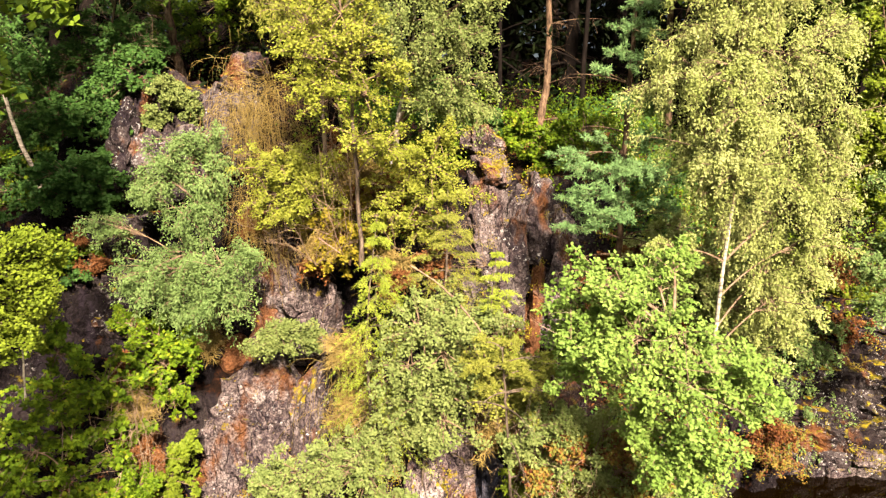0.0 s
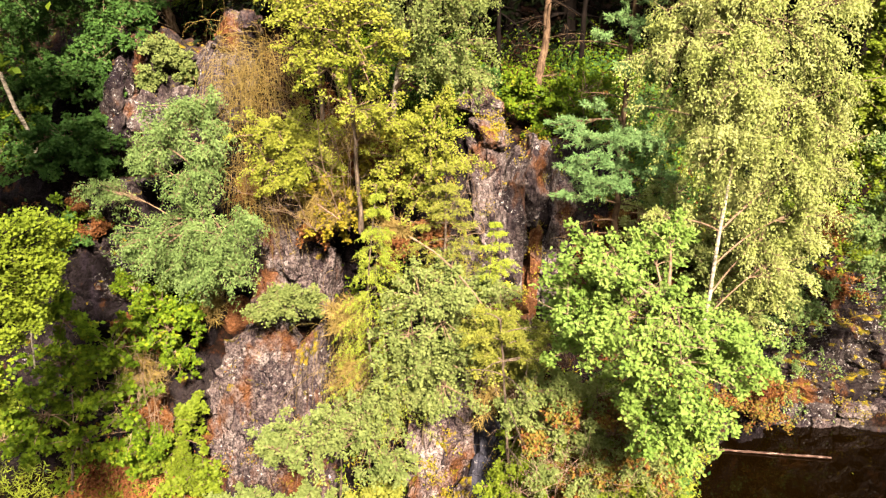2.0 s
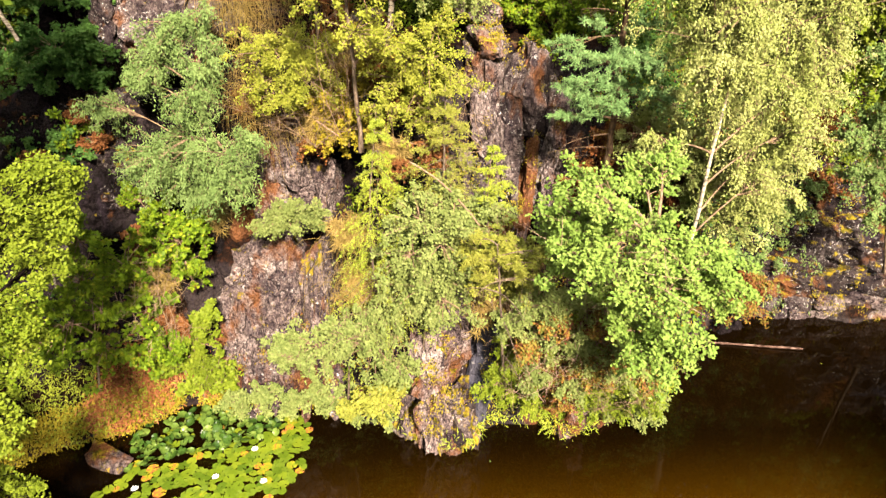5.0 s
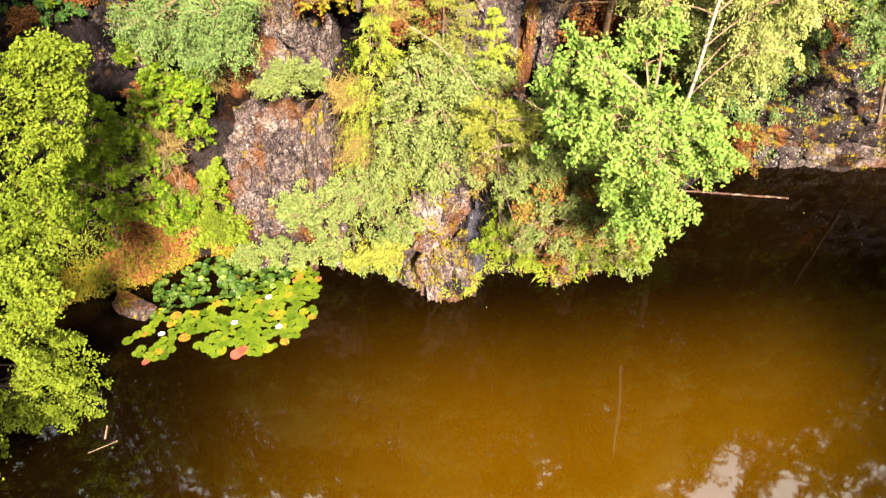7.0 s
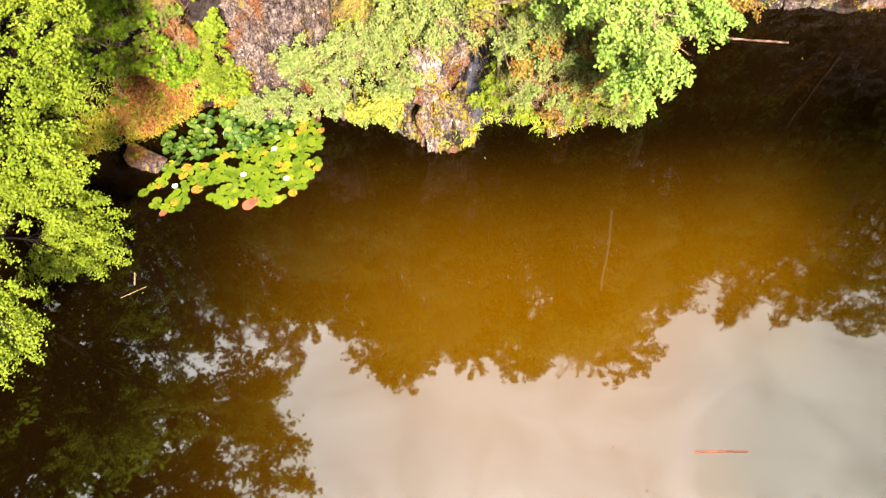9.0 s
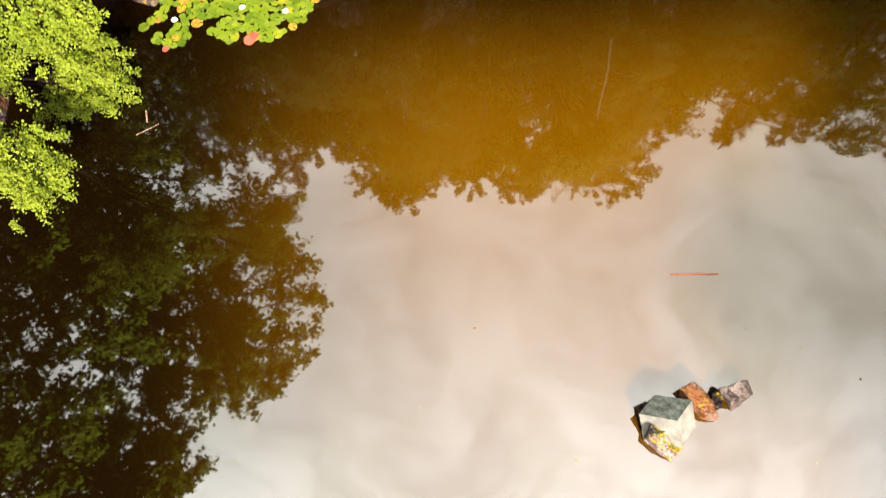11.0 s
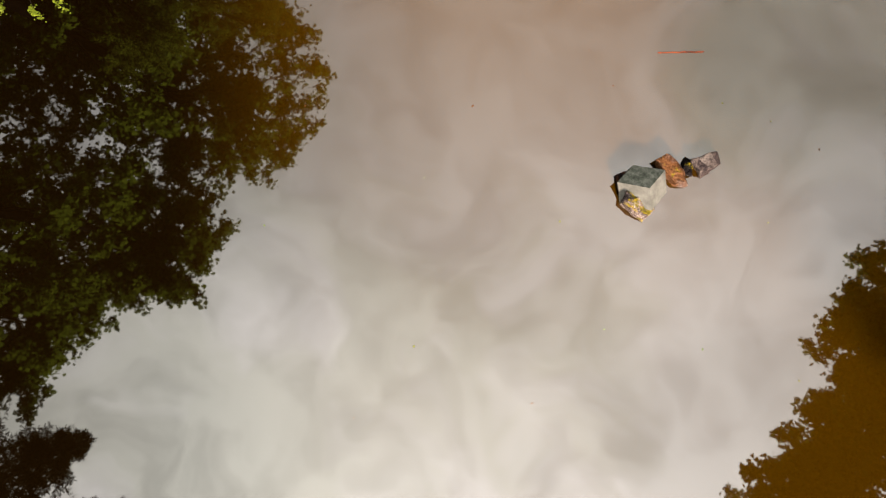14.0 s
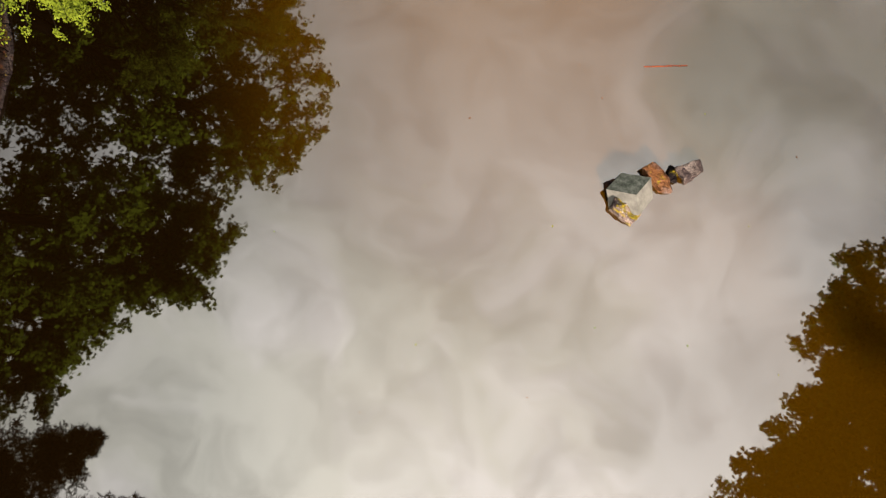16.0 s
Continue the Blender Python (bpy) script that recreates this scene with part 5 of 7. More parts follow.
broadleaf("ledge_shrub", 121, [(-3.53, 14.60, 4.15), (-3.42, 14.20, 4.60), (-3.33, 13.90, 4.87)], 0.02,
          [(-3.31, 13.80, 4.90, 0.40), (-3.72, 13.80, 4.79, 0.29), (-2.90, 13.80, 5.01, 0.32), (-2.74, 13.80, 4.83, 0.23), (-3.42, 13.80, 5.08, 0.25)], L_PALE, "pale green shrub on a small ledge", "shrub", size=0.05, lai=0.9)


spruce("drooping_spruce", 122, (-1.36, 12.55, 2.75), 4.9, 1.15, L_WEEP, "slender yellow-green spruce with drooping feathery boughs", 0.035, 0.16, 15, 6, 0.05, 40, 0.55, (0.2, -0.35), 0.13, 8)
broadleaf("willow_bush", 123, [(-2.26, 12.90, 0.67), (-2.11, 12.40, 1.85), (-2.00, 12.00, 2.73)], 0.03,
          [(-2.65, 11.80, 2.89, 0.58), (-1.94, 11.80, 3.15, 0.59), (-1.28, 11.80, 2.85, 0.58), (-3.03, 11.80, 2.62, 0.42), (-1.07, 11.80, 2.42, 0.37), (-3.45, 12.20, 2.64, 0.33), (-1.48, 12.00, 3.41, 0.41)], L_PALE, "silver-green willow bush over the waterline", "shrub", size=0.06, shape=0.62, lai=1.25)
broadleaf("mixed_bush", 124, [(-0.49, 12.60, 2.27), (-0.39, 12.10, 3.72), (-0.35, 11.80, 4.91)], 0.03,
          [(-0.47, 11.60, 5.83, 0.51), (-0.02, 11.60, 5.30, 0.47), (-0.71, 11.60, 5.03, 0.53), (0.01, 11.60, 4.02, 0.49), (-0.47, 11.60, 4.35, 0.45), (-0.09, 11.60, 4.65, 0.43), (0.14, 11.60, 5.81, 0.36)], L_PALE, "yellow-green bush hanging down the rock", "shrub", size=0.055, lai=0.85, droop=0.3)
spruce("young_spruce", 125, (0.98, 12.45, 4.2), 2.9, 0.68, L_WEEP, "bright green young spruce beside the rock pillar", 0.025, 0.08, 11, 6, 0.045, 34, 0.15, (-0.05, -0.2), 0.16, 8)
pine("young_pine", 126, [(1.27, 12.30, 1.20), (1.11, 11.70, 2.85), (0.99, 11.20, 4.48), (0.90, 10.90, 5.57)], 0.035,
     [(0.92, 11.00, 5.30, 0.34), (1.42, 11.00, 5.17, 0.34), (0.42, 11.00, 5.20, 0.34), (1.11, 11.00, 5.63, 0.30), (0.72, 11.00, 4.84, 0.29), (1.54, 11.00, 4.82, 0.29), (0.62, 11.00, 5.64, 0.26), (1.72, 11.00, 5.39, 0.24)], L_SPRUCE, "half-dead young pine with a thin bare trunk", 2.4, 0.075, 8, bark=M_BARK)
for k, (seed, where, mat, label) in enumerate([
        (131, [(1.76, 12.60, 1.27, 0.38), (2.29, 12.60, 0.93, 0.36), (2.82, 12.60, 0.75, 0.39), (3.33, 12.60, 0.90, 0.39), (3.86, 12.60, 0.71, 0.36), (2.38, 12.60, 1.56, 0.35), (1.37, 12.60, 1.60, 0.33)], L_LIME, "low green plants along the waterline"),
        (132, [(2.66, 12.90, 1.96, 0.46), (3.32, 12.90, 1.63, 0.46), (3.87, 12.90, 1.29, 0.47), (3.12, 12.90, 0.99, 0.39), (2.16, 12.90, 1.82, 0.38), (4.32, 12.90, 0.79, 0.39)], L_FERN, "rust-tinged green shrubs under the oak"),
        (133, [(-3.05, 13.00, 0.78, 0.32), (-2.53, 13.00, 0.68, 0.32), (-4.76, 13.00, 0.75, 0.32), (-4.23, 13.00, 0.82, 0.29), (-3.59, 13.00, 0.63, 0.24), (-2.02, 13.00, 0.41, 0.29), (-1.37, 13.00, 0.22, 0.29)], L_PALE, "yellow-green plants on the shore ledge"),
        (134, [(-1.13, 12.50, 1.35, 0.30), (-1.41, 12.40, 1.0, 0.28), (-1.77, 12.30, 1.20, 0.30), (-2.2, 12.6, 0.75, 0.24)], L_SPRUCE, "yellow-green plants beside the rock nose")]):
    x, y, z, r = where[len(where) // 2]
    broadleaf("shore_plants", seed, [(x, y + 0.5, z - 0.6), (x, y + 0.3, z - 0.3), (x, y, z)], 0.012, where, mat, label, "plants", size=0.06, lai=2.3, droop=0.2)
broadleaf("hanging_shrub", 141, [(9.65, 19.40, 2.55), (9.77, 18.60, 1.99), (9.84, 17.90, 1.04)], 0.03,
          [(9.79, 17.80, 1.10, 0.82), (9.45, 17.80, 0.35, 0.70), (10.02, 18.00, 1.91, 0.68), (9.48, 18.20, 2.55, 0.68), (10.42, 17.80, 0.51, 0.57), (9.05, 17.80, 1.49, 0.68), (8.33, 17.80, 1.88, 0.68), (8.45, 17.80, 2.93, 0.66)], L_SILVER, "blue-green shrub hanging over the rock wall", "shrub", size=0.06, lai=2.0, droop=0.6)
broadleaf("edge_tree", 142, [(12.06, 16.80, 1.58), (11.34, 16.40, 3.79), (10.30, 15.60, 6.25)], 0.06,
          [(9.84, 15.20, 5.73, 0.70), (10.29, 15.20, 6.37, 0.88), (10.01, 15.20, 4.91, 0.59), (10.74, 15.20, 4.89, 0.79), (9.44, 15.20, 6.26, 0.48), (10.59, 15.20, 4.04, 0.54), (10.15, 15.20, 7.60, 0.96)], L_SILVER, "blue-green leafy tree at the end of the wall", size=0.06, lai=2.4, droop=0.4)
broadleaf("edge_tree", 143, [(11.27, 17.00, 5.45), (10.57, 16.50, 7.97), (9.82, 16.00, 9.88)], 0.07,
          [(8.95, 15.50, 10.79, 0.60), (9.41, 15.50, 9.74, 0.67), (9.62, 15.50, 11.25, 0.95), (9.33, 15.50, 8.54, 0.49), (9.24, 15.50, 7.56, 0.43), (9.78, 15.50, 7.05, 0.56), (10.12, 15.50, 9.84, 0.97), (9.06, 15.50, 12.27, 0.94), (9.57, 15.50, 13.04, 1.05), (8.92, 15.50, 9.03, 0.34)], L_LIME, "light green tree behind the birch", size=0.085, shape=0.8, lai=1.9, droop=0.2)
broadleaf("ledge_bush", 144, [(11.45, 19.20, 3.54), (11.16, 18.90, 4.03), (10.93, 18.70, 4.40)], 0.025,
          [(10.87, 18.60, 4.50, 0.61), (10.28, 18.60, 4.19, 0.52), (11.49, 18.60, 4.34, 0.55), (11.83, 18.60, 4.02, 0.46), (10.54, 18.60, 4.74, 0.43)], L_LIME, "dense green bush on top of the rock wall", "shrub", size=0.075, lai=2.4)
broadleaf("slope_bush", 145, [(3.00, 17.50, 7.60), (2.81, 17.20, 8.17), (2.77, 17.00, 8.59)], 0.03,
          [(2.33, 16.80, 8.73, 0.48), (2.86, 16.80, 8.85, 0.56), (3.40, 16.80, 8.45, 0.56), (1.80, 16.80, 9.00, 0.45), (2.61, 16.80, 8.06, 0.54), (3.02, 16.80, 7.39, 0.48), (2.34, 16.80, 7.80, 0.34), (3.52, 16.80, 8.97, 0.53), (1.54, 16.80, 8.74, 0.37)], L_GREEN, "green bush behind the pillar", "shrub", size=0.08, lai=1.2)
broadleaf("slope_bush", 146, [(4.89, 15.20, 5.40), (4.92, 15.00, 6.07), (4.95, 14.80, 6.72)], 0.03,
          [(4.87, 14.60, 6.99, 0.53), (4.42, 14.60, 6.52, 0.45), (5.37, 14.60, 6.38, 0.53), (4.69, 14.60, 5.79, 0.48), (4.08, 14.60, 6.04, 0.43), (5.42, 14.00, 5.67, 0.46), (6.44, 14.40, 5.08, 0.48), (6.12, 14.60, 5.77, 0.54)], L_BIRCH, "sparse yellowish bush in the hollow", "shrub", size=0.06, lai=1.5)
broadleaf("cliff_top_bush", 147, [(-6.06, 21.60, 11.39), (-5.79, 21.40, 12.01), (-5.54, 21.20, 12.60)], 0.04,
          [(-6.16, 21.00, 12.11, 0.81), (-5.02, 21.00, 12.25, 0.81), (-6.99, 21.00, 11.81, 0.73), (-5.46, 21.00, 13.03, 0.96), (-6.60, 21.00, 12.74, 0.80), (-4.22, 21.00, 12.09, 0.81), (-7.74, 21.00, 12.60, 0.80)], L_GREEN, "green bushes along the cliff top", "shrub", size=0.085, lai=2.0)

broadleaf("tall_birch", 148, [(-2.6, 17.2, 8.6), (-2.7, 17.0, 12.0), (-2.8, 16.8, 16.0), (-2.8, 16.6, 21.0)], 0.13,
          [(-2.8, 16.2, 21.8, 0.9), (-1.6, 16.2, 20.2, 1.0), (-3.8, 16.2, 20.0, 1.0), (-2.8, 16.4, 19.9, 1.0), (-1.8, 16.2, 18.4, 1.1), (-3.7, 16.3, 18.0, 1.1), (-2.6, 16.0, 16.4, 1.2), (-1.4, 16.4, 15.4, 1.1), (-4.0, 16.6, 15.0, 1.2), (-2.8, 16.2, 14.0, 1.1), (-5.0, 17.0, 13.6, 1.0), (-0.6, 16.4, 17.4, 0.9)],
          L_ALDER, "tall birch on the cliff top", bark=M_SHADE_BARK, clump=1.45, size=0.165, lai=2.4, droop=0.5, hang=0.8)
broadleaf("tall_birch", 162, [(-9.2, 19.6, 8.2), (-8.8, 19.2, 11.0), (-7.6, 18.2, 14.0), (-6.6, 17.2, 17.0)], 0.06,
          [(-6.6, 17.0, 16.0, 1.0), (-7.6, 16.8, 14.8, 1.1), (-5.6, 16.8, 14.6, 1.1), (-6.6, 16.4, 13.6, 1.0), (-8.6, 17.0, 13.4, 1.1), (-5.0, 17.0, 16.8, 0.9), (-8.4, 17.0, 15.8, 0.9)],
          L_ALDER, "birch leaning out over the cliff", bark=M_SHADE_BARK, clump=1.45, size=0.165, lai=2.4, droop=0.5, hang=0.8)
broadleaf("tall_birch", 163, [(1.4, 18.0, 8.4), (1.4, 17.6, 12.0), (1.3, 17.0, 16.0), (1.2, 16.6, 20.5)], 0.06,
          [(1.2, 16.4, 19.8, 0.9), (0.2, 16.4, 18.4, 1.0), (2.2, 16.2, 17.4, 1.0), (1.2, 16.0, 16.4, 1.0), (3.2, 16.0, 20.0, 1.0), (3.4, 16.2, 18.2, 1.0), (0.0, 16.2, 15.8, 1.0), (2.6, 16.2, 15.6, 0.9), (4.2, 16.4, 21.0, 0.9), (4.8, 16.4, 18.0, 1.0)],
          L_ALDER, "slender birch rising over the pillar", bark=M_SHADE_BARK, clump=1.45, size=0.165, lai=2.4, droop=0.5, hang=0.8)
broadleaf("tall_birch", 149, [(7.5, 19.0, 5.6), (7.5, 18.8, 11.0), (7.6, 18.6, 15.0), (7.6, 18.6, 19.0)], 0.13,
          [(7.6, 18.2, 18.4, 1.1), (8.6, 18.2, 17.0, 1.2), (6.6, 18.4, 16.4, 1.2), (7.6, 17.8, 15.0, 1.3), (9.0, 18.0, 14.4, 1.1), (6.2, 18.2, 14.0, 1.2), (7.6, 18.0, 12.6, 1.2), (9.4, 18.4, 12.6, 1.0)],
          L_ALDER, "tall broad-crowned birch above the hollow", clump=1.45, size=0.17, lai=2.4, droop=0.4, hang=0.6)

def plant_shrub(seed, mat, name, category, label, size, lai, droop, where):
    x, y, z, r = where[len(where) // 2]
    broadleaf(name, seed, [(x, y + 0.7, z - 0.7), (x, y + 0.4, z - 0.4), (x, y + 0.1, z)], 0.016, where, mat, label, category, size=size, lai=lai, droop=droop, shape=0.05 if mat is L_GRASS else 0.72)


plant_shrub(151, L_BIRCH, "hollow_bush", "shrub", "pale green bush below the birch", 0.06, 2.0, 0.3, [(5.99, 13.60, 6.67, 0.55), (6.58, 13.60, 6.21, 0.55), (5.73, 13.60, 5.54, 0.50), (6.41, 13.60, 5.30, 0.51), (6.90, 13.60, 6.32, 0.44), (6.86, 13.60, 5.29, 0.40), (6.23, 13.60, 4.60, 0.45), (5.36, 13.60, 6.23, 0.44)])
plant_shrub(152, L_DARK, "cliff_bush", "shrub", "dark green bush on the cliff edge above the pillar", 0.06, 1.1, 0.1, [(-1.12, 17.00, 9.43, 0.53), (-0.45, 17.00, 9.16, 0.54), (0.22, 17.00, 9.54, 0.47), (0.75, 17.00, 9.01, 0.40), (1.29, 17.00, 9.14, 0.35), (-1.78, 17.00, 9.57, 0.53), (-0.04, 17.00, 9.94, 0.53)])
plant_shrub(153, L_GREEN, "slope_shrub", "shrub", "green shrubs on the shaded slope", 0.08, 2.2, 0.1, [(-10.73, 18.00, 7.74, 0.65), (-10.93, 18.00, 8.46, 0.64), (-10.21, 18.00, 7.16, 0.58), (-11.13, 18.00, 6.73, 0.65), (-9.66, 18.00, 6.86, 0.58), (-8.17, 18.00, 7.28, 0.43), (-10.58, 18.00, 6.43, 0.58), (-8.10, 16.50, 6.63, 0.47), (-8.40, 15.50, 6.41, 0.45)])
plant_shrub(154, L_MOSS, "ledge_fern", "plants", "yellowing ferns hanging from ledges", 0.07, 1.8, 0.4, [(-1.97, 15.00, 8.23, 0.43), (-1.46, 14.60, 7.90, 0.42), (-2.19, 14.60, 7.32, 0.42), (-2.74, 15.00, 7.04, 0.36), (-1.11, 14.60, 8.13, 0.35), (-1.68, 14.20, 6.90, 0.39), (-2.31, 14.40, 6.52, 0.35)])
plant_shrub(155, L_PALE, "rock_shrub", "shrub", "yellow-green shrub in the middle of the cliff", 0.055, 1.2, 0.3, [(-0.60, 12.30, 5.32, 0.46), (0.02, 12.30, 5.74, 0.51), (0.52, 12.30, 5.42, 0.43), (-0.31, 12.30, 4.68, 0.46), (0.31, 12.30, 4.78, 0.41), (-0.63, 12.30, 3.92, 0.42), (-0.01, 12.30, 4.02, 0.37), (0.93, 12.30, 5.73, 0.35)])
plant_shrub(156, L_SPRUCE, "dead_fir", "shrub", "brownish feathery fir boughs", 0.06, 1.1, 0.5, [(0.69, 11.80, 5.05, 0.39), (1.09, 11.80, 4.84, 0.40), (1.48, 11.80, 4.94, 0.36), (0.69, 11.80, 4.43, 0.36), (1.29, 11.80, 4.21, 0.34), (0.40, 11.80, 4.75, 0.34)])
plant_shrub(157, L_PALE, "waterline_bush", "shrub", "green bushes along the shore under the oak", 0.06, 2.3, 0.2, [(2.09, 12.60, 2.48, 0.39), (2.75, 12.60, 1.71, 0.43), (3.41, 12.60, 1.37, 0.43), (3.97, 12.60, 0.87, 0.41), (4.22, 12.40, 1.66, 0.45), (4.53, 12.60, 0.53, 0.36), (3.21, 12.60, 0.74, 0.36), (1.75, 12.60, 1.74, 0.35), (4.51, 12.40, 2.25, 0.49), (3.71, 12.60, 2.14, 0.45)])
plant_shrub(158, L_FERN, "rusty_fern", "plants", "rust-brown and yellow ferns under the trees", 0.06, 1.6, 0.2, [(2.56, 13.20, 2.37, 0.41), (3.21, 13.20, 2.20, 0.41), (2.75, 13.20, 1.43, 0.37), (3.51, 13.20, 1.72, 0.39), (6.78, 15.50, 1.61, 0.44), (7.54, 16.00, 1.64, 0.45), (8.15, 16.40, 0.85, 0.44), (8.52, 16.80, 1.33, 0.44)])
plant_shrub(159, L_GREEN, "bank_shrub", "shrub", "bright green shrubs along the low bank", 0.065, 1.1, 0.1, [(-6.13, 12.90, 2.23, 0.38), (-8.61, 12.90, 2.30, 0.52), (-7.15, 12.90, 4.12, 0.49)])
plant_shrub(160, L_SILVER, "wall_shrub", "shrub", "grey-green shrub on the rock wall", 0.06, 1.9, 0.4, [(8.90, 17.60, 1.05, 0.55), (9.59, 17.60, 0.07, 0.50), (8.07, 17.60, 2.86, 0.62), (8.53, 17.60, 3.68, 0.64), (9.37, 17.60, 3.33, 0.59), (9.68, 17.60, 3.98, 0.52), (9.40, 17.60, 1.77, 0.55)])
plant_shrub(164, L_RUST, "dry_fern", "plants", "brown withered ferns between the bushes", 0.06, 0.7, 0.3, [(-0.72, 13.60, 7.37, 0.33), (-0.24, 13.00, 6.53, 0.30), (-0.93, 13.00, 6.22, 0.28), (1.00, 12.60, 5.16, 0.31), (-1.73, 14.80, 7.71, 0.36), (-2.43, 15.80, 8.69, 0.45), (-4.28, 15.80, 7.07, 0.33), (-2.12, 14.80, 6.82, 0.31), (-0.96, 14.00, 7.94, 0.31), (-2.74, 14.80, 6.21, 0.29), (-6.57, 14.00, 4.03, 0.35), (-5.97, 14.60, 4.18, 0.32)])
plant_shrub(165, L_GRASS, "withered_twigs", "plants", "tangle of straw-brown withered stalks", 0.22, 0.28, 0.5, [(-2.31, 14.60, 7.09, 0.42), (-2.72, 14.80, 6.70, 0.36), (-1.69, 14.60, 8.25, 0.42), (-0.95, 13.40, 6.58, 0.33), (1.35, 12.40, 4.29, 0.38), (0.92, 12.20, 3.61, 0.37), (1.81, 12.60, 3.20, 0.43), (2.67, 12.60, 2.95, 0.43), (-6.32, 13.60, 3.57, 0.34), (-5.34, 15.00, 4.56, 0.30), (-2.05, 13.00, 4.90, 0.28), (-1.81, 12.60, 3.92, 0.32)])
plant_shrub(161, L_DARK, "shade_bush", "shrub", "dark bush in the hollow behind the oak", 0.08, 2.0, 0.1, [(3.44, 17.50, 6.60, 0.57), (4.16, 17.50, 6.02, 0.57), (5.10, 17.50, 7.57, 0.63), (3.60, 17.50, 5.74, 0.51), (4.62, 17.50, 5.14, 0.52), (5.56, 17.50, 6.58, 0.56), (3.17, 17.50, 6.18, 0.43)])

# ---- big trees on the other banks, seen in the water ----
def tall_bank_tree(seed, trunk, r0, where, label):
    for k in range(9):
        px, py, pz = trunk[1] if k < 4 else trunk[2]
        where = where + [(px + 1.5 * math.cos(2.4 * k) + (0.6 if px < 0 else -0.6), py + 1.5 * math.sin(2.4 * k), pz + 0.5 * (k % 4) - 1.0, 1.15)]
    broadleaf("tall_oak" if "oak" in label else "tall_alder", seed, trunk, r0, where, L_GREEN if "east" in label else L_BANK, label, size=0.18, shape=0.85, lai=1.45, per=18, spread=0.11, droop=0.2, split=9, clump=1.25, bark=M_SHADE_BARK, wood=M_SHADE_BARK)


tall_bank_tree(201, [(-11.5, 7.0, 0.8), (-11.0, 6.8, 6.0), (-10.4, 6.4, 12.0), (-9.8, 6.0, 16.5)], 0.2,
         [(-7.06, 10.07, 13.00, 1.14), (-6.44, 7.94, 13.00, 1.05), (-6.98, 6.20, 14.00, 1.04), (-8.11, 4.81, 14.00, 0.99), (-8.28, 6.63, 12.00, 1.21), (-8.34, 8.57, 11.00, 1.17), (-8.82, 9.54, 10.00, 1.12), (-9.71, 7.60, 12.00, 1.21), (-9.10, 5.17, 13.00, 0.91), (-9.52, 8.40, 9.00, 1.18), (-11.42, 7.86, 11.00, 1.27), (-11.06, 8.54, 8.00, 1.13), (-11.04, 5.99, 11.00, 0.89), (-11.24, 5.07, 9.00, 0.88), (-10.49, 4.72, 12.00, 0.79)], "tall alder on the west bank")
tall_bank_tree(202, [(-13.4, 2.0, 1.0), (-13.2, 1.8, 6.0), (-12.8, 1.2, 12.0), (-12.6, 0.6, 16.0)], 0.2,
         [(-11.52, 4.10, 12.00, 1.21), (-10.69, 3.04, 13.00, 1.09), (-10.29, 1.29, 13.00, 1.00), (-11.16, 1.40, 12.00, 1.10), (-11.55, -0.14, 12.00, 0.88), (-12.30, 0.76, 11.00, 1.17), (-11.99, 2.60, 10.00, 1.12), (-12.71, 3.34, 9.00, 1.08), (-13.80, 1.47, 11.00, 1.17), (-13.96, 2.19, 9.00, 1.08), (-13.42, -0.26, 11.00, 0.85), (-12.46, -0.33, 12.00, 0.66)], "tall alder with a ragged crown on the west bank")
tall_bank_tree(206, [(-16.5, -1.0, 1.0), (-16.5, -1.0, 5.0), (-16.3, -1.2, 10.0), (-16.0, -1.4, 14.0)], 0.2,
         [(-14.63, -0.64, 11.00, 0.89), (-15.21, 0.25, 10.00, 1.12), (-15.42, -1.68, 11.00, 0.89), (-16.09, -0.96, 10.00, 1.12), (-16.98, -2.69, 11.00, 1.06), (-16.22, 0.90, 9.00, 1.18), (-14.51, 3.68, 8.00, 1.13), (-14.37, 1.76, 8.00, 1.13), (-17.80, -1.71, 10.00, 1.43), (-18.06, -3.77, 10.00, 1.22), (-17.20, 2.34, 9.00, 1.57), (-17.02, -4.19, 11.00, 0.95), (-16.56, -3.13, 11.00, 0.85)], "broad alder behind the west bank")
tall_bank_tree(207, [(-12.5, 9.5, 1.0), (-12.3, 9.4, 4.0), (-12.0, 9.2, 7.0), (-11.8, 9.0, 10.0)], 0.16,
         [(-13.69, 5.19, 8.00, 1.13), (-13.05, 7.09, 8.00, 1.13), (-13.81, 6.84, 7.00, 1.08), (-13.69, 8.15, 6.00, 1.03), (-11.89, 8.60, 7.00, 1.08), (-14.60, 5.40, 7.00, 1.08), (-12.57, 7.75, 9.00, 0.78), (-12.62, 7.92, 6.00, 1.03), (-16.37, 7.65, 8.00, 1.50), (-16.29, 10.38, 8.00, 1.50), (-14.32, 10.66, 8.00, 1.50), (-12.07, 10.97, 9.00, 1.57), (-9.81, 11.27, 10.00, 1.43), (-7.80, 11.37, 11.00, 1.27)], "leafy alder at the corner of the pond")
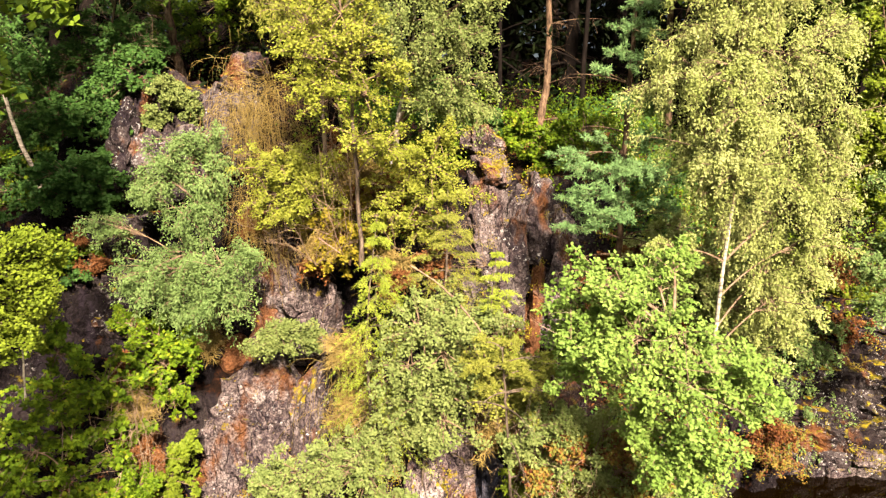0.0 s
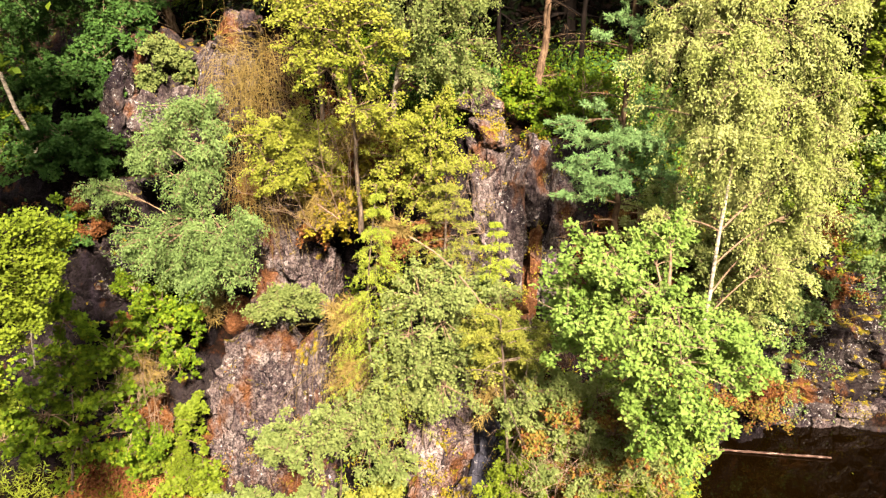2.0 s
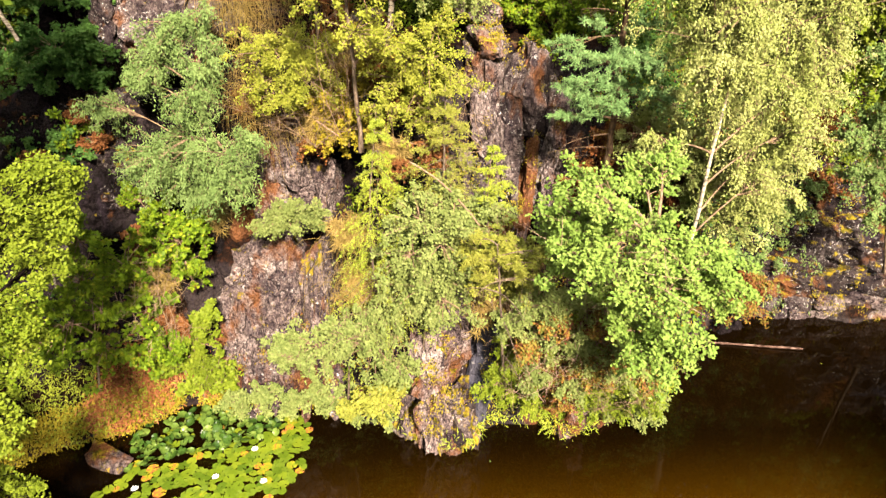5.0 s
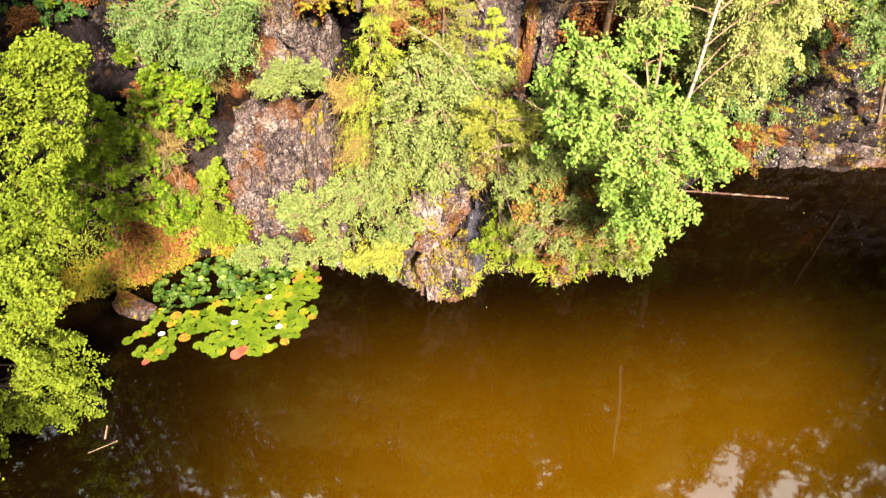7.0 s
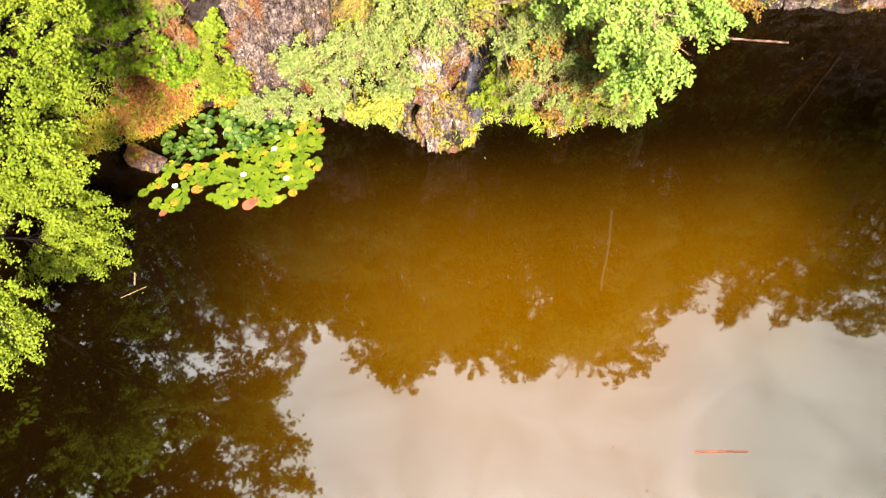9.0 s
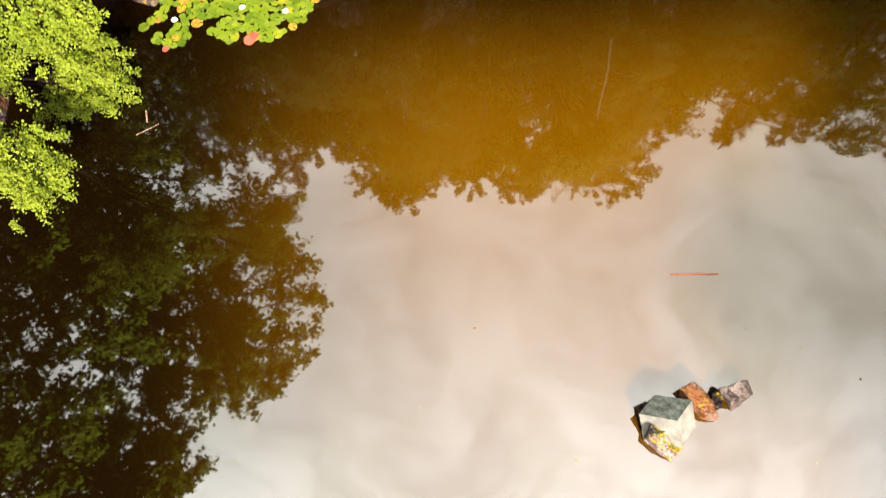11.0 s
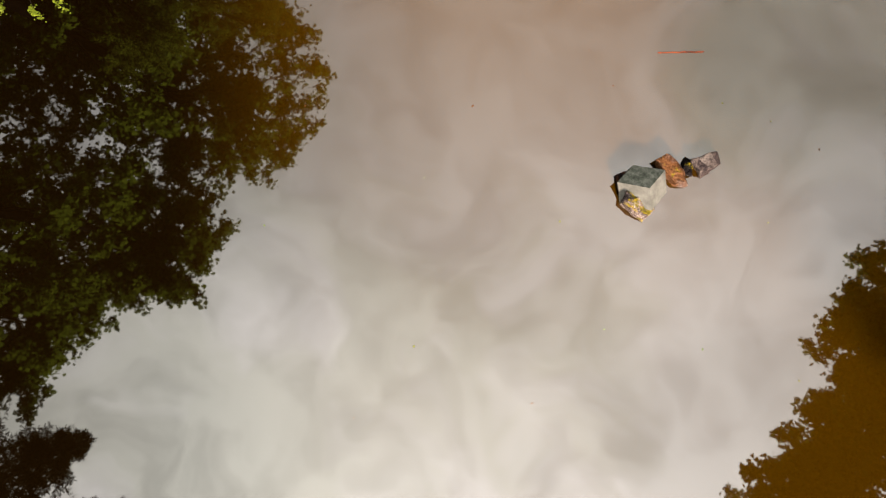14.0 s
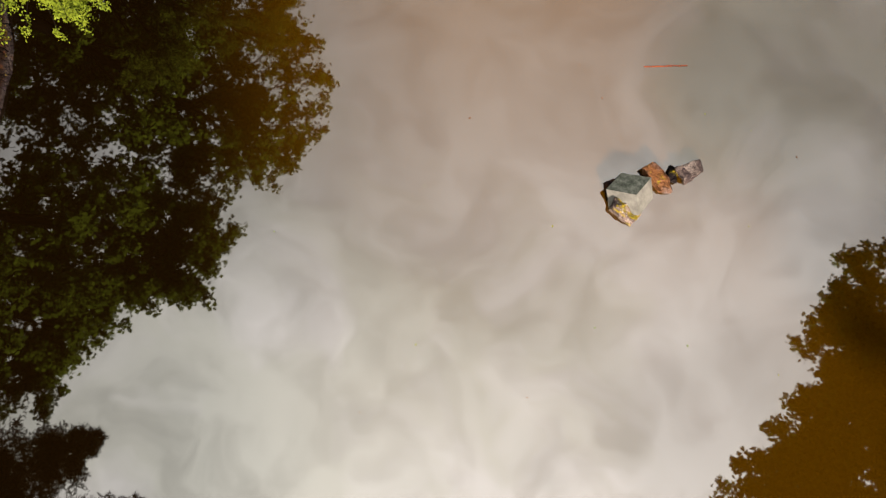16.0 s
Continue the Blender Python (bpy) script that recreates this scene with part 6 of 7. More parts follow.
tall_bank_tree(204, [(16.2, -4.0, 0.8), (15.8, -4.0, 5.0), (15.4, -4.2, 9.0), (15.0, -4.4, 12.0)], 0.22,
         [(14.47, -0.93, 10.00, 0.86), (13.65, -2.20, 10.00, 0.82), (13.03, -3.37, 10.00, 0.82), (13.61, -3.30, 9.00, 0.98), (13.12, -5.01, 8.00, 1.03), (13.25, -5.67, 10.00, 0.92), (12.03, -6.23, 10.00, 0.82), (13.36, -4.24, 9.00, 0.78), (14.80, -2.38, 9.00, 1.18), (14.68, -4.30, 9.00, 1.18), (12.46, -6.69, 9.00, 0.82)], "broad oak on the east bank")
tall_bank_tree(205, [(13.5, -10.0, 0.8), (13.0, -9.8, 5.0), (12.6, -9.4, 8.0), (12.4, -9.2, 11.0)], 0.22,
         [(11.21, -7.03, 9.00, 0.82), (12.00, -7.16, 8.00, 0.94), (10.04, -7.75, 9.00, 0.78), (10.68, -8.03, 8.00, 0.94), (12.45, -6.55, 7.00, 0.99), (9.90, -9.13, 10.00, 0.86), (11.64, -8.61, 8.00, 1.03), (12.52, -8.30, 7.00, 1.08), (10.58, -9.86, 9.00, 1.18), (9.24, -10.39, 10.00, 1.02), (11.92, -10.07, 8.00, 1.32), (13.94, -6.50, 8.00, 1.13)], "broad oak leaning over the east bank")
spruce("bank_spruce", 203, (-16.3, -6.9, 1.0), 13.5, 3.4, L_SHADE_NEEDLES, "dark spruce on the west bank", 0.18, 0.12, 24, 7, 0.20, 20, 0.35, fine=False)
spruce("bank_spruce", 208, (-14.1, -9.6, 1.0), 12.5, 3.4, L_SHADE_NEEDLES, "dark spruce near the south-west corner", 0.18, 0.12, 24, 7, 0.20, 20, 0.35, fine=False)

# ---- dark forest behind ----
first = spruce("forest_spruce", 301, (0, 0, 0), 15.0, 2.6, L_SHADE_NEEDLES, "dark forest spruce behind the cliff edge", 0.17, 0.06, 15, 6, 0.20, 10, 0.3, twigs=5, wide=0.26, group="forest", bark=M_SHADE_BARK, fine=False)
rng_f = np.random.default_rng(77)
spots = []
for row, (y0, step, x0, x1) in enumerate([(23.5, 2.5, -20, 26), (27.5, 2.6, -24, 30), (32.0, 9.0, -28, 34)]):
    x = x0
    while x < x1:
        spots.append((x + rng_f.normal() * 0.5, y0 + rng_f.normal() * 0.8))
        x += step
for i, (x, y) in enumerate(spots):
    z = ground_at(x, y, 60) - 0.2
    s = 1.0 + 0.35 * rng_f.random()
    m = pose(x, y, z, 0, 0, 360 * rng_f.random()) @ Matrix.Scale(s, 4)
    if i == 0:
        first.matrix_world = m
    else:
        copy_thing(first, m)

broadleaf("larch_tree", 170, [(-2.62, 15.60, 7.83), (-2.53, 15.20, 10.00), (-2.54, 15.00, 11.67), (-2.52, 15.00, 13.28)], 0.05,
          [(-2.65, 14.60, 11.39, 0.50), (-2.04, 14.60, 11.11, 0.51), (-1.58, 14.60, 11.37, 0.47), (-3.36, 14.60, 11.56, 0.50), (-2.12, 14.60, 12.02, 0.67), (-2.89, 14.60, 12.13, 0.67), (-1.45, 14.60, 12.01, 0.56), (-2.51, 14.60, 10.74, 0.40)], L_SPRUCE, "larch with pale hanging boughs on the cliff edge", size=0.09, shape=0.16, lai=1.1, droop=1.0, hang=1.2, up=0.2, bark=M_BARK)

broadleaf("tall_birch", 171, [(11.6, 20.2, 6.0), (11.6, 20.0, 10.0), (11.8, 19.8, 14.0), (11.9, 19.6, 18.5)], 0.12,
          [(17.63, 19.50, 19.23, 1.00), (19.59, 19.50, 20.24, 1.00), (23.15, 19.50, 23.01, 1.00), (24.67, 19.50, 22.81, 1.00), (24.55, 19.50, 20.34, 1.00), (20.67, 20.00, 19.70, 1.00), (22.58, 20.00, 19.29, 1.00), (23.20, 20.00, 17.27, 1.00), (11.00, 19.30, 12.00, 1.30), (12.50, 19.50, 13.00, 1.30), (10.20, 19.30, 14.00, 1.30), (12.00, 19.30, 15.50, 1.30), (13.50, 19.50, 15.00, 1.30), (11.00, 19.50, 16.50, 1.20)],
          L_ALDER, "tall birch behind the layered wall", bark=M_SHADE_BARK, wood=M_SHADE_BARK, clump=1.45, size=0.17, lai=2.4, droop=0.5, hang=0.7)
broadleaf("tall_birch", 172, [(3.6, 19.0, 7.6), (3.7, 18.6, 12.0), (4.2, 18.0, 17.0), (4.6, 17.6, 20.4)], 0.08,
          [(10.49, 17.50, 21.93, 1.00), (9.32, 17.50, 24.00, 1.00), (9.43, 17.50, 18.64, 1.00), (8.00, 17.50, 20.37, 1.00), (8.00, 17.50, 18.77, 1.00), (9.43, 17.50, 17.04, 1.00)],
          L_ALDER, "thin birch topping the forest edge", bark=M_SHADE_BARK, wood=M_SHADE_BARK, clump=1.45, size=0.17, lai=2.4, droop=0.5, hang=0.7)


# ---- the depth of the forest: foliage mass, shade in its colour, closing the view between the trunks ----
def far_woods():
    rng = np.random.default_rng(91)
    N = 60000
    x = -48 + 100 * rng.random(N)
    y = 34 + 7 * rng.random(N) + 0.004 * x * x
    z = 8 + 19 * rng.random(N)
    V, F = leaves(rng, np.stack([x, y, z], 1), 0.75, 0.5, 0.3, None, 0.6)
    tagged(grid_mesh("far_woods", V, F, L_SHADE_NEEDLES), "spruce forest depth behind the cliff, shade painted into its leaves", "forest", kind="stuff")


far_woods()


# ---- bare dead shrubs and stems between the leaves ----
def bare_shrub(seed, base, tips, label, r=0.010, twigs=9, mat=None):
    """Forked leafless stems from one foot to the given tips."""
    rng = np.random.default_rng(seed)
    top = root("bare_shrub", label, "shrub")
    b0 = np.array(base, float)
    for tip in tips:
        e = np.array(tip, float)
        ln = np.linalg.norm(e - b0)
        q = bez(b0[None], (0.5 * (b0 + e) + rng.normal(size=3) * 0.12 * ln)[None], e[None], 12)
        q[:, 1:-1] += rng.normal(size=(1, 10, 3)) * 0.012
        set_ = [tubes(q, np.linspace(r, r * 0.3, 12)[None], 5)]
        st = q[0, rng.integers(3, 12, twigs)]
        d = unit(unit(e - b0) + 0.9 * rng.normal(size=(twigs, 3)))
        en = st + d * ln * (0.15 + 0.3 * rng.random((twigs, 1)))
        side = bez(st, 0.5 * (st + en) + rng.normal(size=(twigs, 3)) * 0.04, en, 6)
        set_.append(tubes(side, np.linspace(r * 0.45, r * 0.15, 6)[None].repeat(twigs, 0), 4))
        s2 = side[:, 3].repeat(3, 0)
        e2 = s2 + unit(rng.normal(size=s2.shape) + 0.5 * d.repeat(3, 0)) * ln * (0.06 + 0.14 * rng.random((len(s2), 1)))
        set_.append(tubes(bez(s2, 0.5 * (s2 + e2) + rng.normal(size=s2.shape) * 0.015, e2, 4), np.full((len(s2), 4), r * 0.16), 3))
        V, F = join(set_)
        grid_mesh("stem", V, F, mat or M_TWIG, top, smooth=True)
    return top


def dead_stems(seed, foot, tips, label):
    bare_shrub(seed, foot, tips, label, mat=M_DEADWOOD if "pale" in label else None)


dead_stems(181, (-1.94, 14.20, 6.32), [(-2.34, 13.40, 9.59), (-1.90, 13.20, 9.37), (-2.08, 13.20, 8.96), (-1.46, 13.00, 9.46), (-2.71, 13.60, 9.28)], "tangle of bare brown stems above the yellow bush")
dead_stems(182, (-2.63, 14.20, 6.33), [(-4.03, 14.00, 7.19), (-2.96, 13.80, 7.26), (-3.43, 13.80, 6.88), (-2.05, 13.60, 7.22), (-1.59, 13.40, 6.92)], "leafless brown shrub on the rock face")
dead_stems(183, (1.45, 12.20, 2.26), [(0.59, 11.60, 5.12), (0.96, 11.50, 5.55), (1.35, 11.50, 5.15), (1.88, 11.80, 4.52), (0.39, 11.60, 4.31), (1.69, 11.80, 3.78)], "dead grey-brown shrub below the pillar")
dead_stems(184, (2.33, 12.40, 2.14), [(1.72, 12.00, 4.02), (2.18, 11.80, 4.41), (2.44, 11.60, 4.59), (2.65, 11.60, 3.86), (1.98, 12.00, 3.36)], "pale bare stems under the oak")
dead_stems(185, (-6.00, 13.20, 2.05), [(-6.24, 12.90, 4.20), (-5.85, 12.90, 4.31), (-5.53, 12.90, 3.62), (-5.99, 12.80, 3.44), (-5.38, 12.80, 2.97)], "bare brown branches in the bank bushes")
dead_stems(186, (0.81, 13.60, 6.40), [(-0.26, 12.60, 7.54), (0.13, 12.40, 7.16), (0.45, 12.60, 7.84), (0.03, 12.20, 6.69), (-0.89, 12.60, 6.93)], "thin bare stems behind the yellow leaves")
dead_stems(187, (3.18, 11.40, 4.15), [(1.82, 9.90, 6.03), (3.21, 9.20, 6.30), (3.01, 9.00, 5.90), (3.36, 9.10, 5.70), (2.12, 9.40, 5.85), (2.65, 9.40, 6.49)], "pale bare limbs inside the oak")
dead_stems(188, (-0.92, 12.40, 3.10), [(-0.99, 12.00, 5.21), (-0.68, 11.80, 5.07), (-1.31, 12.00, 4.48), (-0.50, 11.70, 4.49)], "straw-brown stems beside the spruce")
dead_stems(180, (-1.34, 12.45, 4.0), [(-1.9, 11.8, 2.9), (-1.6, 11.7, 2.6), (-1.15, 11.7, 2.5), (-0.9, 11.8, 2.85), (-1.7, 11.7, 3.3), (-2.0, 11.8, 3.6)], "straw-brown dead lower boughs of the spruce")
dead_stems(178, (2.1, 12.0, 1.2), [(1.5, 11.1, 2.9), (1.9, 11.0, 3.3), (2.3, 10.9, 3.0), (2.7, 11.0, 2.6), (1.3, 11.2, 2.2), (2.5, 11.0, 3.5)], "pale tangle of dead twigs over the shore")
dead_stems(179, (3.3, 12.0, 1.0), [(2.9, 11.0, 2.4), (3.3, 10.9, 2.7), (3.7, 10.9, 2.2), (4.0, 11.1, 1.8), (3.1, 11.0, 1.9)], "brown leafless stems under the oak")
dead_stems(177, (-6.35, 13.9, 2.2), [(-6.9, 12.9, 3.5), (-6.5, 12.8, 3.7), (-6.1, 12.8, 3.4), (-6.7, 12.7, 3.0), (-5.9, 12.9, 2.9), (-6.3, 12.7, 2.6)], "pale tangle of dry twigs between the bank bushes")
dead_stems(189, (-8.65, 18.40, 7.24), [(-8.79, 18.00, 9.14), (-8.26, 17.80, 9.27), (-8.70, 17.80, 8.30), (-7.83, 17.80, 8.57)], "bare grey branches in the shade")
dead_stems(190, (-7.03, 19.60, 10.61), [(-9.41, 18.60, 12.30), (-8.48, 18.40, 12.05), (-7.80, 18.40, 11.77), (-7.43, 18.60, 12.14)], "long dead bough reaching over the slope")

def plant_low(seed, mat, name, label, size, lai, droop, where):
    x, y, z, r = where[len(where) // 2]
    broadleaf(name, seed, [(x, y + 0.7, z - 0.7), (x, y + 0.4, z - 0.4), (x, y + 0.1, z)], 0.016, where, mat, label, "plants" if "fern" in name else "shrub", size=size, lai=lai, droop=droop)


plant_low(191, L_PALE, "nose_bush", "pale yellow-green bush above the rock nose", 0.05, 2.2, 0.3, [(-1.01, 12.10, 3.81, 0.48), (-1.17, 12.10, 2.99, 0.37), (-1.99, 12.10, 2.95, 0.35), (-0.39, 12.10, 3.59, 0.30), (-0.64, 12.10, 4.38, 0.38)])
plant_low(192, L_LIME, "shore_bush", "light green bushes overhanging the dark waterline", 0.055, 0.75, 0.25, [(1.28, 11.90, 2.49, 0.40), (1.89, 11.90, 2.10, 0.40), (2.46, 11.90, 2.52, 0.45), (3.02, 11.90, 2.79, 0.44), (3.58, 11.90, 1.90, 0.41), (2.75, 11.90, 1.70, 0.39), (1.74, 11.90, 1.43, 0.34), (2.17, 11.90, 3.37, 0.39), (2.84, 11.90, 3.62, 0.41), (3.58, 11.90, 3.05, 0.44), (0.94, 11.90, 1.84, 0.31), (4.11, 11.90, 1.43, 0.37)])
plant_low(193, L_FERN, "autumn_fern", "rusty and yellow ferns under the oak", 0.055, 1.6, 0.2, [(2.07, 12.10, 2.54, 0.33), (2.69, 12.10, 3.09, 0.35), (3.25, 12.10, 2.06, 0.34), (1.64, 12.10, 2.84, 0.31), (2.45, 12.10, 1.32, 0.30)])
plant_low(194, L_DARK, "shade_shrub", "dark green leafy shrubs in the shade of the rock wall", 0.075, 1.9, 0.15, [(-9.80, 17.60, 7.53, 0.62), (-8.66, 17.60, 7.70, 0.61), (-10.17, 16.80, 6.79, 0.54), (-8.35, 16.80, 7.08, 0.48), (-9.03, 16.20, 6.53, 0.47), (-9.66, 15.60, 6.07, 0.46), (-7.84, 17.40, 7.39, 0.46), (-8.40, 15.40, 6.11, 0.38), (-10.47, 17.80, 7.90, 0.68)])
plant_low(198, L_FERN, "autumn_fern", "rust and yellow ferns on the bank below the oak", 0.055, 1.6, 0.2, [(2.16, 11.80, 2.39, 0.31), (2.68, 11.80, 2.56, 0.31), (3.21, 11.80, 2.26, 0.31), (3.72, 11.80, 2.42, 0.29), (4.05, 11.80, 2.07, 0.29), (1.75, 11.80, 2.23, 0.29), (3.39, 11.80, 2.88, 0.27), (2.46, 11.80, 3.01, 0.27)])
plant_low(199, L_GREEN, "crevice_shrub", "small green plants in the rock crevices", 0.055, 1.4, 0.2, [(-6.05, 15.00, 5.08, 0.27), (-6.43, 14.60, 4.44, 0.29), (-7.13, 15.20, 5.04, 0.28)])
plant_low(197, L_PALE, "ledge_sapling", "pale-leaved sapling on the rock ledge", 0.06, 0.2, 0.2, [(-6.50, 16.90, 10.15, 0.24), (-6.25, 16.90, 10.02, 0.26), (-6.40, 16.90, 9.70, 0.26), (-6.69, 16.90, 9.50, 0.24), (-6.00, 16.90, 9.82, 0.24), (-5.76, 16.90, 9.43, 0.24), (-6.83, 16.90, 9.31, 0.21)])
plant_low(200, L_RED, "bracken", "red-brown withered bracken in the hollow under the pine", 0.06, 0.95, 0.25, [(4.3, 15.20, 6.1, 0.37), (3.51, 15.00, 5.74, 0.43), (3.32, 15.00, 5.08, 0.36), (3.83, 15.00, 6.24, 0.35), (5.40, 15.40, 5.68, 0.39), (5.91, 15.20, 5.33, 0.39), (6.33, 15.40, 5.52, 0.36), (5.56, 15.00, 5.15, 0.33), (10.25, 18.60, 5.19, 0.46), (11.09, 18.80, 5.26, 0.46), (10.26, 18.20, 3.90, 0.40), (10.70, 18.00, 3.64, 0.37), (7.55, 15.60, 1.91, 0.35), (5.18, 14.60, 4.78, 0.31)])
plant_low(205, L_RUST, "withered_fern", "red-brown withered ferns under the dry twigs", 0.06, 1.0, 0.3, [(-6.35, 13.5, 2.75, 0.26), (-6.0, 13.5, 2.45, 0.24), (-6.75, 13.6, 3.1, 0.22)])
plant_low(195, L_RUST, "withered_fern", "rusty withered ferns on the shaded ledges", 0.055, 0.6, 0.2, [(-9.21, 15.90, 6.76, 0.28), (-8.25, 15.70, 6.66, 0.25), (-7.79, 15.50, 6.19, 0.26), (-9.04, 15.00, 5.87, 0.30), (-7.05, 14.90, 4.06, 0.32), (3.2, 15.20, 4.85, 0.36), (3.69, 15.60, 5.20, 0.37), (5.69, 15.60, 5.15, 0.40), (5.20, 16.00, 5.71, 0.37)])
plant_low(196, L_PALE, "hollow_shrub", "sparse pale shrub hanging in the hollow below the birch", 0.05, 1.5, 0.6, [(4.87, 13.80, 6.09, 0.42), (5.62, 13.80, 5.82, 0.47), (6.23, 13.80, 5.68, 0.47), (6.75, 13.80, 4.90, 0.44), (6.16, 13.80, 4.78, 0.41), (5.36, 13.80, 5.19, 0.41), (4.54, 13.80, 5.97, 0.35), (7.03, 13.80, 5.28, 0.41)])

broadleaf("tall_birch", 173, [(15.5, 22.0, 6.0), (15.5, 21.8, 10.0), (15.6, 21.6, 14.0), (15.8, 21.4, 19.0)], 0.14,
          [(12.2 + 2.1 * (k % 4) + 0.5 * (k % 3), 20.6 + 0.7 * (k % 3), 8.5 + 2.3 * (k // 4) + 0.6 * (k % 2), 1.55) for k in range(20)],
          L_ALDER, "broad dark birch behind the end of the wall", bark=M_SHADE_BARK, wood=M_SHADE_BARK, clump=1.5, size=0.17, lai=2.8, droop=0.4, hang=0.6)

broadleaf("shore_bush", 201, [(2.94, 12.40, 0.56), (2.71, 12.00, 1.60), (2.50, 11.60, 2.57)], 0.02,
          [(1.56, 11.40, 4.02, 0.38), (2.10, 11.40, 4.14, 0.42), (2.68, 11.40, 3.92, 0.42), (1.94, 11.40, 3.32, 0.39), (2.54, 11.40, 3.02, 0.39), (3.10, 11.40, 3.21, 0.41), (3.49, 11.40, 2.46, 0.38), (1.76, 11.40, 2.53, 0.33), (2.50, 11.40, 2.19, 0.36), (1.24, 11.40, 3.63, 0.29)], L_PALE, "pale green bush leaning out under the oak", "shrub", size=0.052, lai=0.65, droop=0.3)
broadleaf("autumn_fern", 202, [(2.78, 12.30, 0.65), (2.66, 12.00, 1.44), (2.58, 11.80, 1.94)], 0.012,
          [(2.01, 11.30, 3.74, 0.25), (2.87, 11.30, 3.57, 0.27), (2.62, 11.30, 2.65, 0.26), (1.54, 11.30, 3.13, 0.23), (3.30, 11.30, 2.85, 0.23), (2.32, 11.30, 1.97, 0.24)], L_FERN, "rust and yellow fern fronds among green leaves", "plants", size=0.06, lai=1.5, droop=0.3)


# ---- water lilies ----
PATCH = [(-7.35, 10.9), (-6.9, 10.35), (-6.3, 10.15), (-5.8, 10.35), (-4.8, 10.30), (-4.1, 10.45), (-3.5, 10.85), (-3.15, 11.5), (-3.05, 12.3), (-3.35, 13.2), (-4.5, 13.45), (-5.7, 13.5), (-6.6, 13.2), (-7.2, 12.6), (-6.9, 11.9), (-7.0, 11.3)]


def inside(x, y, poly):
    ok = False
    for (x0, y0), (x1, y1) in zip(poly, poly[1:] + poly[:1]):
        if (y0 > y) != (y1 > y) and x < (x1 - x0) * (y - y0) / (y1 - y0) + x0:
            ok = not ok
    return ok


def pad_mesh(name, mat, cup, seed):
    rng = np.random.default_rng(seed)
    bm = bmesh.new()
    c = bm.verts.new((0, 0, 0.0))
    ring, outer = [], []
    n = 19
    for k in range(n):
        a = radians(7 + 346 * k / (n - 1))
        w = 1 + 0.04 * rng.normal()
        ring.append(bm.verts.new((0.55 * w * math.cos(a), 0.55 * w * math.sin(a), cup * 0.25 + 0.01 * rng.normal())))
        outer.append(bm.verts.new((w * math.cos(a), w * math.sin(a), cup + 0.03 * rng.normal())))
    for k in range(n - 1):
        bm.faces.new((c, ring[k], ring[k + 1]))
        bm.faces.new((ring[k], outer[k], outer[k + 1], ring[k + 1]))
    me = bpy.data.meshes.new(name)
    bm.to_mesh(me)
    bm.free()
    me.materials.append(mat)
    return me


def pad_material(name, stops, gloss):
    """Pad colour varied from leaf to leaf, with radial mottling."""
    m, n, l = node_mat(name)
    info, geo = n.new("ShaderNodeObjectInfo"), n.new("ShaderNodeNewGeometry")
    v = math_(n, l, "ADD", info.outputs["Random"], math_(n, l, "SUBTRACT", math_(n, l, "MULTIPLY", noise_(n, l, geo.outputs["Position"], 14.0, 4.0), 0.5), 0.25))
    p, o = n.new("ShaderNodeBsdfPrincipled"), n.new("ShaderNodeOutputMaterial")
    p.inputs["Roughness"].default_value, p.inputs["Specular IOR Level"].default_value = gloss, 0.05
    l.new(ramp_(n, l, v, stops), p.inputs["Base Color"])
    l.new(p.outputs[0], o.inputs[0])
    return m


M_PAD = pad_material("lily_pad_green", [(0.0, (0.05, 0.09, 0.006)), (0.45, (0.095, 0.145, 0.008)), (0.88, (0.15, 0.19, 0.012)), (0.96, (0.27, 0.22, 0.012)), (0.99, (0.30, 0.10, 0.03))], 0.5)
M_PADUP = pad_material("lily_leaf_dark", [(0.0, (0.014, 0.036, 0.006)), (0.5, (0.04, 0.085, 0.012)), (1.0, (0.12, 0.17, 0.03))], 0.32)
M_PAD_REST = leaf_mat("lily_pads_rest", [(0.05, (0.05, 0.09, 0.006)), (0.5, (0.10, 0.15, 0.008)), (0.95, (0.16, 0.195, 0.012))], 0.05, 0.02)
M_PADRED = pad_material("lily_pad_red", [(0.0, (0.5, 0.06, 0.04)), (1.0, (0.55, 0.13, 0.08))], 0.5)
M_PETAL = pad_material("lily_petal", [(0.0, (0.95, 0.92, 0.86)), (1.0, (1.0, 0.98, 0.95))], 0.6)

M_STAMEN = pad_material("lily_stamens", [(0.0, (0.7, 0.5, 0.05)), (1.0, (0.8, 0.6, 0.1))], 0.6)


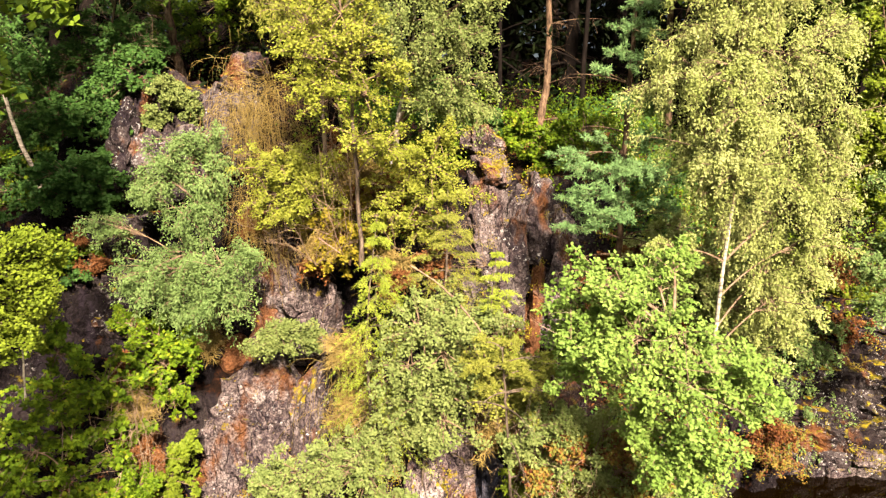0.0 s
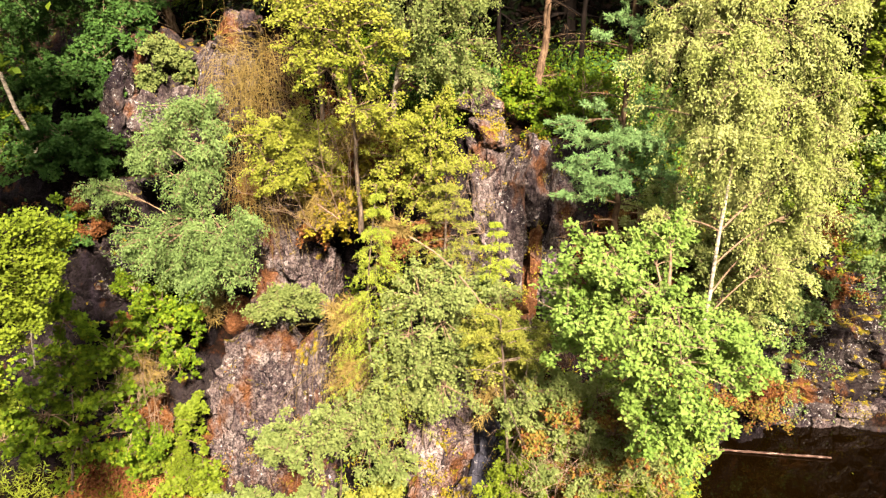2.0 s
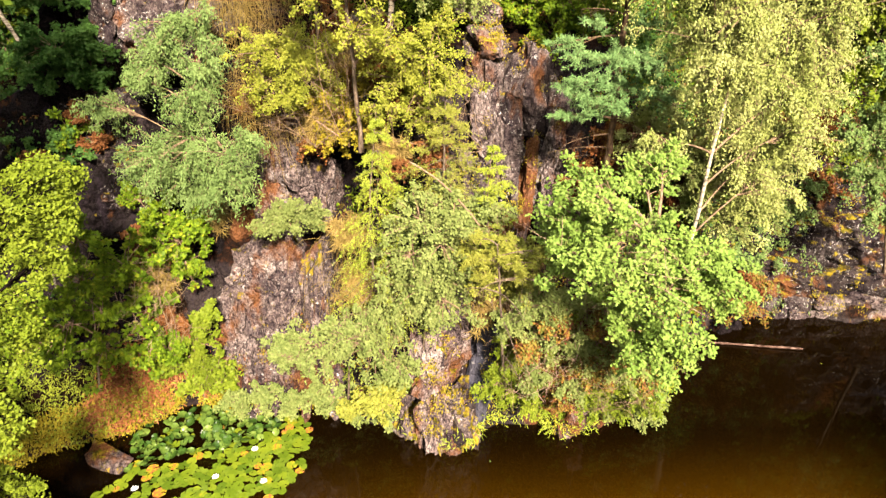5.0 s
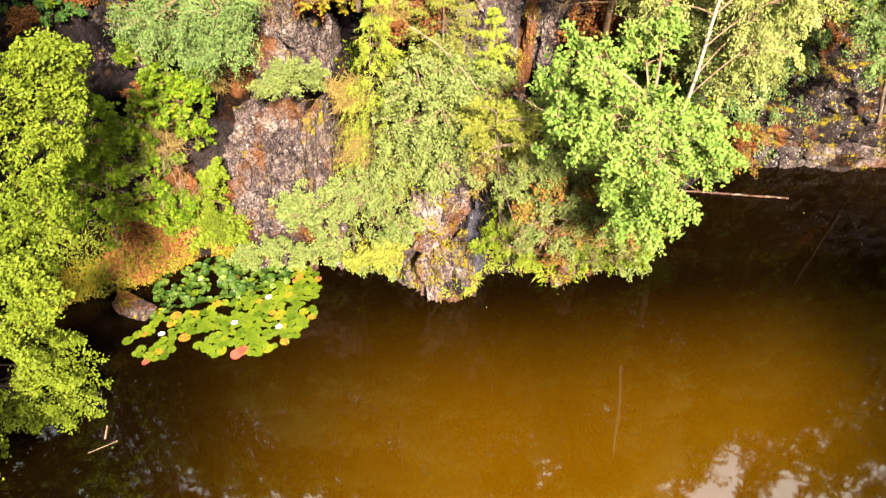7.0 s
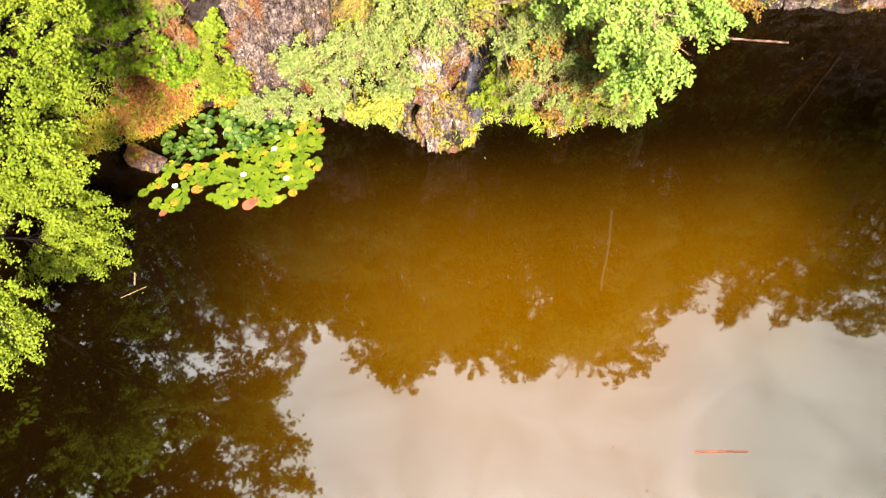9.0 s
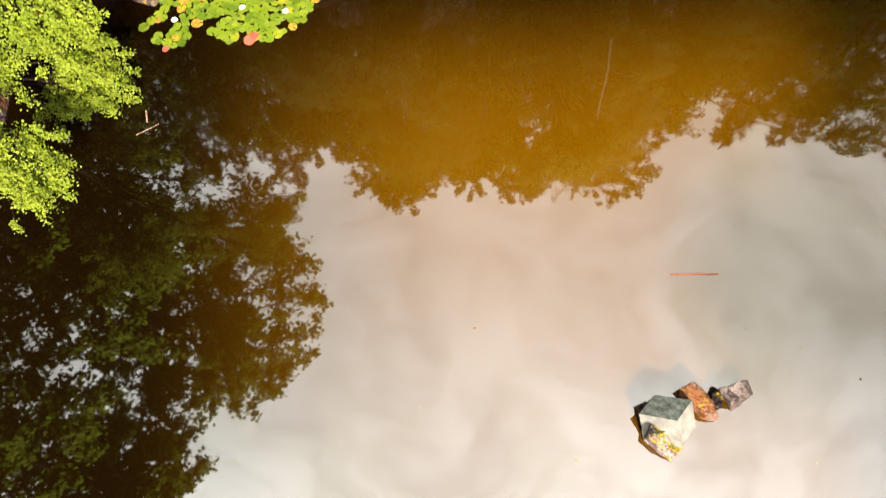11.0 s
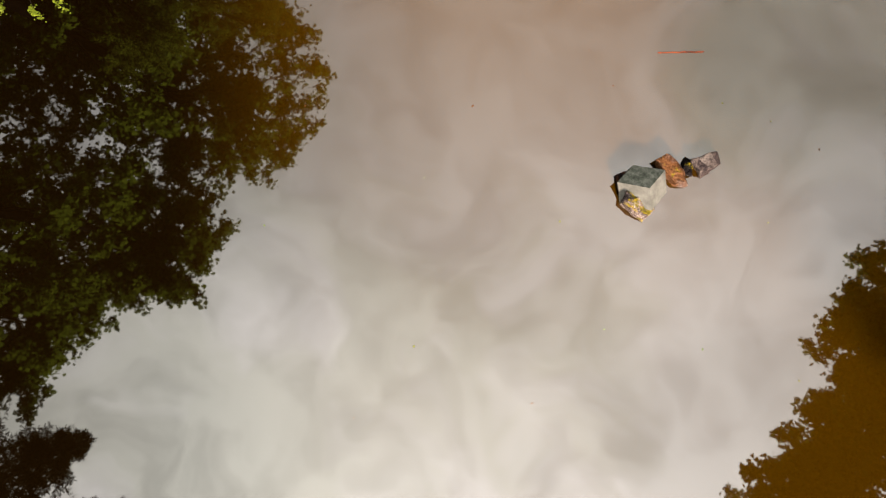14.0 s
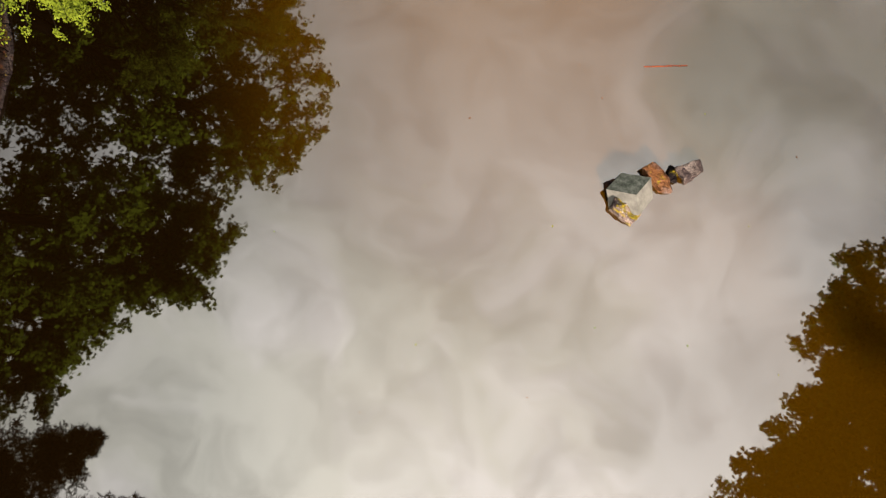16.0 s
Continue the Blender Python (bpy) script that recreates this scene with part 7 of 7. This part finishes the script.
def lily_patch():
    rng = np.random.default_rng(9)
    top = root("water_lily", "patch of green water lily pads with white flowers", "water plant")
    flat = [pad_mesh("pad", M_PAD, c, 20 + i) for i, c in enumerate((0.0, 0.015, 0.03))]
    raised = [pad_mesh("pad", M_PADUP, c, 30 + i) for i, c in enumerate((0.25, 0.4, -0.2))]
    red = pad_mesh("pad", M_PADRED, 0.05, 41)
    done = []
    tries = 0
    rest = []
    while len(done) < 640 and tries < 40000:
        tries += 1
        x, y = -7.4 + 4.5 * rng.random(), 10.1 + 3.5 * rng.random()
        if not inside(x, y, PATCH):
            continue
        front = y < 11.2 and x < -4.6
        if (front and fbm((x * 1.6, y * 1.6, 0), 1.0, 2) < -0.05) or (not front and fbm((x * 2, y * 2, 5), 1.0, 2) < -0.27):
            continue
        up = y > 12.15 + 0.35 * (x + 5.2) and rng.random() < 0.65 and x < -3.9
        r = (0.07 + 0.05 * rng.random()) if up else (0.08 + 0.065 * rng.random())
        if any((x - a) ** 2 + (y - b) ** 2 < ((r + c) * (0.52 if up else 0.66)) ** 2 for a, b, c in done):
            continue
        done.append((x, y, r))
        me = raised[rng.integers(3)] if up else flat[rng.integers(3)]
        tilt = 22 if up else 2.5
        z = 0.03 + 0.14 * rng.random() if up else 0.006 + 0.012 * rng.random()
        m = pose(x, y, z, tilt * rng.normal(), tilt * rng.normal(), 360 * rng.random()) @ Matrix.Diagonal((r, r * (0.9 + 0.1 * rng.random()), r, 1))
        if len(done) > 290:
            rest.append((me, m, up))
            continue
        ob = new("pad", me)
        ob.parent = top
        ob.matrix_world = m
    # the rest of the small pads, joined
    for raised_, mat in ((False, M_PAD_REST), (True, M_PADUP)):
        bm = bmesh.new()
        for me, m, up in rest:
            if up == raised_:
                n0 = len(bm.verts)
                bm.from_mesh(me)
                bm.verts.ensure_lookup_table()
                bmesh.ops.transform(bm, matrix=m, verts=bm.verts[n0:])
        tagged(part("pad_cover", bm, mat, top), kind="stuff")
    for x, y, r in ((-4.72, 10.38, 0.17), (-4.62, 10.50, 0.12), (-6.70, 10.22, 0.09)):
        ob = new("pad", red)
        ob.parent = top
        tagged(ob, "red lily pad")
        ob.matrix_world = pose(x, y, 0.03, 8, 5, 70) @ Matrix.Diagonal((r, r * 0.8, r, 1))
    petal = bpy.data.meshes.new("petal")
    petal.from_pydata([(0.004, 0, 0), (0.4, 0.17, 0.02), (0.75, 0.17, 0.07), (1, 0, 0.14), (0.75, -0.17, 0.07), (0.4, -0.17, 0.02)], [], [(0, 1, 2, 3, 4, 5)])
    petal.materials.append(M_PETAL)
    for x, y in ((-3.9, 11.12), (-4.95, 11.28), (-6.55, 11.0), (-4.3, 12.1), (-5.6, 12.7)):
        bm = bmesh.new()
        bmesh.ops.create_uvsphere(bm, u_segments=8, v_segments=5, radius=0.014)
        bmesh.ops.translate(bm, verts=bm.verts, vec=(x, y, 0.065))
        flower = part("flower", bm, M_STAMEN, top, "white water lily flower")
        for ringn, (n, tiltp, ln) in enumerate(((8, 22, 0.10), (7, 48, 0.085), (5, 70, 0.06))):
            for k in range(n):
                ob = new("petal", petal)
                ob.parent = flower
                ob.matrix_world = Matrix.Translation((x, y, 0.05)) @ Matrix.Rotation(2 * math.pi * (k + 0.5 * ringn) / n, 4, "Z") @ Matrix.Rotation(-radians(tiltp), 4, "Y") @ Matrix.Scale(ln, 4)
    return top


lily_patch()


# ---- small things on the slopes ----
BARE = [(-5.6, -2.3, 0.5, 6.8), (0.2, 3.5, 2.8, 8.2), (-1.0, 1.2, 0.4, 3.2), (8.8, 13.5, 0.3, 3.9), (-9.3, -6.0, 2.8, 6.0)]


def scatter(name, seed, count, region, mat, label, size, shape, slope, clump, category, lift=0.02, along_up=False, hang=0.0, up=0.7):
    """Loose leaves, moss or grass in clumps on the ground and ledges inside a box (x0, x1, y0, y1, z0, z1)."""
    rng = np.random.default_rng(seed)
    me = ground.data
    n = len(me.polygons)
    cen, nor, area = np.empty(n * 3), np.empty(n * 3), np.empty(n)
    me.polygons.foreach_get("center", cen), me.polygons.foreach_get("normal", nor), me.polygons.foreach_get("area", area)
    cen, nor = cen.reshape(-1, 3), nor.reshape(-1, 3)
    x0, x1, y0, y1, z0, z1 = region
    ok = (cen[:, 0] > x0) & (cen[:, 0] < x1) & (cen[:, 1] > y0) & (cen[:, 1] < y1) & (cen[:, 2] > z0) & (cen[:, 2] < z1) & (np.abs(nor[:, 2]) > slope[0]) & (np.abs(nor[:, 2]) < slope[1])
    for bx0, bx1, bz0, bz1 in BARE:
        ok &= ~((cen[:, 0] > bx0) & (cen[:, 0] < bx1) & (cen[:, 2] > bz0) & (cen[:, 2] < bz1))
    idx = np.nonzero(ok)[0]
    if not len(idx):
        return None
    w = area[idx] / area[idx].sum()
    seeds = rng.choice(idx, max(4, count // 40), p=w)
    pick = np.repeat(seeds, 40)
    C = cen[pick] + rng.normal(size=(len(pick), 3)) * clump
    N = nor[pick] * np.sign(nor[pick][:, 2:3] + 1e-6)
    C = C + N * lift
    d = (N + np.array([0, -0.4, 0.5]) + 0.7 * rng.normal(size=C.shape)) if along_up else None
    V, F = leaves(rng, C, size, shape, up, d, hang)
    return tagged(grid_mesh(name, V, F, mat), label, category, kind="stuff")


scatter("leaf_litter", 401, 10000, (-8.3, -5.0, 11.8, 15.0, 0.1, 1.4), L_LITTER, "rust-brown dead leaves and ferns on the bank", 0.13, 0.22, (0.3, 1.0), 0.12, "leaf litter")
scatter("leaf_litter", 402, 20000, (1.5, 14, 12, 21, 1.5, 9.5), L_RUST, "rusty dead leaves caught on ledges", 0.08, 0.5, (0.35, 1.0), 0.12, "leaf litter")
scatter("moss", 403, 24000, (-5, 14, 11.5, 20, 0.15, 7.5), L_MOSS, "yellow moss and small plants on ledges", 0.05, 0.6, (0.15, 0.9), 0.10, "moss")
scatter("moss", 410, 20000, (-9.9, -2.6, 11.3, 13.9, 0.02, 0.50), L_MOSS, "lime and yellow moss fringe along the waterline", 0.06, 0.5, (0.0, 1.0), 0.09, "moss", 0.03)
scatter("grass", 404, 16000, (-10, 9, 11.5, 15.0, 0.1, 1.2), L_WEEP, "yellow-green grass along the shore", 0.14, 0.12, (0.1, 1.0), 0.10, "grass", 0.0, True)


def grass_curtain(seed, line, count, reach, label):
    """Long dry blades that hang from a cliff edge along a line."""
    rng = np.random.default_rng(seed)
    L = spline(line, 60)
    S = L[rng.integers(0, 60, count)] + rng.normal(size=(count, 3)) * np.array([0.26, 0.25, 0.55])
    ln = reach * (0.35 + 0.9 * rng.random((count, 1)))
    out = np.stack([rng.normal(size=count) * 0.62, -0.1 - 0.5 * rng.random(count), 0.25 * rng.normal(size=count)], 1)
    E = S + out * ln + np.array([0, 0, -1.0]) * ln
    V, F = tubes(bez(S, S + out * ln * 0.9 + np.array([0, 0, 0.2]) * ln, E, 6), np.linspace(0.0045, 0.002, 6)[None].repeat(count, 0), 3)
    return tagged(grid_mesh("dry_grass", V, F, L_GRASS), label, "grass", kind="stuff")


grass_curtain(405, [(-4.68, 15.60, 9.39), (-4.27, 15.40, 9.56), (-3.74, 15.20, 9.43), (-3.17, 15.00, 9.25)], 760, 0.62, "dry straw-coloured grass hanging from the cliff edge")
grass_curtain(411, [(-4.33, 15.00, 7.73), (-3.96, 14.90, 7.43), (-3.53, 14.80, 7.20)], 420, 0.7, "dry grass hanging below a ledge bush")
grass_curtain(412, [(-2.15, 13.60, 4.48), (-1.69, 13.40, 3.95), (-1.12, 13.20, 3.67)], 360, 0.8, "straw-coloured stalks beside the drooping spruce")

scatter("ferns", 406, 20000, (-3, 13, 12, 22, 2.0, 11.0), L_GREEN, "green ferns and seedlings on the slope", 0.10, 0.45, (0.3, 1.0), 0.13, "plants", 0.05)
# darker leaves than the next patch, carrying the slope's shade in their colour
scatter("undergrowth", 409, 6000, (-14, -6, 12, 24, 1.5, 11.5), L_DARK, "undergrowth with forest shade in its dark leaf colour", 0.09, 0.6, (0.3, 1.0), 0.24, "plants", 0.18)
scatter("undergrowth", 407, 26000, (-3.5, 14, 12, 23, 1.5, 11.5), L_GREEN, "low green undergrowth on the slopes", 0.09, 0.6, (0.38, 1.0), 0.24, "plants", 0.18)
scatter("undergrowth", 408, 26000, (3.2, 9.5, 13, 23, 0.4, 9.5), L_DARK, "dark undergrowth in the hollow", 0.09, 0.6, (0.2, 1.0), 0.24, "plants", 0.15)


def moss_on(name, seed, count, mat, label, keep):
    """Moss cushions and small plants rooted on the rocks of that name, in clumps."""
    rng = np.random.default_rng(seed)
    C, N = [], []
    for ob in [o for o in bpy.data.objects if o.type == "MESH" and o.name.split(".")[0] == name]:
        for p in ob.data.polygons:
            if keep(p.center, p.normal):
                C.append(p.center[:]), N.append(p.normal[:])
    C, N = np.array(C), np.array(N)
    pick = np.repeat(rng.integers(0, len(C), max(1, count // 30)), 30)
    P = C[pick] + rng.normal(size=(len(pick), 3)) * 0.07 + N[pick] * 0.02
    V, F = leaves(rng, P, 0.05, 0.5, 0.5, N[pick] + 0.4 * rng.normal(size=P.shape))
    return tagged(grid_mesh("moss", V, F, mat), label, "moss", kind="stuff")


moss_on("shore_rock", 421, 2600, L_MOSS, "yellow moss cushions on the shore rocks", lambda c, n: c.z > 0.05 and n.y < 0.3 and -1.6 < c.x < 3.2 and fbm(c, 1.3, 3) > 0.05)
moss_on("rock_slab", 422, 2600, L_FERN, "rust and green moss in the cracks of the slab", lambda c, n: n.y < 0.3 and fbm(c + Vector((3, 0, 1)), 1.1, 3) > 0.28)
moss_on("rock_pillar", 423, 3200, L_MOSS, "yellow moss on the pillar's ledges", lambda c, n: n.z > 0.15 and n.y < 0.4)
moss_on("block", 424, 4200, L_MOSS, "yellow-green moss patches on the layered wall", lambda c, n: c.x > 8 and n.y < 0.2 and fbm(c, 1.2, 3) > 0.22)


# ---- flotsam ----
def floating_leaves():
    rng = np.random.default_rng(55)
    mats = (L_YELLOW, L_RUST, L_SILVER)
    for k, (x, y) in enumerate([(9.68, 14.88), (2.8, 4.3), (2.86, -1.73), (-1.25, -1.9), (1.2, -3.25), (-4.4, 0.8), (6.4, 0.4), (0.2, 3.2), (-6.68, 8.07), (2.6, 12.0), (3.3, 3.5), (-0.9, 1.7), (6.9, -3.0), (-2.6, -3.4), (0.9, 11.6), (5.6, 3.0), (7.6, 1.9), (8.3, -0.6), (2.0, 0.6), (-3.4, 3.4), (4.9, -2.2), (6.6, 2.6)]):
        bm = bmesh.new()
        a = 6.28 * rng.random()
        s = 0.035 + 0.03 * rng.random()
        for c in ((0, 0), (0.3, 0.26), (0.7, 0.24), (1, 0), (0.7, -0.24), (0.3, -0.26)):
            bm.verts.new((x + s * (c[0] * math.cos(a) - c[1] * math.sin(a)), y + s * (c[0] * math.sin(a) + c[1] * math.cos(a)), 0.006 + 0.2 * s * abs(c[1])))
        bm.faces.new(bm.verts)
        me = bpy.data.meshes.new("floating_leaf")
        bm.to_mesh(me)
        bm.free()
        me.materials.append(mats[k % 3])
        tagged(new("floating_leaf", me), "small fallen leaf floating on the pond", "leaf", "floating leaves")


floating_leaves()
stick("drift_twig", (-7.0, 8.6, -0.01), (-6.9, 8.25, 0.06), 0.018, M_DEADWOOD, "short broken twig standing out of the water", 83, 1, "stick")
stick("drift_twig", (-7.15, 7.95, 0.0), (-6.65, 8.2, 0.02), 0.008, M_TWIG, "thin dark twig lying in the water", 84, 2, "stick")
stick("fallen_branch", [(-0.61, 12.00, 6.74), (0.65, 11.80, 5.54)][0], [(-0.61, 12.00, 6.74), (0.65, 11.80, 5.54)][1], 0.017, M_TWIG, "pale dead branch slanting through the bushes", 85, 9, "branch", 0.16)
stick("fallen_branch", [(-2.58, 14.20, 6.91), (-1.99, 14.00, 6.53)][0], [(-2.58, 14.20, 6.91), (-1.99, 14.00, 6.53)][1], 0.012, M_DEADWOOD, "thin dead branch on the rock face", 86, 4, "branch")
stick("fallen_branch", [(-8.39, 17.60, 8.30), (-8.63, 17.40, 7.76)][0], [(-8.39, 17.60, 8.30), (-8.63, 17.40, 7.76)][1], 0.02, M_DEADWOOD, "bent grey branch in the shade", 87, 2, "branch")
